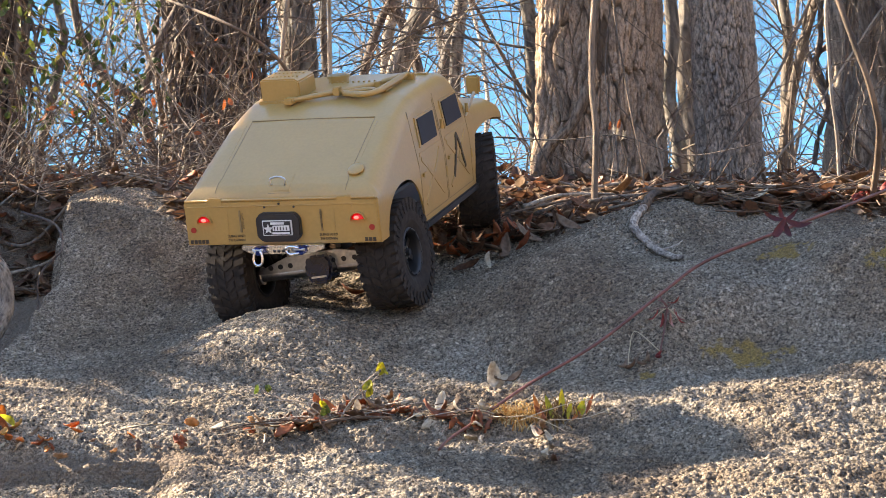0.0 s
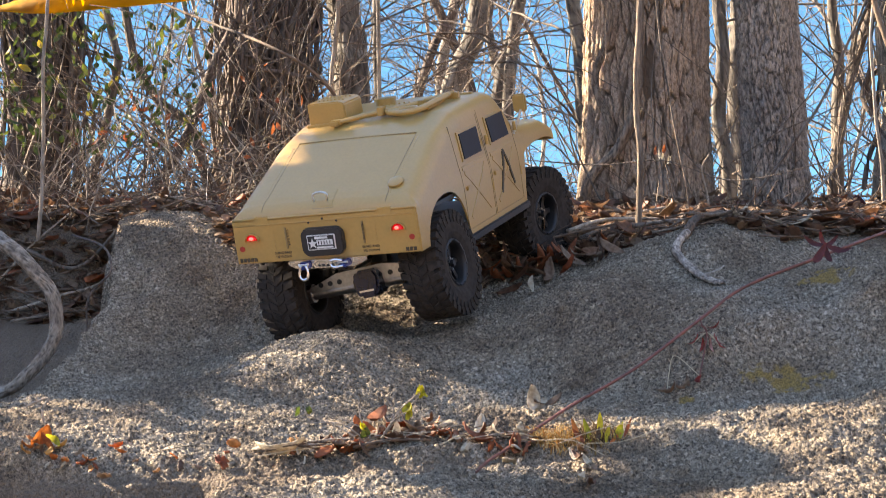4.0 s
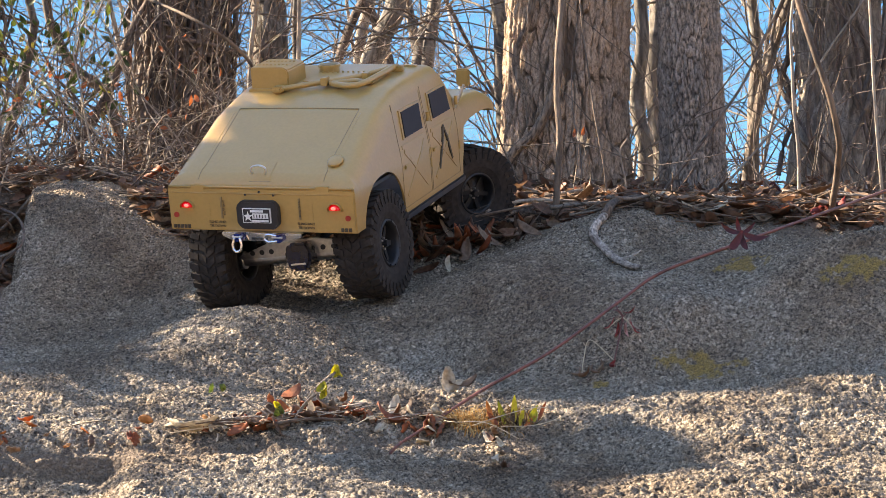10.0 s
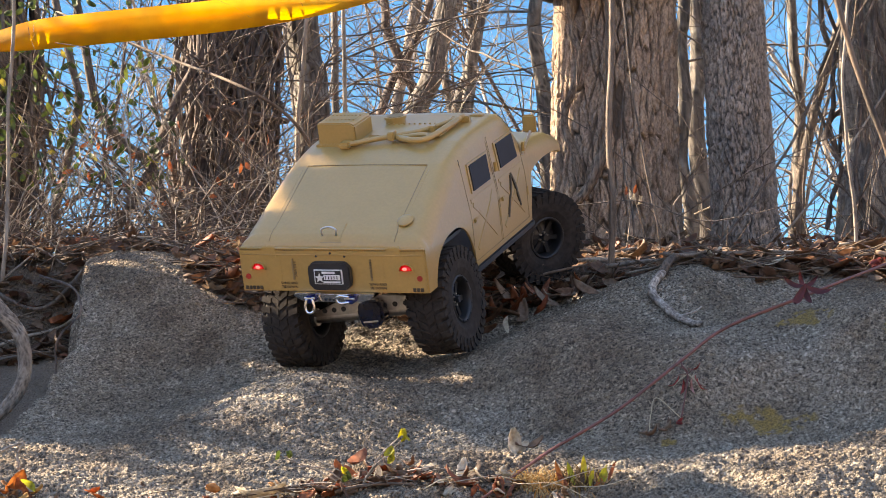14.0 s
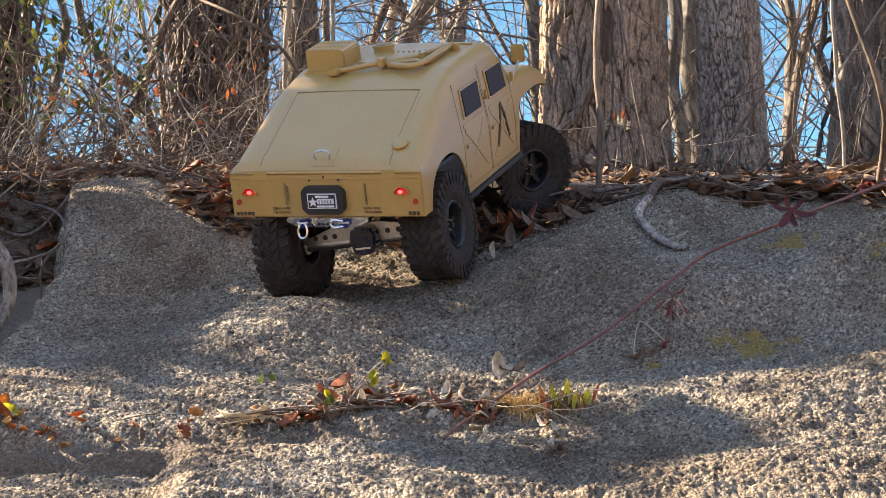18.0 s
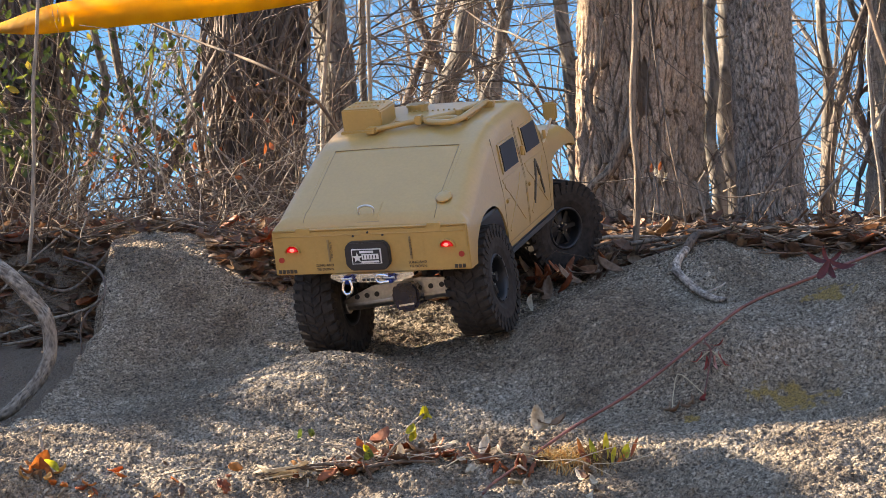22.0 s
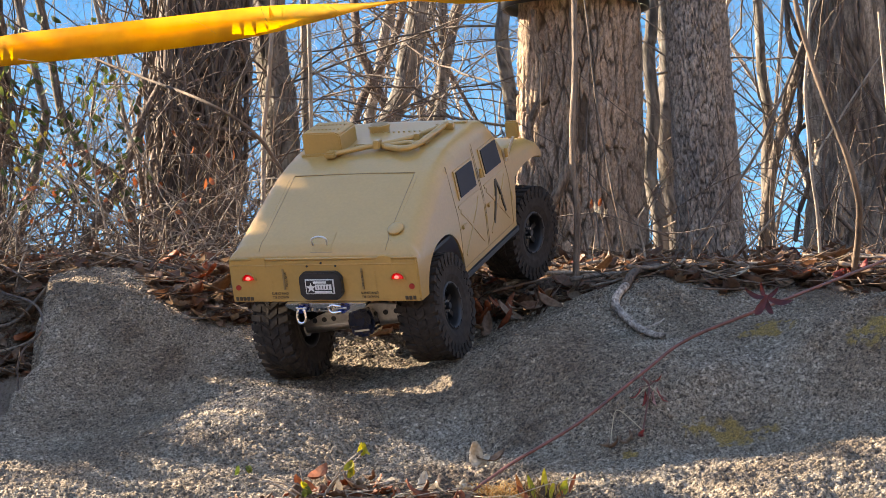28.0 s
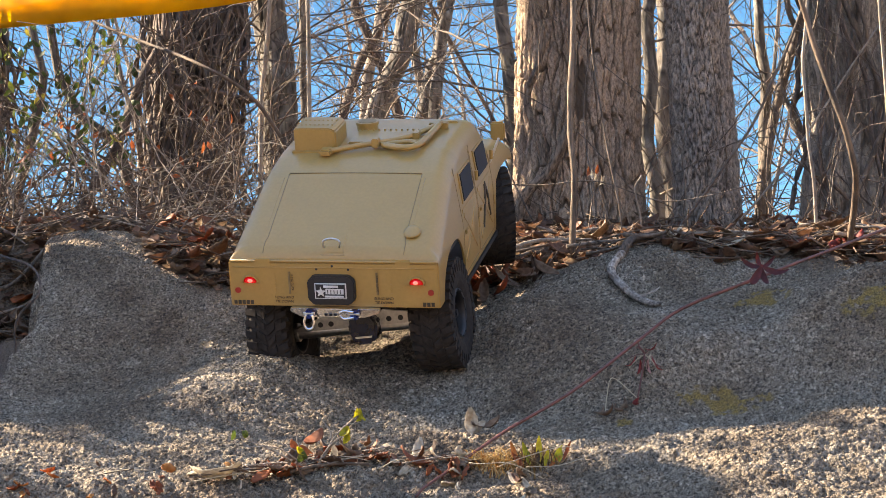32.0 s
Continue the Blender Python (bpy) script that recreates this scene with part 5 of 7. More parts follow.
def dry_leaf_shape(rng, length, width, curl, lobes=0):
    """A dry leaf in finer pieces: uneven or lobed edge, a raised midrib, crumpled and rolled in."""
    n, m = 10, 5
    v, f = [], []
    roll, wave, ph = curl * rng.uniform(0.8, 1.6), rng.uniform(0.05, 0.14), rng.uniform(0, 6.28)
    for k in range(n):
        u = k / (n - 1)
        w = width * math.sin(math.pi * min(1, u * 0.92 + 0.05)) ** 0.75 * (1 + (0.42 * math.sin(u * 19 + ph) if lobes else 0.13 * rng.uniform(-1, 1)))
        for j in range(m):
            q = 2 * j / (m - 1) - 1
            a = q * roll * 1.4
            x = w / 2 * (math.sin(a) / (roll * 1.4) if abs(roll) > 0.05 else q)
            z = w / 2 * (1 - math.cos(a)) / max(abs(roll) * 1.4, 0.05) * (1 if roll > 0 else -1) + curl * length * (u - 0.5) ** 2 * 1.6
            z += wave * width * math.sin(5 * u + 3 * q + ph) + rng.uniform(-0.035, 0.035) * width
            v.append((x + 0.08 * length * math.sin(2.5 * u + ph), (u - 0.5) * length, z))
    for k in range(n - 1):
        for j in range(m - 1):
            a = k * m + j
            f.append((a, a + 1, a + m + 1, a + m))
    return np.array(v), f


def litter():
    """Fallen leaves over the bank, too many to count, and broken twigs among them."""
    rng = random.Random(77)
    s = Soup()
    for _ in range(5200):
        x = rng.uniform(-0.85, 0.85)
        e = float(edge_line(x))
        y = e + abs(rng.gauss(0, 0.22)) - 0.015
        if y > 3.2:
            continue
        L = rng.uniform(0.012, 0.034)
        v, f = leaf_shape(rng, L, L * rng.uniform(0.35, 0.6), rng.uniform(-0.5, 0.8), rng.random() < 0.3)
        m = Euler((rng.gauss(0.1, 0.35), rng.gauss(0, 0.4), rng.uniform(0, 6.28))).to_matrix()
        v = v @ np.array(m).T + (x, y, surface(x, y) + rng.uniform(0.001, 0.024) * float(0.2 + 0.8 * smooth(e, e + 0.2, y)))
        s.add(v, f)
    tagged(put("leaf_litter", s.mesh("leaf_litter"), M_LEAF), "brown fallen leaves covering the bank", "leaves", kind="stuff")
    s = Soup()
    for _ in range(1100):
        x = rng.uniform(-0.8, 0.8)
        y = float(edge_line(x)) + abs(rng.gauss(0, 0.16)) - 0.012
        a, L, tilt = rng.uniform(0, 6.28), rng.uniform(0.03, 0.13), rng.gauss(0.08, 0.22)
        way = np.array((math.cos(a), math.sin(a) * 0.8, tilt))
        mid = np.array((x, y, surface(x, y) + 0.004 + 0.4 * L * abs(tilt) + rng.uniform(0, 0.018) * float(smooth(2.4, 2.65, y))))
        bend = np.array((-way[1], way[0], 0.3)) * rng.gauss(0, 0.06)
        s.add(*tube(line([mid - way * L / 2, mid + bend * L, mid + way * L / 2], 4), np.linspace(1, 0.5, 9) * rng.uniform(0.0005, 0.0014), 5))
    tagged(put("fallen_twigs", s.mesh("fallen_twigs"), M_TWIG_MIX), "broken dry twigs lying in the leaves", "twigs", kind="stuff")


def strap():
    """Flat webbing tied round the great trunk and led off with half a twist."""
    mid = line([(-1.45, 2.74, 0.960), (-0.95, 2.72, 0.992), (-0.62, 2.705, 1.033), (-0.517, 2.70, 1.047), (-0.30, 2.695, 1.068), (-0.123, 2.69, 1.090), (0.083, 2.680, 1.117), (0.18, 2.670, 1.128), (0.268, 2.682, 1.134)], 10)
    v = []
    for k, p in enumerate(mid):
        ang = radians(10 + 68 * math.exp(-(((p[0] - 0.02) / (0.17 if p[0] < 0.02 else 0.09)) ** 2)) + 5 * math.sin(7 * p[0]) + 62 * math.exp(-(((p[0] + 0.66) / 0.085) ** 2)))
        d = np.array([0, math.sin(ang), math.cos(ang)]) * 0.0235
        for t in (0.0008, -0.0008):
            o = np.array([0, math.cos(ang), -math.sin(ang)]) * t
            v += [p + d + o, p - d + o]
    f = []
    for k in range(len(mid) - 1):
        a, b = 4 * k, 4 * k + 4
        f += [(a, a + 1, b + 1, b), (a + 2, b + 2, b + 3, a + 3), (a, b, b + 2, a + 2), (a + 1, a + 3, b + 3, b + 1)]
    st = tagged(put("strap", Soup().add(v, f).mesh("strap"), M_STRAP), "yellow flat webbing strap tied round the tree", "strap")
    for name, mat, z0, z1, r, label in (("wrap", M_LIME, 1.131, 1.172, 0.104, "lime-green webbing wrapped round the trunk"), ("wrap_edge", M_BLACK, 1.112, 1.131, 0.105, "black edging of the wrap")):
        s = Soup()
        n = 60
        ring = [(0.281 + (r + d) * math.cos(a), 2.794 + (r + d) * math.sin(a), z) for a in np.linspace(0, 2 * np.pi, n, endpoint=False) for d, z in ((0, z0), (0, z1), (0.003, z1), (0.003, z0))]
        s.add(ring, [(4 * i + j, 4 * ((i + 1) % n) + j, 4 * ((i + 1) % n) + (j + 1) % 4, 4 * i + (j + 1) % 4) for i in range(n) for j in range(4)])
        put(name, s.mesh(name), mat, st, label)


# ---- small things on the rock ----
def lone_leaf(rng, name, label, mat, x, y, length, width, curl=0.4, tilt=(0.0, 0.0), turn=None, lift=0.004, lobes=0, group=""):
    v, f = dry_leaf_shape(rng, length, width, curl, lobes)
    ob = put(name, Soup().add(v, f).mesh(name), mat)
    md = ob.modifiers.new("thick", "SOLIDIFY")
    md.thickness = 0.0004
    ob.matrix_basis = Matrix.Translation((x, y, surface(x, y) + lift)) @ Euler((tilt[0], tilt[1], rng.uniform(0, 6.28) if turn is None else turn)).to_matrix().to_4x4()
    return tagged(ob, label, "leaf", group)


def over(points, lift):
    return [(x, y, surface(x, y) + lift) for x, y in points]


def stem_thing(name, label, category, path, radii, mat, n=7):
    return tagged(put(name, Soup().add(*tube(path, radii, n)).mesh(name), mat), label, category)


def rock_things():
    rng = random.Random(52)
    # bleached curved stick
    p = line(over([(0.283, 2.262), (0.270, 2.242), (0.268, 2.222), (0.284, 2.185), (0.299, 2.135), (0.303, 2.085)], 0.006), 8)
    r = np.interp(np.linspace(0, 1, len(p)), [0, 0.2, 0.5, 0.9, 1], [0.0046, 0.0048, 0.0044, 0.0032, 0.0014])
    stick = tagged(put("stick", trunk_mesh("stick", p, r, 28, 0.004, 0.0008, 61, 3.0), M_STICK), "bleached curved stick lying on the rock", "stick")
    p = line([(0.283, 2.262, surface(0.283, 2.262) + 0.006)] + over([(0.292, 2.280), (0.304, 2.310)], 0.010) + over([(0.330, 2.335), (0.372, 2.345)], 0.014), 7)
    put("bark_end", trunk_mesh("bark_end", p, np.linspace(0.0050, 0.0036, len(p)), 20, 0.004, 0.0010, 62, 3.0), M_TWIG_MIX, stick, "end still covered in dark brown bark")
    put("side_twig", Soup().add(*tube(line([(0.292, 2.16, surface(0.292, 2.16) + 0.010), (0.305, 2.15, surface(0.3, 2.15) + 0.017), (0.312, 2.148, surface(0.31, 2.148) + 0.022)], 4), np.linspace(0.0016, 0.0008, 9), 5)).mesh("side_twig"), M_STICK, stick)
    # creeper: long red stem with leaves
    cr = tagged(new("creeper"), "red-stemmed creeper trailing down over the rock", "creeper")
    p = line([(0.62, 2.22, 0.745), (0.50, 2.12, 0.708), (0.385, 2.03, 0.672), (0.312, 2.00, 0.645), (0.263, 1.965, 0.614), (0.192, 1.915, 0.567), (0.128, 1.878, 0.534), (0.095, 1.834, 0.518), (0.063, 1.793, 0.501), (0.039, 1.737, 0.492), (0.030, 1.700, 0.488)], 8)
    put("stem", Soup().add(*tube(p, np.linspace(0.0020, 0.0014, len(p)), 7)).mesh("stem"), M_VINE_RED, cr, "dark red stem")
    for k, (ang, L) in enumerate(((-1.9, 0.030), (-0.9, 0.020), (0.2, 0.020), (1.2, 0.026), (2.6, 0.034), (3.3, 0.026))):
        v, f = leaf_shape(rng, L * 1.0, L * 0.25, 0.7)
        v = v + (0, L * 0.55, 0)
        m = Matrix.Translation((0.398, 2.012, 0.684)) @ Euler((radians(58), 0, 0)).to_matrix().to_4x4() @ Euler((0.25, 0, ang)).to_matrix().to_4x4()
        put("leaflet", Soup().add(v, f).mesh("leaflet"), M_LEAF_RED, cr, "crimson leaflet", m)
    # hanging shoot
    hub = np.array((0.268, 1.958, 0.600))
    sh = tagged(new("hanging_shoot"), "wilted shoot with pale stalks and scarlet tips", "plant")
    put("stalk", Soup().add(*tube(line([(0.262, 1.968, 0.616), (0.263, 1.960, 0.608), hub, (0.262, 1.940, 0.575), (0.256, 1.925, 0.556)], 5), 0.0009, 5)).mesh("stalk"), M_VINE_RED, sh)
    for k, (dx, dz) in enumerate(((-0.016, -0.013), (-0.010, 0.008), (-0.005, -0.018), (0.011, -0.012), (0.008, 0.005), (0.003, -0.017), (0.014, -0.017), (-0.017, -0.004))):
        e = hub + (dx, -0.004, dz)
        put("petiole", Soup().add(*tube(line([hub, (hub + e) / 2 + (0, -0.003, 0.002), e], 4), 0.00045, 5)).mesh("petiole"), M_VINE_RED if k % 3 else M_STRAW, sh)
        if k in (1, 7):
            continue
        v, f = leaf_shape(rng, 0.016, 0.0042, 0.6)
        way = Vector((dx, -0.006, dz)).normalized()
        put("leaflet", Soup().add(v + (0, 0.005, 0), f).mesh("leaflet"), M_LEAF_ROSE if k % 2 else M_LEAF_SCARLET, sh, "", Matrix.Translation(hub + (e - hub) * 0.55) @ way.to_track_quat("Y", "Z").to_matrix().to_4x4())
    put("stalk", Soup().add(*tube(line([(0.256, 1.925, 0.558), (0.232, 1.928, 0.578), (0.225, 1.920, 0.560), (0.222, 1.908, 0.545)], 6), 0.0005, 5)).mesh("stalk"), M_STRAW, sh)
    for k in range(6):
        x, y = 0.218 + 0.040 * k / 6, 1.905 + 0.018 * k / 9 + rng.uniform(-0.004, 0.004)
        lone_leaf(rng, "fallen_leaf", "small curled rust-coloured leaf on the rock", M_LEAF_SCARLET if k == 5 else M_LEAF, x, y, 0.017, 0.007, 0.9, (rng.uniform(-0.6, 0.9), rng.uniform(-0.8, 0.8)), None, 0.006 + 0.012 * (k > 6), 0, "small leaves on the rock")
    # pale upright leaf and its neighbour
    lone_leaf(rng, "bleached_leaf", "bleached upright leaf caught on the rock", M_LEAF_WHITE, 0.0855, 1.902, 0.027, 0.016, 0.45, (1.25, 0.15), 0.25, 0.011)
    lone_leaf(rng, "bleached_leaf", "bleached upright leaf caught on the rock", M_LEAF_WHITE, 0.0925, 1.904, 0.020, 0.012, -0.5, (0.9, 0.5), -0.9, 0.007)
    lone_leaf(rng, "fallen_leaf", "dull brown curled leaf on the rock", M_LEAF, 0.104, 1.905, 0.028, 0.012, 0.7, (0.35, 0.4), -1.2, 0.007)
    lone_leaf(rng, "bleached_leaf", "pale dry leaf scrap beside the wheel track", M_LEAF_WHITE, 0.098, 2.262, 0.022, 0.009, 0.6, (1.2, 0.3), 0.5, 0.010)
    # grass tuft
    tu = tagged(new("grass_tuft"), "dry orange grass tuft with a few green blades", "grass")
    for name, mat, n, cx, sx, lo, hi, up, wide, label in (("dry_grass", M_GRASS_DRY, 420, 0.110, 0.015, 0.008, 0.034, 0.66, 0.0016, "tangle of orange and straw-coloured dry blades"),
                                                          ("dead_grass", M_GRASS_DEAD, 210, 0.136, 0.012, 0.010, 0.024, 0.80, 0.0020, "dark brown dead blades at the heart of the tuft"),
                                                          ("dry_grass", M_GRASS_DRY, 90, 0.150, 0.014, 0.012, 0.030, 0.6, 0.0017, "tangle of orange and straw-coloured dry blades")):
        s = Soup()
        for k in range(n):
            x, y = rng.gauss(cx, sx), rng.gauss(1.814, 0.009)
            L, a = rng.uniform(lo, hi), rng.gauss(0, 1.0) + (math.pi if rng.random() < 0.3 else 0)
            z = surface(x, y)
            out = np.array((math.sin(a), -0.5 * math.cos(a) * rng.random(), 0))
            q = [np.array((x, y, z - 0.003)) + out * L * u * u * (1.1 - up * 0.5) + np.array((0, 0, L * (u * up * 1.2 - 0.45 * (1 - up) * 2 * u ** 3))) for u in np.linspace(0, 1, 5)]
            side = np.array((math.cos(a), math.sin(a) * 0.5, 0.25)) * wide * rng.uniform(0.4, 1.0) / 2
            s.add([c + side * w * sg for c, w in zip(q, (1, 1, 0.85, 0.6, 0.1)) for sg in (-1, 1)], [(2 * i, 2 * i + 1, 2 * i + 3, 2 * i + 2) for i in range(4)])
        tagged(put(name, s.mesh(name), mat, tu, label), kind="stuff")
    for x, y, L, W, lean, tilt, mat in ((0.128, 1.806, 0.024, 0.0050, -0.30, 1.35, M_LEAF_ORANGE), (0.139, 1.806, 0.023, 0.0055, -0.30, 1.25, M_BLADE), (0.148, 1.808, 0.026, 0.0060, 0.0, 1.25, M_BLADE), (0.152, 1.800, 0.018, 0.0045, 0.25, 1.2, M_BLADE), (0.160, 1.804, 0.020, 0.0050, 0.55, 1.1, M_BLADE),
                                        (0.166, 1.803, 0.015, 0.0055, 0.15, 1.1, M_BLADE), (0.133, 1.803, 0.018, 0.0050, -0.7, 1.2, M_LEAF_RUST), (0.155, 1.798, 0.018, 0.0035, 0.9, 1.0, M_LEAF_ORANGE), (0.145, 1.800, 0.018, 0.0050, 0.1, 1.1, M_GRASS_DEAD), (0.170, 1.806, 0.020, 0.0035, 0.4, 1.3, M_LEAF_RUST)):
        v, f = leaf_shape(rng, L, W, 0.3)
        put("blade", Soup().add(v + (0, L * 0.5, 0), f).mesh("blade"), mat, tu, "upright yellow-green broad blade" if mat is M_BLADE else "broad withered blade", Matrix.Translation((x, y, surface(x, y) + 0.002)) @ Euler((0, lean, 0)).to_matrix().to_4x4() @ Euler((tilt, 0, 0)).to_matrix().to_4x4())
    for pts in (((0.100, 1.800), (0.135, 1.795), (0.170, 1.800), (0.195, 1.812)), ((0.135, 1.800), (0.165, 1.775), (0.195, 1.772), (0.205, 1.790), (0.200, 1.806)), ((0.075, 1.812), (0.090, 1.792), (0.120, 1.790), (0.150, 1.778))):
        q = [(x, y, surface(x, y) + 0.004 + 0.016 * math.sin(math.pi * k / (len(pts) - 1))) for k, (x, y) in enumerate(pts)]
        put("straw", Soup().add(*tube(line(q, 6), 0.0004, 5)).mesh("straw"), M_STRAW, tu)
    for k in range(7):
        x, y = 0.128 + rng.uniform(-0.006, 0.008), 1.79 - 0.018 * k
        lone_leaf(rng, "straw_scrap", "pale withered blade hanging over the rock", M_LEAF_WHITE if k % 2 else M_LEAF, x, y, 0.026, 0.007, 0.5, (rng.uniform(-0.3, 0.5), rng.uniform(-0.5, 0.5)), rng.uniform(-0.5, 0.5), 0.006)
    # sprig with yellow-green leaves
    sp = tagged(new("sprig"), "pale twiggy sprig with yellow-green leaves", "plant")
    base = (-0.064, 1.800, 0.497)
    twigs = (((-0.044, 1.798, 0.532), (-0.023, 1.797, 0.552), 0.0012), ((-0.052, 1.797, 0.520), (-0.034, 1.796, 0.536), 0.0011), ((-0.048, 1.799, 0.522), (-0.022, 1.799, 0.549), 0.0009), ((-0.047, 1.800, 0.530), (-0.059, 1.801, 0.552), 0.0010),
             ((-0.078, 1.802, 0.524), (-0.081, 1.803, 0.542), 0.0010), ((-0.098, 1.803, 0.517), (-0.137, 1.806, 0.533), 0.0011), ((-0.095, 1.800, 0.521), (-0.126, 1.800, 0.523), 0.0009), ((-0.090, 1.797, 0.508), (-0.128, 1.795, 0.506), 0.0010), ((-0.075, 1.805, 0.515), (-0.102, 1.808, 0.528), 0.0008))
    for a, e, r in twigs:
        put("twig", Soup().add(*tube(line([base, a, e], 5), np.linspace(r, r * 0.55, 11), 5)).mesh("twig"), M_TWIG_PALE, sp)
    for e, L, mat in (((-0.022, 1.797, 0.553), 0.011, M_BLADE), ((-0.019, 1.797, 0.549), 0.009, M_BLADE), ((-0.034, 1.796, 0.536), 0.012, M_BLADE), ((-0.032, 1.795, 0.530), 0.010, M_BLADE), ((-0.077, 1.800, 0.518), 0.010, M_BLADE), ((-0.074, 1.798, 0.513), 0.011, M_LEAF_GREEN), ((-0.137, 1.806, 0.533), 0.010, M_LEAF_GREEN), ((-0.128, 1.804, 0.534), 0.008, M_LEAF_GREEN)):
        for j in range(2):
            v, f = leaf_shape(rng, L, L * 0.7, 0.5)
            put("leaf", Soup().add(v, f).mesh("leaf"), mat, sp, "", Matrix.Translation(e) @ Euler((rng.uniform(0.6, 1.6), rng.uniform(-0.8, 0.8), rng.uniform(0, 6))).to_matrix().to_4x4())
    # leaves caught in the cleft
    for k in range(130):
        x = rng.choice((rng.uniform(-0.15, 0.01), rng.uniform(-0.40, 0.09), rng.uniform(-0.10, 0.08)))
        ridge = float(np.interp(x, (-0.40, -0.20, -0.12, -0.06, 0.0, 0.09), (1.768, 1.772, 1.790, 1.812, 1.812, 1.800)))
        y = ridge + rng.gauss(0.002, 0.011)
        big = -0.13 < x < 0.09
        L = rng.uniform(0.010, 0.026) if big else rng.uniform(0.006, 0.015)
        mat = rng.choice((M_LEAF, M_LEAF_RUST, M_LEAF_DULL, M_LEAF_DULL, M_LEAF_RUST, M_LEAF_WHITE)) if big else rng.choice((M_LEAF_ORANGE, M_LEAF_DULL, M_LEAF_RUST, M_LEAF_WHITE))
        lone_leaf(rng, "fallen_leaf", "dry autumn leaf caught in the rock cleft", mat, x, y, L, L * rng.uniform(0.3, 0.65), rng.uniform(-0.6, 0.9), (rng.uniform(-0.4, 1.2), rng.gauss(0, 0.6)), None, rng.uniform(0.003, 0.010), rng.random() < 0.6, "leaves in the cleft")
    for x, y, L, W, tilt, turn, mat, label in (
        (-0.030, 1.822, 0.050, 0.026, (0.55, 0.15), 1.35, M_LEAF_DULL, "large folded pinkish-brown leaf in the cleft"), (-0.078, 1.838, 0.034, 0.022, (0.7, -0.2), 0.9, M_LEAF_ORANGE, "large curled orange leaf behind the sprig"),
        (-0.050, 1.835, 0.034, 0.016, (0.4, 0.2), 1.2, M_LEAF_DULL, "dull brown leaf behind the sprig"), (-0.090, 1.812, 0.036, 0.022, (0.9, 0.3), -0.5, M_LEAF_DULL, "curled pale brown leaf in the cleft"),
        (0.030, 1.806, 0.040, 0.022, (0.5, -0.2), 1.5, M_LEAF_RUST, "large dark rust leaf in the cleft"), (0.044, 1.815, 0.034, 0.020, (0.8, 0.1), -1.2, M_LEAF_DULL, "grey-brown leaf lying over the cleft"),
        (0.064, 1.795, 0.030, 0.020, (0.8, 0.4), 0.4, M_LEAF_RUST, "crumpled rust leaf beside the tuft"),
        (-0.128, 1.785, 0.036, 0.016, (0.4, 0.2), 1.6, M_LEAF_DULL, "long dull leaf lying in the cleft")):
        lone_leaf(rng, "fallen_leaf", label, mat, x, y, L * 0.85, W * 0.8, 0.5, tilt, turn, 0.007, 0)
    for k in range(40):
        x = rng.gauss(-0.07, 0.07)
        y = float(np.interp(x, (-0.20, -0.12, -0.06, 0.0, 0.09), (1.772, 1.788, 1.806, 1.806, 1.796))) + rng.gauss(0, 0.008)
        a, L = rng.gauss(0.25, 0.5), rng.uniform(0.015, 0.055)
        z = surface(x, y) + 0.006
        stem_thing("twig", "thin dry twig lying in the cleft", "twig", line([(x - L / 2, y - L * a / 2, z + rng.uniform(-0.002, 0.006)), (x, y, z + 0.005), (x + L / 2, y + L * a / 2, z + rng.uniform(-0.002, 0.010))], 4), rng.uniform(0.0003, 0.0007), rng.choice((M_TWIG, M_TWIG_MIX, M_STRAW, M_TWIG_PALE)), 5)
    stem_thing("twig", "dark stick lying in the cleft", "twig", line([(-0.085, 1.783, surface(-0.085, 1.783) + 0.006), (-0.05, 1.792, surface(-0.05, 1.792) + 0.007), (-0.012, 1.795, surface(-0.012, 1.795) + 0.006)], 5), np.linspace(0.0022, 0.0014, 11), M_TWIG_MIX, 7)
    # orange curled leaf hanging from a pale stalk
    hl = tagged(new("hanging_leaf"), "translucent orange curled leaf on a pale stalk", "leaf")
    for k, (x, z, rx, ry, L, W, mat) in enumerate(((-0.379, 0.500, 1.35, 0.25, 0.042, 0.024, M_LEAF_ORANGE), (-0.370, 0.497, 1.15, -0.35, 0.036, 0.018, M_LEAF_RUST), (-0.384, 0.494, 1.6, 0.75, 0.026, 0.014, M_LEAF_DULL), (-0.366, 0.508, 1.3, -1.0, 0.018, 0.008, M_BLADE))):
        v, f = dry_leaf_shape(rng, L, W, 0.7)
        put("leaf_blade", Soup().add(v, f).mesh("leaf_blade"), mat, hl, "", Matrix.Translation((x, 1.800 - 0.004 * k, z)) @ Euler((0, ry, 0)).to_matrix().to_4x4() @ Euler((rx, 0, 0)).to_matrix().to_4x4())
    put("stalk", Soup().add(*tube(line([(-0.398, 1.812, 0.538), (-0.388, 1.808, 0.543), (-0.376, 1.806, 0.546), (-0.381, 1.804, 0.536), (-0.379, 1.802, 0.522)], 5), (0.0014,), 5)).mesh("stalk"), M_TWIG_PALE, hl)
    put("stalk", Soup().add(*tube(line([(-0.362, 1.80, 0.482), (-0.358, 1.80, 0.497), (-0.352, 1.80, 0.505)], 5), (0.0008,), 5)).mesh("stalk"), M_TWIG_PALE, hl)
    for k in range(9):
        lone_leaf(rng, "fallen_leaf", "small orange leaf scrap on the rock", M_LEAF_ORANGE, rng.uniform(-0.40, -0.30), rng.uniform(1.775, 1.80), 0.014, 0.009, 0.6, (rng.uniform(-0.2, 0.8), rng.gauss(0, 0.4)), None, 0.005, 0, "small leaves on the rock")
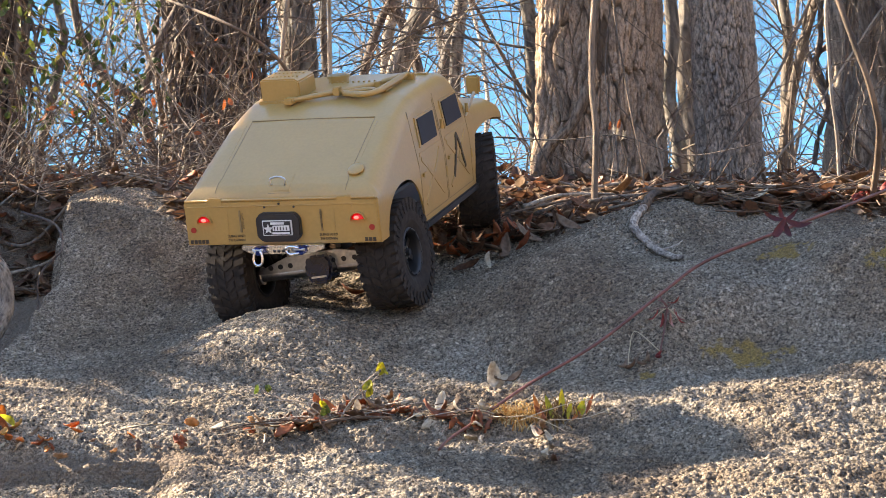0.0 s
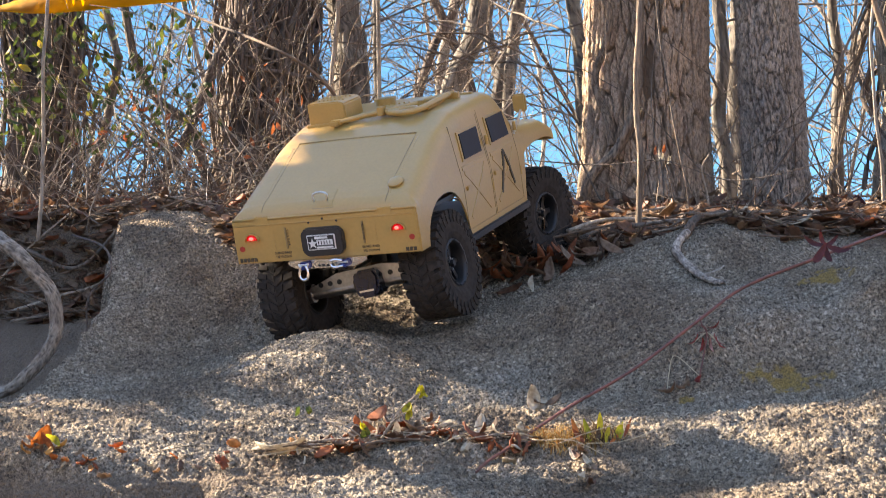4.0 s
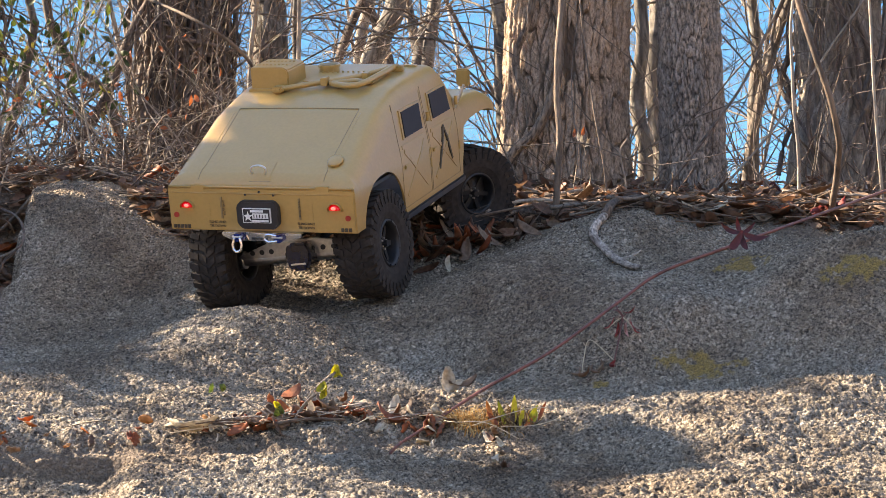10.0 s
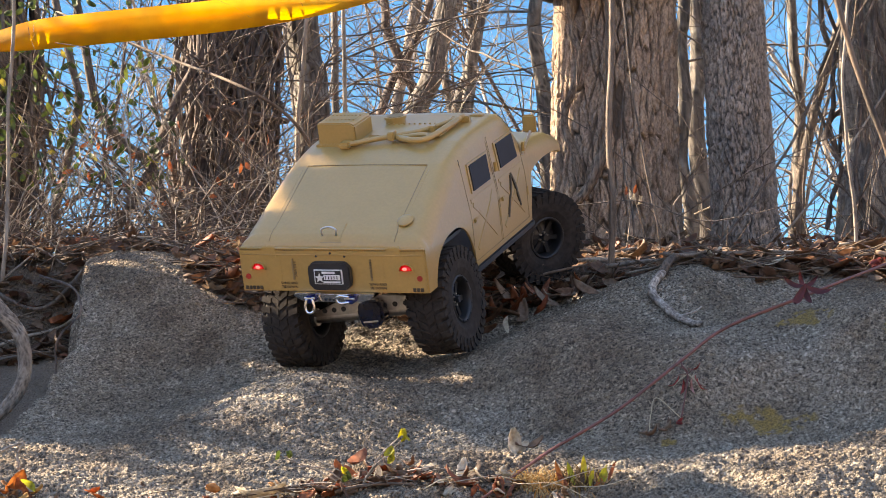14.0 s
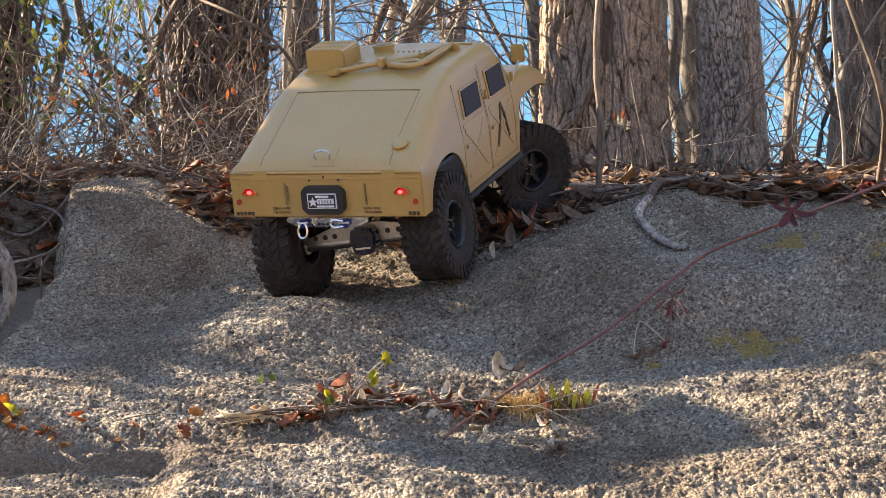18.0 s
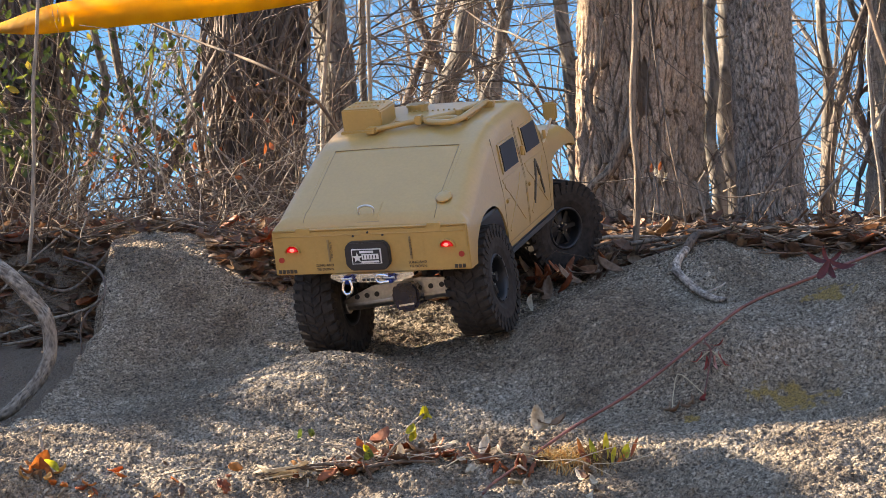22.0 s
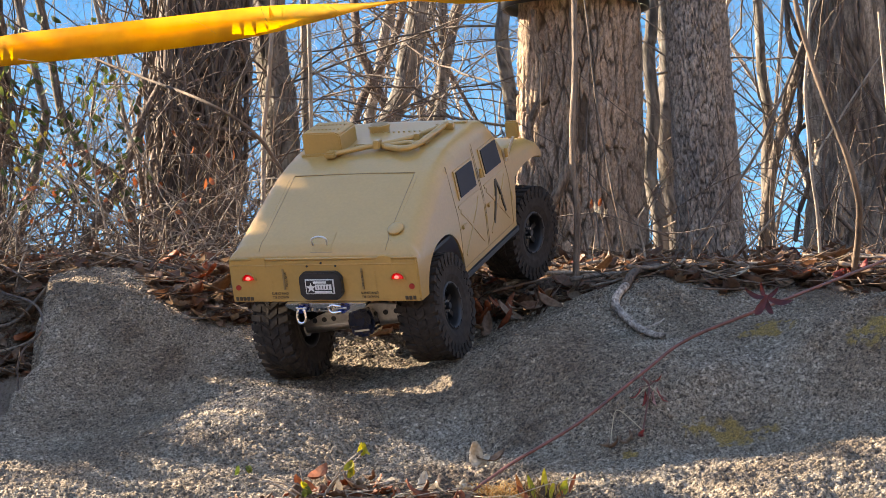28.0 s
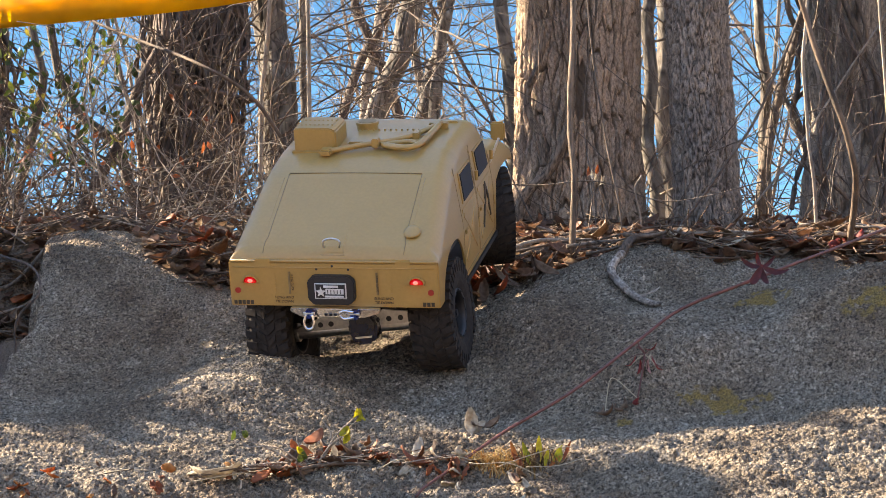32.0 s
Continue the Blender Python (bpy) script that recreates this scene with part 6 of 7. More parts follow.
    # big bent root in the hollow
    p = line([(-0.46, 2.33, 0.705), (-0.410, 2.27, 0.690), (-0.396, 2.235, 0.662), (-0.416, 2.228, 0.638), (-0.423, 2.228, 0.619), (-0.422, 2.225, 0.595), (-0.428, 2.21, 0.560)], 9)
    tagged(put("root", trunk_mesh("root", p, np.linspace(0.0015, 0.0010, len(p)), 12, 0.004, 0.0002, 71, 5.0), M_TWIG_DARK), "thin bare root hanging into the hollow", "root")
    p = line([(-0.66, 2.34, 0.700), (-0.575, 2.30, 0.715), (-0.522, 2.26, 0.692), (-0.488, 2.24, 0.664), (-0.464, 2.235, 0.633), (-0.458, 2.225, 0.593), (-0.467, 2.21, 0.566), (-0.484, 2.19, 0.544), (-0.510, 2.17, 0.525), (-0.60, 2.12, 0.510)], 9)
    tagged(put("root", trunk_mesh("root", p, np.interp(np.linspace(0, 1, len(p)), [0, 0.4, 1], [0.0096, 0.0080, 0.0060]), 36, 0.0035, 0.0010, 71, 4.0), M_BARK_ROOT), "thick weathered root bent over the hollow", "root")
    # leaves that stand out on the bank
    for x, y, L, W, curl, mat, tilt, turn, label in (
        (0.352, 2.320, 0.030, 0.013, 1.2, M_LEAF_WHITE, (0.15, 0.2), -0.7, "rolled pale brown leaf on the bank"),
        (0.470, 2.330, 0.066, 0.022, 0.35, M_LEAF, (0.1, 0.2), -1.25, "large curled brown leaf on the bank"),
        (0.505, 2.300, 0.050, 0.030, 0.2, M_LEAF, (0.2, -0.2), -1.1, "flat pale leaf at the edge of the rock"),
        (0.410, 2.300, 0.055, 0.020, 0.5, M_LEAF_WHITE, (0.1, 0.2), -1.4, "long pale leaf at the edge of the rock"),
        (0.545, 2.560, 0.050, 0.030, 0.4, M_LEAF_RED, (1.35, 0.0), 0.3, "upright crimson leaf among the litter"),
        (0.560, 2.290, 0.050, 0.030, 0.5, M_LEAF_RED, (0.4, 0.2), -1.2, "dark red leaf on the bank"),
        (0.150, 2.380, 0.042, 0.015, 0.8, M_LEAF_RUST, (0.9, 0.4), 0.5, "upright dry leaf beside the front wheel"),
        (0.120, 2.370, 0.040, 0.015, 0.8, M_LEAF_RUST, (1.0, -0.4), -0.4, "upright dry leaf beside the front wheel"),
        (-0.475, 2.590, 0.046, 0.030, 0.3, M_LEAF_RUST, (0.4, 0.2), -1.1, "broad orange-brown leaf above the boulder"),
        (-0.445, 2.600, 0.034, 0.014, 1.2, M_LEAF_ORANGE, (1.4, 0.0), 0.1, "upright rolled orange leaf above the boulder"),
        (-0.520, 2.560, 0.060, 0.036, 0.4, M_LEAF, (0.3, 0.1), -1.3, "broad brown leaf above the boulder"),
    ):
        lone_leaf(rng, "bank_leaf", label, mat, x, y, L, W, curl, tilt, turn, 0.010)
    for k in range(100):
        x = rng.uniform(-0.66, 0.68)
        y = float(edge_line(x)) + abs(rng.gauss(0, 0.09)) + 0.004
        L = rng.uniform(0.022, 0.046)
        mat = rng.choice((M_LEAF, M_LEAF, M_LEAF, M_LEAF, M_LEAF, M_LEAF_RUST, M_LEAF_RUST if x < -0.2 else M_LEAF))
        lone_leaf(rng, "bank_leaf", "curled dry leaf on the edge of the bank", mat, x, y, L, L * rng.uniform(0.3, 0.6), rng.uniform(-0.3, 0.7), (rng.gauss(0.1, 0.3), rng.gauss(0, 0.3)), None, rng.uniform(0.005, 0.012), k % 3 == 0, "leaves on the bank")


def bank_debris():
    """Larger leaves heaped on the bank and fallen branches lying among them."""
    rng = random.Random(91)
    for k in range(80):
        x = rng.uniform(-0.02, 0.20)
        y = float(edge_line(x)) + rng.gauss(-0.015, 0.030)
        L = rng.uniform(0.022, 0.048)
        lone_leaf(rng, "bank_leaf", "long dry leaf in the heap below the bank", rng.choice((M_LEAF, M_LEAF, M_LEAF_DULL, M_LEAF_DULL, M_LEAF_RUST)), x, y, L, L * rng.uniform(0.22, 0.42), rng.uniform(-0.2, 0.6), (rng.gauss(0.35, 0.45), rng.gauss(0, 0.4)), None, rng.uniform(0.006, 0.018), 0, "leaves on the bank")
    for k in range(105):
        x = rng.choice((rng.uniform(0.22, 0.72), rng.uniform(-0.66, -0.20)))
        y = float(edge_line(x)) + abs(rng.gauss(0.03, 0.12))
        L = rng.uniform(0.032, 0.068)
        lone_leaf(rng, "bank_leaf", "large curled oak-brown leaf on the bank", rng.choice((M_LEAF, M_LEAF, M_LEAF_DULL, M_LEAF_DULL if x > 0 else M_LEAF_RUST)), x, y, L, L * rng.uniform(0.28, 0.55), rng.uniform(-0.4, 0.8), (rng.gauss(0.2, 0.35), rng.gauss(0, 0.35)), None, rng.uniform(0.010, 0.024), k % 2, "leaves on the bank")
    for k in range(54):
        x = rng.choice((rng.uniform(0.20, 0.75), rng.uniform(0.20, 0.75), rng.uniform(-0.66, -0.2)))
        y = float(edge_line(x)) + abs(rng.gauss(0.03, 0.10))
        L, a, r = rng.uniform(0.07, 0.24), rng.gauss(0, 0.5), rng.uniform(0.0010, 0.0032)
        pts = []
        for u in (-0.5, -0.15, 0.2, 0.5):
            px, py = x + L * u * math.cos(a) + rng.gauss(0, 0.004), y + L * u * math.sin(a) * 0.8 + rng.gauss(0, 0.006)
            pts.append((px, py, surface(px, py) + 0.010 + rng.uniform(0, 0.016)))
        p = line(pts, 6)
        stem_thing("fallen_branch", "dry bent branch lying among the leaves", "branch", p, np.linspace(r, r * 0.5, len(p)), rng.choice((M_TWIG, M_TWIG_MIX, M_TWIG, M_TWIG_PALE, M_TWIG_MIX)), 7)


def clods():
    """Crumbling lumps of soil round the foot of the great trunk."""
    rng = random.Random(64)
    for x, y, r in ((0.205, 2.47, 0.022), (0.235, 2.50, 0.030), (0.185, 2.52, 0.026), (0.262, 2.46, 0.017), (0.290, 2.53, 0.028), (0.222, 2.44, 0.014), (0.330, 2.50, 0.018), (0.245, 2.55, 0.033), (0.172, 2.46, 0.015), (0.36, 2.54, 0.024)):
        r *= 0.72
        bm = bmesh.new()
        bmesh.ops.create_icosphere(bm, subdivisions=4, radius=1)
        co = np.array([v.co for v in bm.verts])
        k = 1 + 0.42 * fbm(co * 1.6 + x * 90, 4, 7) - 0.12 * np.clip(vnoise(co * 7 + y * 50, 9), 0, 1)
        for v, f in zip(bm.verts, k):
            v.co *= float(f) * r
            v.co.z *= 0.7
        ob = part("soil_clod", bm, M_SOIL, None, m=pose(x, y, surface(x, y) + r * 0.25, 0, 0, rng.uniform(0, 360)), smooth=True)
        tagged(ob, "crumbling brown lump of soil by the trunk", "soil", "soil lumps round the trunk")


def near_stems():
    """Single stems that stand out against the trees."""
    rows = (
        ("vine", "straight climbing vine in front of the tree", [(0.240, 2.43, 0.70), (0.243, 2.43, 0.80), (0.238, 2.435, 0.90), (0.243, 2.44, 1.0), (0.250, 2.47, 1.3)], 0.0044, 0.0036, M_BARK_VINE_PALE),
        ("crooked_stem", "crooked woody stem on the bank", [(0.562, 2.30, 0.70), (0.556, 2.25, 0.765), (0.551, 2.22, 0.80), (0.535, 2.205, 0.845), (0.520, 2.205, 0.89), (0.498, 2.22, 0.965), (0.480, 2.23, 1.05), (0.47, 2.3, 1.3)], 0.0042, 0.0028, M_TWIG_MIX),
        ("pale_stem", "thin pale curving stem", [(0.541, 2.40, 0.69), (0.545, 2.40, 0.75), (0.536, 2.40, 0.85), (0.530, 2.40, 0.95), (0.545, 2.42, 1.10)], 0.0026, 0.0018, M_TWIG_PALE),
        ("pale_stem", "thin pale curving stem", [(0.660, 2.42, 0.70), (0.650, 2.42, 0.80), (0.640, 2.42, 0.90), (0.630, 2.42, 1.05)], 0.0024, 0.0016, M_TWIG_PALE),
        ("pale_stem", "straight pale sapling behind the truck", [(-0.110, 2.98, 0.70), (-0.112, 2.98, 0.94), (-0.114, 2.98, 1.05), (-0.12, 3.0, 1.6)], 0.0040, 0.0030, M_TWIG_PALE),
        ("pale_stem", "straight pale sapling behind the truck", [(-0.185, 2.90, 0.70), (-0.180, 2.90, 0.94), (-0.168, 2.90, 1.10), (-0.15, 2.9, 1.6)], 0.0042, 0.0030, M_TWIG_PALE),
        ("pale_stem", "pale sapling at the edge of the brush", [(-0.562, 2.60, 0.70), (-0.556, 2.60, 0.80), (-0.554, 2.60, 0.92), (-0.548, 2.60, 1.05), (-0.55, 2.6, 1.4)], 0.0030, 0.0024, M_TWIG_PALE),
        ("arching_branch", "brown branch arching over the brush", [(-0.56, 3.00, 1.12), (-0.43, 2.86, 1.055), (-0.345, 2.74, 1.012), (-0.246, 2.58, 0.962), (-0.184, 2.58, 0.925), (-0.150, 2.60, 0.885), (-0.120, 2.62, 0.820), (-0.10, 2.64, 0.70)], 0.0014, 0.0030, M_TWIG_MIX),
        ("slanting_stem", "thin stem slanting across the dark tree", [(0.365, 2.55, 0.70), (0.440, 2.55, 0.80), (0.500, 2.55, 0.89), (0.560, 2.55, 1.03), (0.62, 2.55, 1.2)], 0.0022, 0.0016, M_TWIG),
        ("slanting_stem", "thin stem slanting across the tree", [(0.460, 2.60, 0.72), (0.530, 2.60, 0.80), (0.600, 2.60, 0.90), (0.70, 2.60, 1.05)], 0.0018, 0.0013, M_TWIG_PALE),
        ("thin_stem", "thin stem rising before the great trunk", [(0.320, 2.56, 0.70), (0.318, 2.56, 0.76), (0.300, 2.56, 0.85), (0.285, 2.56, 0.95), (0.27, 2.57, 1.1)], 0.0016, 0.0010, M_TWIG),
        ("thin_stem", "thin stem rising before the great trunk", [(0.338, 2.55, 0.70), (0.345, 2.55, 0.745), (0.336, 2.55, 0.79), (0.345, 2.55, 0.81)], 0.0018, 0.0012, M_TWIG_PALE),
        ("thin_stem", "dark wire-like stem across the trunk", [(0.12, 2.5, 0.80), (0.20, 2.5, 0.795), (0.28, 2.5, 0.80), (0.36, 2.5, 0.775), (0.42, 2.5, 0.78), (0.5, 2.52, 0.80)], 0.0009, 0.0008, M_TWIG),
    )
    for name, label, pts, r0, r1, mat in rows:
        p = line(pts, 8)
        p = p + np.stack([vnoise(p * 20, 3), vnoise(p * 20, 4), 0 * p[:, 0]], 1) * 0.0015
        stem_thing(name, label, "stem", p, np.linspace(r0, r1, len(p)), mat, 9)
    rng = random.Random(15)
    sp = tagged(new("seedling"), "small seedling with wilted pale and red leaves", "plant")
    put("stem", Soup().add(*tube(line([(0.305, 2.57, 0.70), (0.300, 2.57, 0.76), (0.286, 2.57, 0.815)], 5), 0.0012, 5)).mesh("stem"), M_TWIG, sp)
    for k in range(6):
        v, f = leaf_shape(rng, 0.014, 0.005, 0.9)
        put("leaf", Soup().add(v, f).mesh("leaf"), M_LEAF_WHITE if k % 3 else M_LEAF_RUST, sp, "", Matrix.Translation((0.286 + rng.uniform(-0.012, 0.012), 2.565, 0.808 + rng.uniform(-0.014, 0.010))) @ Euler((1.2, rng.uniform(-0.6, 0.6), rng.uniform(-0.8, 0.8))).to_matrix().to_4x4())
    # leaves still held in the brush
    for name, label, mat, n, xr, zr, yy, L in (("leafy_vine", "green leafy vine hanging in the brush", M_LEAF_DEEP, 420, (-0.76, -0.40), (0.84, 1.14), 3.05, 0.019),
                                               ("brush_leaves", "rust-brown leaves still held in the brush", M_LEAF_RUST, 44, (-0.56, -0.22), (0.74, 0.95), 2.8, 0.014)):
        s = Soup()
        for k in range(n):
            v, f = leaf_shape(rng, L * rng.uniform(0.6, 1.2), L * 0.5, 0.4)
            m = np.array(Euler((rng.uniform(0.4, 1.8), rng.gauss(0, 0.6), rng.uniform(0, 6.28))).to_matrix())
            s.add(v @ m.T + (rng.uniform(*xr), yy + rng.gauss(0, 0.12), rng.uniform(*zr)), f)
        tagged(put(name, s.mesh(name), mat), label, "leaves", kind="stuff")


def shade_shrub(seed, x, y, spread, top, count, label, low=0.05):
    """An unseen shrub that blocks sun: stems and a loose crown of small leaves with gaps."""
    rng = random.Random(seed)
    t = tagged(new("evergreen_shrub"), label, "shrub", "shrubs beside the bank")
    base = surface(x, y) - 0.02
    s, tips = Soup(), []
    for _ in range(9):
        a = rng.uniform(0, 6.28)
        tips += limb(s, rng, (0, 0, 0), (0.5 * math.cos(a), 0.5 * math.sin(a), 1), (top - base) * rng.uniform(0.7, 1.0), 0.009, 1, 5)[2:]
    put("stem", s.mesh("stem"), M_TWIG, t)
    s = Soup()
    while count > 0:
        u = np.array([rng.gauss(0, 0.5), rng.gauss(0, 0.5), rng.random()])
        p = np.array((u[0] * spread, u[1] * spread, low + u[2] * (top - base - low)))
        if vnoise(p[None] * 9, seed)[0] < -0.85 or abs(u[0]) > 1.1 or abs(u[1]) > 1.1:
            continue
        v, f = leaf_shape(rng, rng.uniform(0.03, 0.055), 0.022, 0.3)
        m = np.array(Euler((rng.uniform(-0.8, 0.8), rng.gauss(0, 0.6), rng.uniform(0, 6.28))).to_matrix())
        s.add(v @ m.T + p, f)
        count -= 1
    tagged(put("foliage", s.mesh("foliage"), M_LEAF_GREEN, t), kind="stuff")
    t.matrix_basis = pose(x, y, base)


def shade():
    """Unseen evergreens added beside the bank, up the light, to cast shade on rock and truck."""
    shade_shrub(4, -1.397, 2.414, 0.070, 1.245, 900, "unseen low evergreen added to shade the left boulder", 0.050)
    shade_shrub(5, -1.366, 2.493, 0.070, 1.250, 900, "unseen low evergreen added to shade the left boulder", 0.050)
    shade_shrub(6, -1.328, 2.586, 0.070, 1.250, 900, "unseen low evergreen added to shade the left boulder", 0.050)
    shade_shrub(9, -1.294, 2.669, 0.060, 1.260, 900, "unseen low evergreen added to shade the left slope", 0.050)
    shade_shrub(10, -1.264, 2.743, 0.060, 1.320, 900, "unseen low evergreen added to shade the left slope", 0.050)
    shade_shrub(12, -1.777, 2.543, 0.048, 1.769, 300, "unseen sapling with a small crown added to shade patches of the front rock", 1.151)
    shade_shrub(19, -1.821, 2.434, 0.045, 1.696, 380, "unseen sapling with a small crown added to shade patches of the front rock", 1.069)
    shade_shrub(20, -1.798, 2.490, 0.026, 1.716, 110, "unseen sapling with a small crown added to shade patches of the front rock", 1.128)
    shade_shrub(21, -2.090, 2.834, 0.034, 2.007, 330, "unseen tall bare-stemmed evergreen added to shade truck, trunk and right rock", 1.202)
    shade_shrub(16, -1.882, 2.815, 0.034, 1.852, 420, "unseen bare-stemmed sapling added to shade the rock at the truck's tail", 1.027)
    shade_shrub(18, -1.823, 3.497, 0.055, 2.412, 1100, "unseen tall bare-stemmed evergreen added to shade truck, trunk and right rock", 1.266)
    shade_shrub(7, -2.072, 2.881, 0.050, 2.077, 520, "unseen tall bare-stemmed evergreen added to shade truck, trunk and right rock", 1.248)
    shade_shrub(15, -2.048, 2.938, 0.044, 2.192, 620, "unseen tall bare-stemmed evergreen added to shade truck, trunk and right rock", 1.267)
    shade_shrub(17, -2.015, 3.020, 0.060, 2.142, 520, "unseen tall bare-stemmed evergreen added to shade truck, trunk and right rock", 1.327)
    shade_shrub(8, -2.027, 2.992, 0.044, 2.292, 420, "unseen tall bare-stemmed evergreen added to shade truck, trunk and right rock", 1.352)
    shade_shrub(11, -2.000, 3.057, 0.056, 2.302, 1050, "unseen tall bare-stemmed evergreen added to shade truck, trunk and right rock", 1.277)
    shade_shrub(13, -1.969, 3.136, 0.060, 2.292, 950, "unseen tall bare-stemmed evergreen added to shade truck, trunk and right rock", 1.312)
    shade_shrub(14, -1.935, 3.219, 0.060, 2.212, 600, "unseen tall bare-stemmed evergreen added to shade truck, trunk and right rock", 1.333)


near_trees()
woods()
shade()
thicket("bramble_thicket", "tangled bare brambles on the bank", 5, 150, (-0.66, -0.04), (2.62, 3.10), (0.10, 0.36), (0.0006, 0.0016), M_TWIG_MIX, 0.9)
thicket("bramble_thicket", "tangled pale dry brambles on the bank", 25, 120, (-0.66, -0.08), (2.62, 3.05), (0.10, 0.34), (0.0005, 0.0013), M_TWIG_PALE, 1.0)
thicket("vine_tangle", "bare vines hanging round the trunks", 15, 46, (-0.46, -0.16), (3.2, 3.5), (0.4, 0.9), (0.0010, 0.0028), M_TWIG_MIX, 0.7, 3)
thicket("vine_tangle", "dark bare vines hanging round the trunks", 16, 44, (-0.76, -0.30), (3.2, 3.6), (0.4, 0.9), (0.0010, 0.0028), M_TWIG_DARK, 0.8, 3)
thicket("pale_stems", "pale dry stems standing in the brush", 6, 40, (-0.66, 0.0), (2.60, 2.95), (0.2, 0.5), (0.0008, 0.0016), M_TWIG_PALE, 0.55)
thicket("thin_stems", "thin bare stems rising between the trees", 7, 70, (0.10, 1.0), (2.50, 3.2), (0.2, 0.7), (0.0006, 0.0014), M_TWIG, 0.5)
thicket("thin_stems", "thin reddish and grey stems between the trees", 27, 60, (0.45, 1.0), (2.9, 3.7), (0.2, 0.7), (0.0007, 0.0016), M_TWIG_DARK, 0.6)
thicket("far_twigs", "fine bare twigs filling the wood behind", 12, 150, (-1.6, 1.8), (4.2, 8.5), (0.5, 1.8), (0.0014, 0.0034), M_TWIG_DARK, 0.8, 3)
thicket("far_twigs", "fine sunlit twigs filling the wood behind", 13, 150, (-1.6, 1.8), (4.2, 8.5), (0.5, 1.8), (0.0014, 0.0034), M_TWIG, 0.8, 3)
litter()
strap()
rock_things()
bank_debris()
clods()
near_stems()


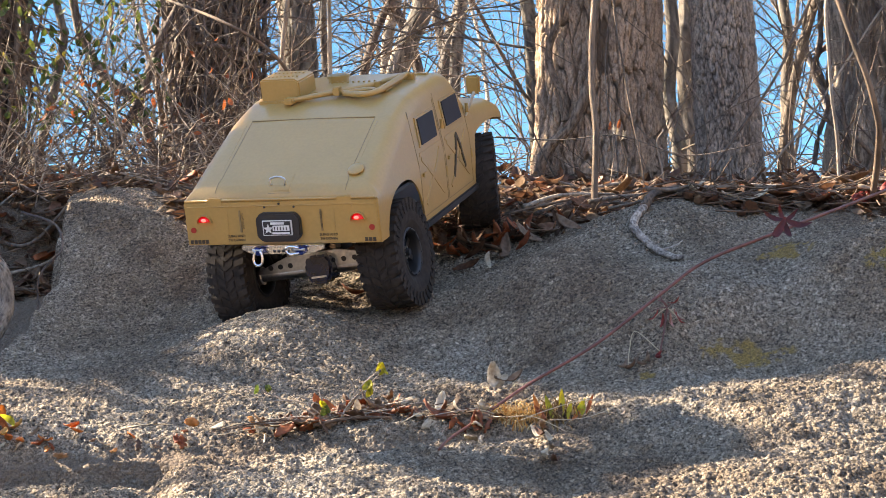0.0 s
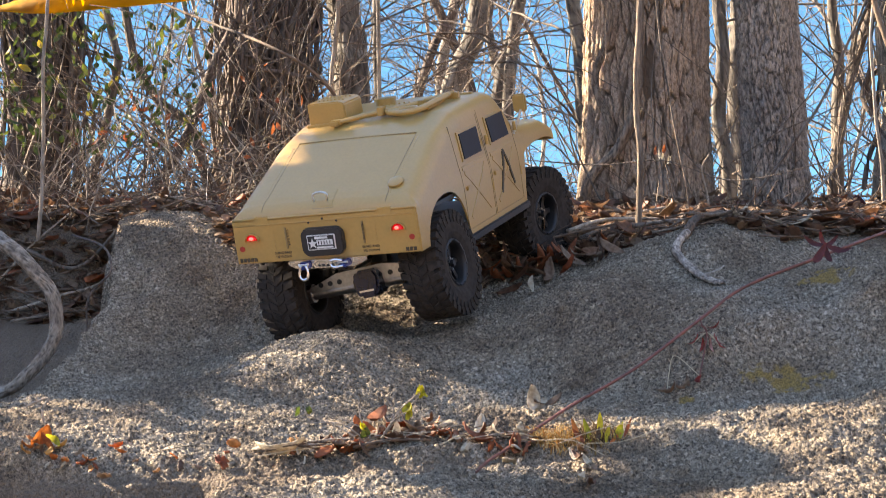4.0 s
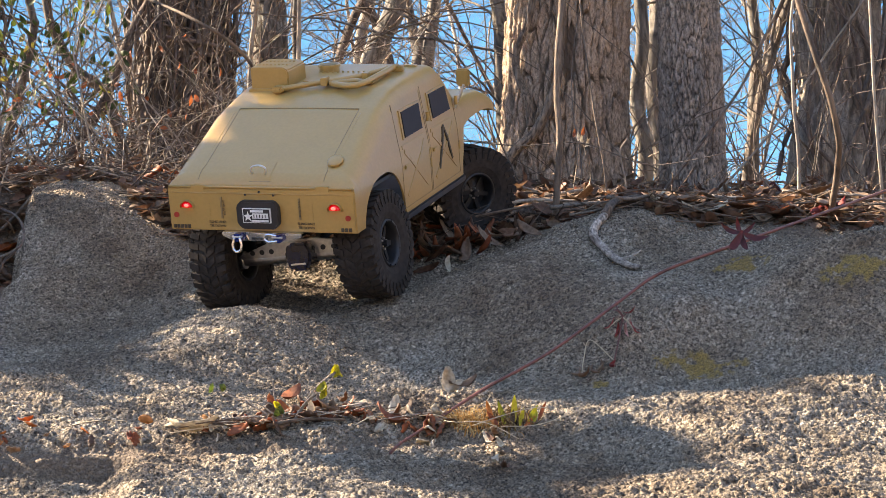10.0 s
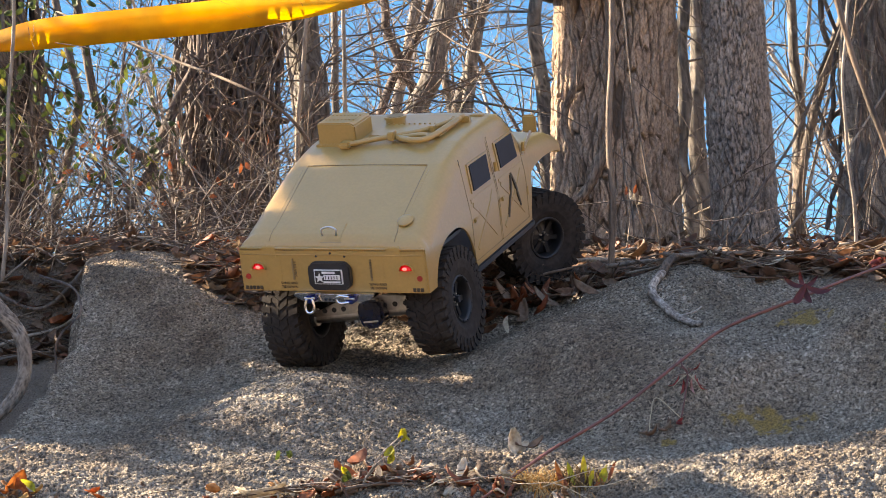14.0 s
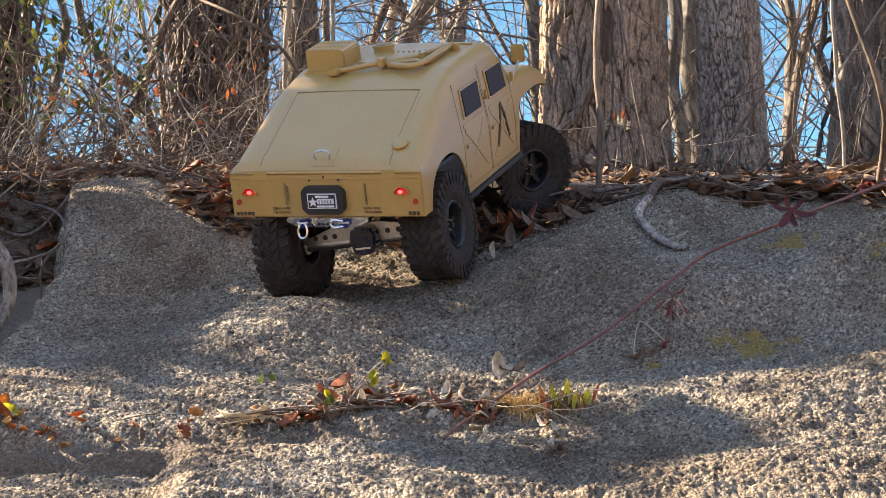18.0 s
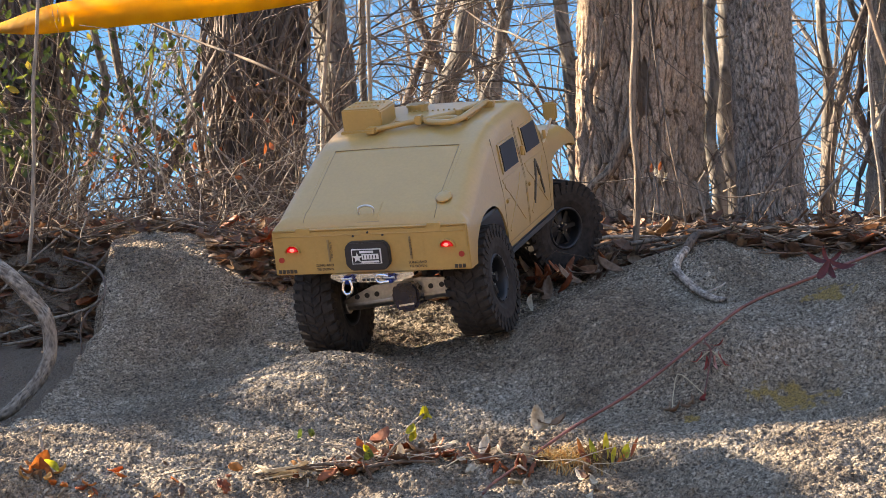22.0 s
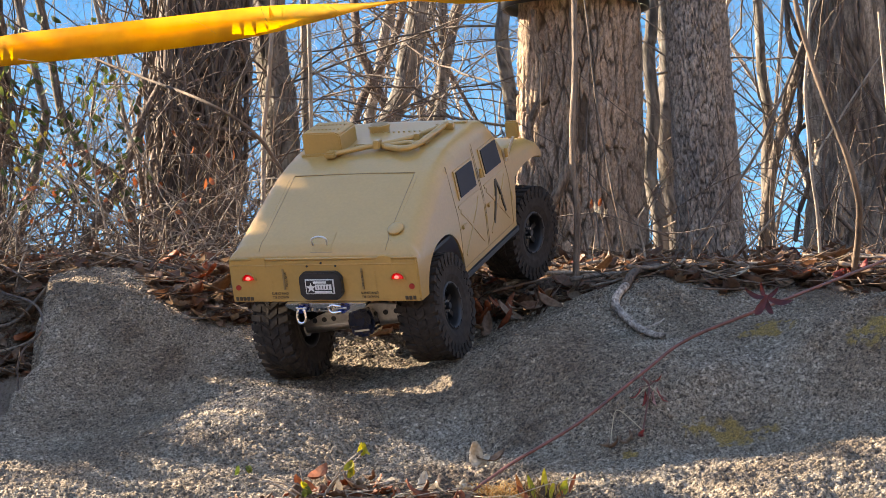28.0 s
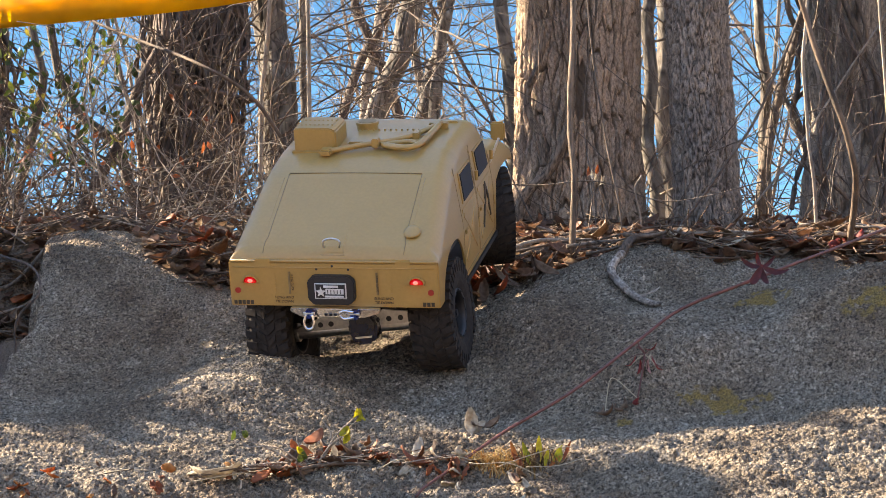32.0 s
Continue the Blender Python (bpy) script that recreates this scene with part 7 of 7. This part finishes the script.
# ---- what moves ----
TRUCK_ROWS = [
    (0, -0.1283, 2.0671, 0.6674, 14.07, -0.69, -19.79),
    (0.5, -0.1268, 2.0496, 0.6659, 14.86, -0.49, -19.09),
    (1, -0.1248, 2.0507, 0.6681, 14.45, -0.29, -18.81),
    (1.5, -0.1262, 2.0603, 0.6695, 14.57, -1.04, -19.40),
    (2, -0.1254, 2.0739, 0.6773, 13.71, -2.66, -20.78),
    (2.5, -0.1269, 2.0755, 0.6771, 13.84, -2.81, -21.53),
    (3, -0.1274, 2.0678, 0.6766, 13.86, -3.00, -21.78),
    (3.5, -0.1272, 2.0688, 0.6774, 13.89, -3.13, -21.98),
    (4, -0.1284, 2.0882, 0.6774, 12.95, -3.65, -22.34),
    (4.5, -0.1284, 2.0697, 0.6733, 14.05, -3.26, -21.54),
    (6.5, -0.1192, 2.0961, 0.6779, 14.90, 0.25, -22.64),
    (7, -0.1176, 2.0967, 0.6782, 15.02, 0.16, -22.83),
    (7.5, -0.1190, 2.1024, 0.6782, 14.85, -0.43, -22.89),
    (8, -0.1183, 2.1008, 0.6783, 14.93, -0.07, -22.83),
    (8.5, -0.1162, 2.1053, 0.6800, 15.14, 0.13, -22.73),
    (9, -0.1134, 2.0956, 0.6794, 14.81, -0.25, -22.28),
    (9.5, -0.1131, 2.1029, 0.6813, 15.17, -0.18, -22.84),
    (10, -0.1101, 2.1010, 0.6802, 14.99, 0.20, -22.40),
    (10.5, -0.1087, 2.1107, 0.6801, 14.90, 0.21, -22.18),
    (11, -0.1059, 2.1104, 0.6807, 14.86, 0.35, -21.71),
    (11.5, -0.1058, 2.1129, 0.6816, 15.37, 0.36, -22.21),
    (12, -0.1046, 2.1083, 0.6816, 14.29, -0.67, -21.67),
    (12.5, -0.1034, 2.1004, 0.6806, 14.25, -1.43, -21.31),
    (13, -0.1028, 2.0971, 0.6818, 14.97, -0.12, -21.56),
    (13.5, -0.0990, 2.1094, 0.6821, 16.58, 0.78, -22.41),
    (14, -0.0961, 2.1133, 0.6852, 17.72, 1.07, -23.28),
    (14.5, -0.0953, 2.1160, 0.6834, 17.86, 0.60, -23.13),
    (16.5, -0.0885, 2.0894, 0.6830, 15.57, 0.61, -20.82),
    (17, -0.0922, 2.0884, 0.6823, 15.68, 0.15, -21.22),
    (17.5, -0.0882, 2.0909, 0.6839, 15.03, 0.30, -20.55),
    (18, -0.0861, 2.0941, 0.6847, 16.03, 0.24, -21.30),
    (18.5, -0.0853, 2.0941, 0.6856, 15.64, 0.16, -20.93),
    (19, -0.0836, 2.0932, 0.6843, 15.88, -0.40, -20.74),
    (19.5, -0.0812, 2.0865, 0.6851, 15.94, 0.16, -20.50),
    (20, -0.0788, 2.0797, 0.6854, 16.20, 0.48, -20.21),
    (20.5, -0.0772, 2.0765, 0.6852, 15.92, 0.05, -20.06),
    (21, -0.0779, 2.0759, 0.6853, 15.72, -0.06, -19.87),
    (21.5, -0.0759, 2.0767, 0.6850, 15.67, -0.09, -19.67),
    (22, -0.0785, 2.0763, 0.6835, 14.64, -1.27, -19.02),
    (22.5, -0.0788, 2.0760, 0.6834, 14.05, -1.88, -18.74),
    (23, -0.0802, 2.0763, 0.6819, 13.68, -2.98, -18.23),
    (23.5, -0.0811, 2.0750, 0.6842, 12.96, -3.11, -18.42),
    (24, -0.0803, 2.0843, 0.6860, 13.97, -2.23, -19.72),
    (24.5, -0.0756, 2.0919, 0.6878, 15.54, -1.01, -20.50),
    (26.5, -0.0712, 2.1050, 0.6880, 17.25, 0.98, -20.57),
    (27, -0.0697, 2.1077, 0.6912, 17.75, 2.12, -20.85),
    (27.5, -0.0679, 2.1117, 0.6927, 18.43, 2.02, -20.88),
    (28, -0.0640, 2.1170, 0.6904, 18.24, 0.28, -22.23),
    (28.5, -0.0614, 2.0983, 0.6925, 18.81, 1.80, -21.47),
    (29, -0.0591, 2.0871, 0.6913, 16.46, 3.09, -24.74),
    (29.5, -0.0570, 2.0737, 0.6947, 15.00, 3.37, -26.09),
    (30, -0.0531, 2.0609, 0.6898, 14.99, 2.53, -24.75),
    (30.5, -0.0558, 2.0494, 0.6814, 14.48, 3.53, -24.12),
    (31, -0.0545, 2.0333, 0.6741, 16.03, 1.07, -19.86),
    (31.5, -0.0534, 2.0191, 0.6657, 18.21, 1.61, -14.73),
    (32, -0.0487, 2.0088, 0.6493, 17.30, 0.81, -13.31),
]
# seconds, steering angle, height of the front right hub under the shell, degrees a second of wheel spin from here on
DRIVE = (
    (0, 16, -0.026, 170), (1, 13, -0.024, 150), (1.5, 8, -0.030, 90), (2, -14, -0.040, 20), (4, -12, -0.044, 70), (6.5, -31, -0.046, 15),
    (9, -34, -0.052, 40), (12, -32, -0.053, 110), (14.5, -33, -0.054, 60), (17, -34, -0.053, 15), (21.5, -34, -0.052, 150), (24.5, -33, -0.050, 120),
    (26.5, -14, -0.044, 140), (28, -11, -0.042, 160), (29, -11, -0.040, 120), (30, -3, -0.030, -60), (31, 6, -0.022, -120), (32, 18, -0.016, 0),
)


def drive(t):
    ts = [d[0] for d in DRIVE]
    spin = sum(d[3] * max(0.0, min(t, e) - d[0]) for d, e in zip(DRIVE, ts[1:] + [33.0]))
    return float(np.interp(t, ts, [d[1] for d in DRIVE])), float(np.interp(t, ts, [d[2] for d in DRIVE])), spin


def kicked_leaf(name, label, mat, length, width, seed):
    v, f = leaf_shape(random.Random(seed), length, width, 0.5)
    ob = put(name, Soup().add(v, f).mesh(name), mat)
    md = ob.modifiers.new("thick", "SOLIDIFY")
    md.thickness = 0.0006
    return tagged(ob, label, "leaf", "leaves flung up by the wheels")


PALE_KICKED = kicked_leaf("flung_leaf", "broad pale dry leaf flung back by the wheel", M_LEAF_WHITE, 0.050, 0.026, 5)
RUST_KICKED = kicked_leaf("flung_leaf", "rust-red leaf flung back by the wheel", M_LEAF_RUST, 0.030, 0.015, 6)


def motions():
    walk(truck, [(t, pose(*p)) for t, *p in TRUCK_ROWS])
    rear_axle.matrix_basis = pose(0.004, REAR_AXLE - 0.012, -0.0475, 0, -6.5, 0)
    ticks = np.arange(0, 32.01, 0.4)
    drop = [drive(t)[1] for t in ticks]
    walk(front_axle, [(t, pose(0, FRONT_AXLE, -0.046 + (d + 0.046) * 0.4, 0, -math.degrees((d + 0.046) * 0.6 / 0.1))) for t, d in zip(ticks, drop)])
    for key, w in wheels.items():
        side = 1 if key[1] == "r" else -1
        rows = []
        for t in ticks:
            steer, z, spin = drive(t)
            if key[0] == "r":
                m = pose(side * 0.0895 + 0.0075, REAR_AXLE - 0.006, -0.0335 if side > 0 else -0.0560, 0, -6.5) @ pose(0, 0, 0, -spin)
            else:
                m = pose(side * 0.094, FRONT_AXLE + 0.002, z if side > 0 else -0.092 - z, 0, 0, steer) @ pose(0, 0, 0, -spin)
            rows.append((float(t), m))
        walk(w, rows)
    rest, end = pose(-0.035, 2.24, surface(-0.035, 2.24) + 0.010, 10, 5, 20), pose(-0.152, 1.779, surface(-0.152, 1.779) + 0.004, 8, -10, 250)
    walk(PALE_KICKED, [(0, rest), (1.45, rest), (1.6, pose(-0.040, 2.10, 0.618, 40, 20, 60)), (1.7, pose(-0.060, 2.04, 0.610, 60, 40, 110)), (1.8, pose(-0.082, 1.985, 0.590, 45, 10, 160)),
                       (1.9, pose(-0.108, 1.92, 0.568, 75, 20, 200)), (2.0, pose(-0.132, 1.865, 0.533, 80, 85, 230)), (2.15, pose(-0.146, 1.80, 0.512, 50, 40, 245)), (2.3, end), (32, end)])
    rest, end = pose(-0.060, 2.225, surface(-0.060, 2.225) + 0.008, 15, 5, 80), pose(-0.066, 1.872, surface(-0.066, 1.872) + 0.006, 22, 10, 330)
    walk(RUST_KICKED, [(0, rest), (1.6, rest), (1.75, pose(-0.055, 2.10, 0.640, 50, 30, 120)), (1.9, pose(-0.068, 1.95, 0.575, 75, 60, 190)), (2.0, pose(-0.071, 1.905, 0.546, 65, 30, 240)),
                       (2.2, pose(-0.070, 1.885, surface(-0.070, 1.885) + 0.022, 70, 0, 300)), (2.4, end), (32, end)])


motions()
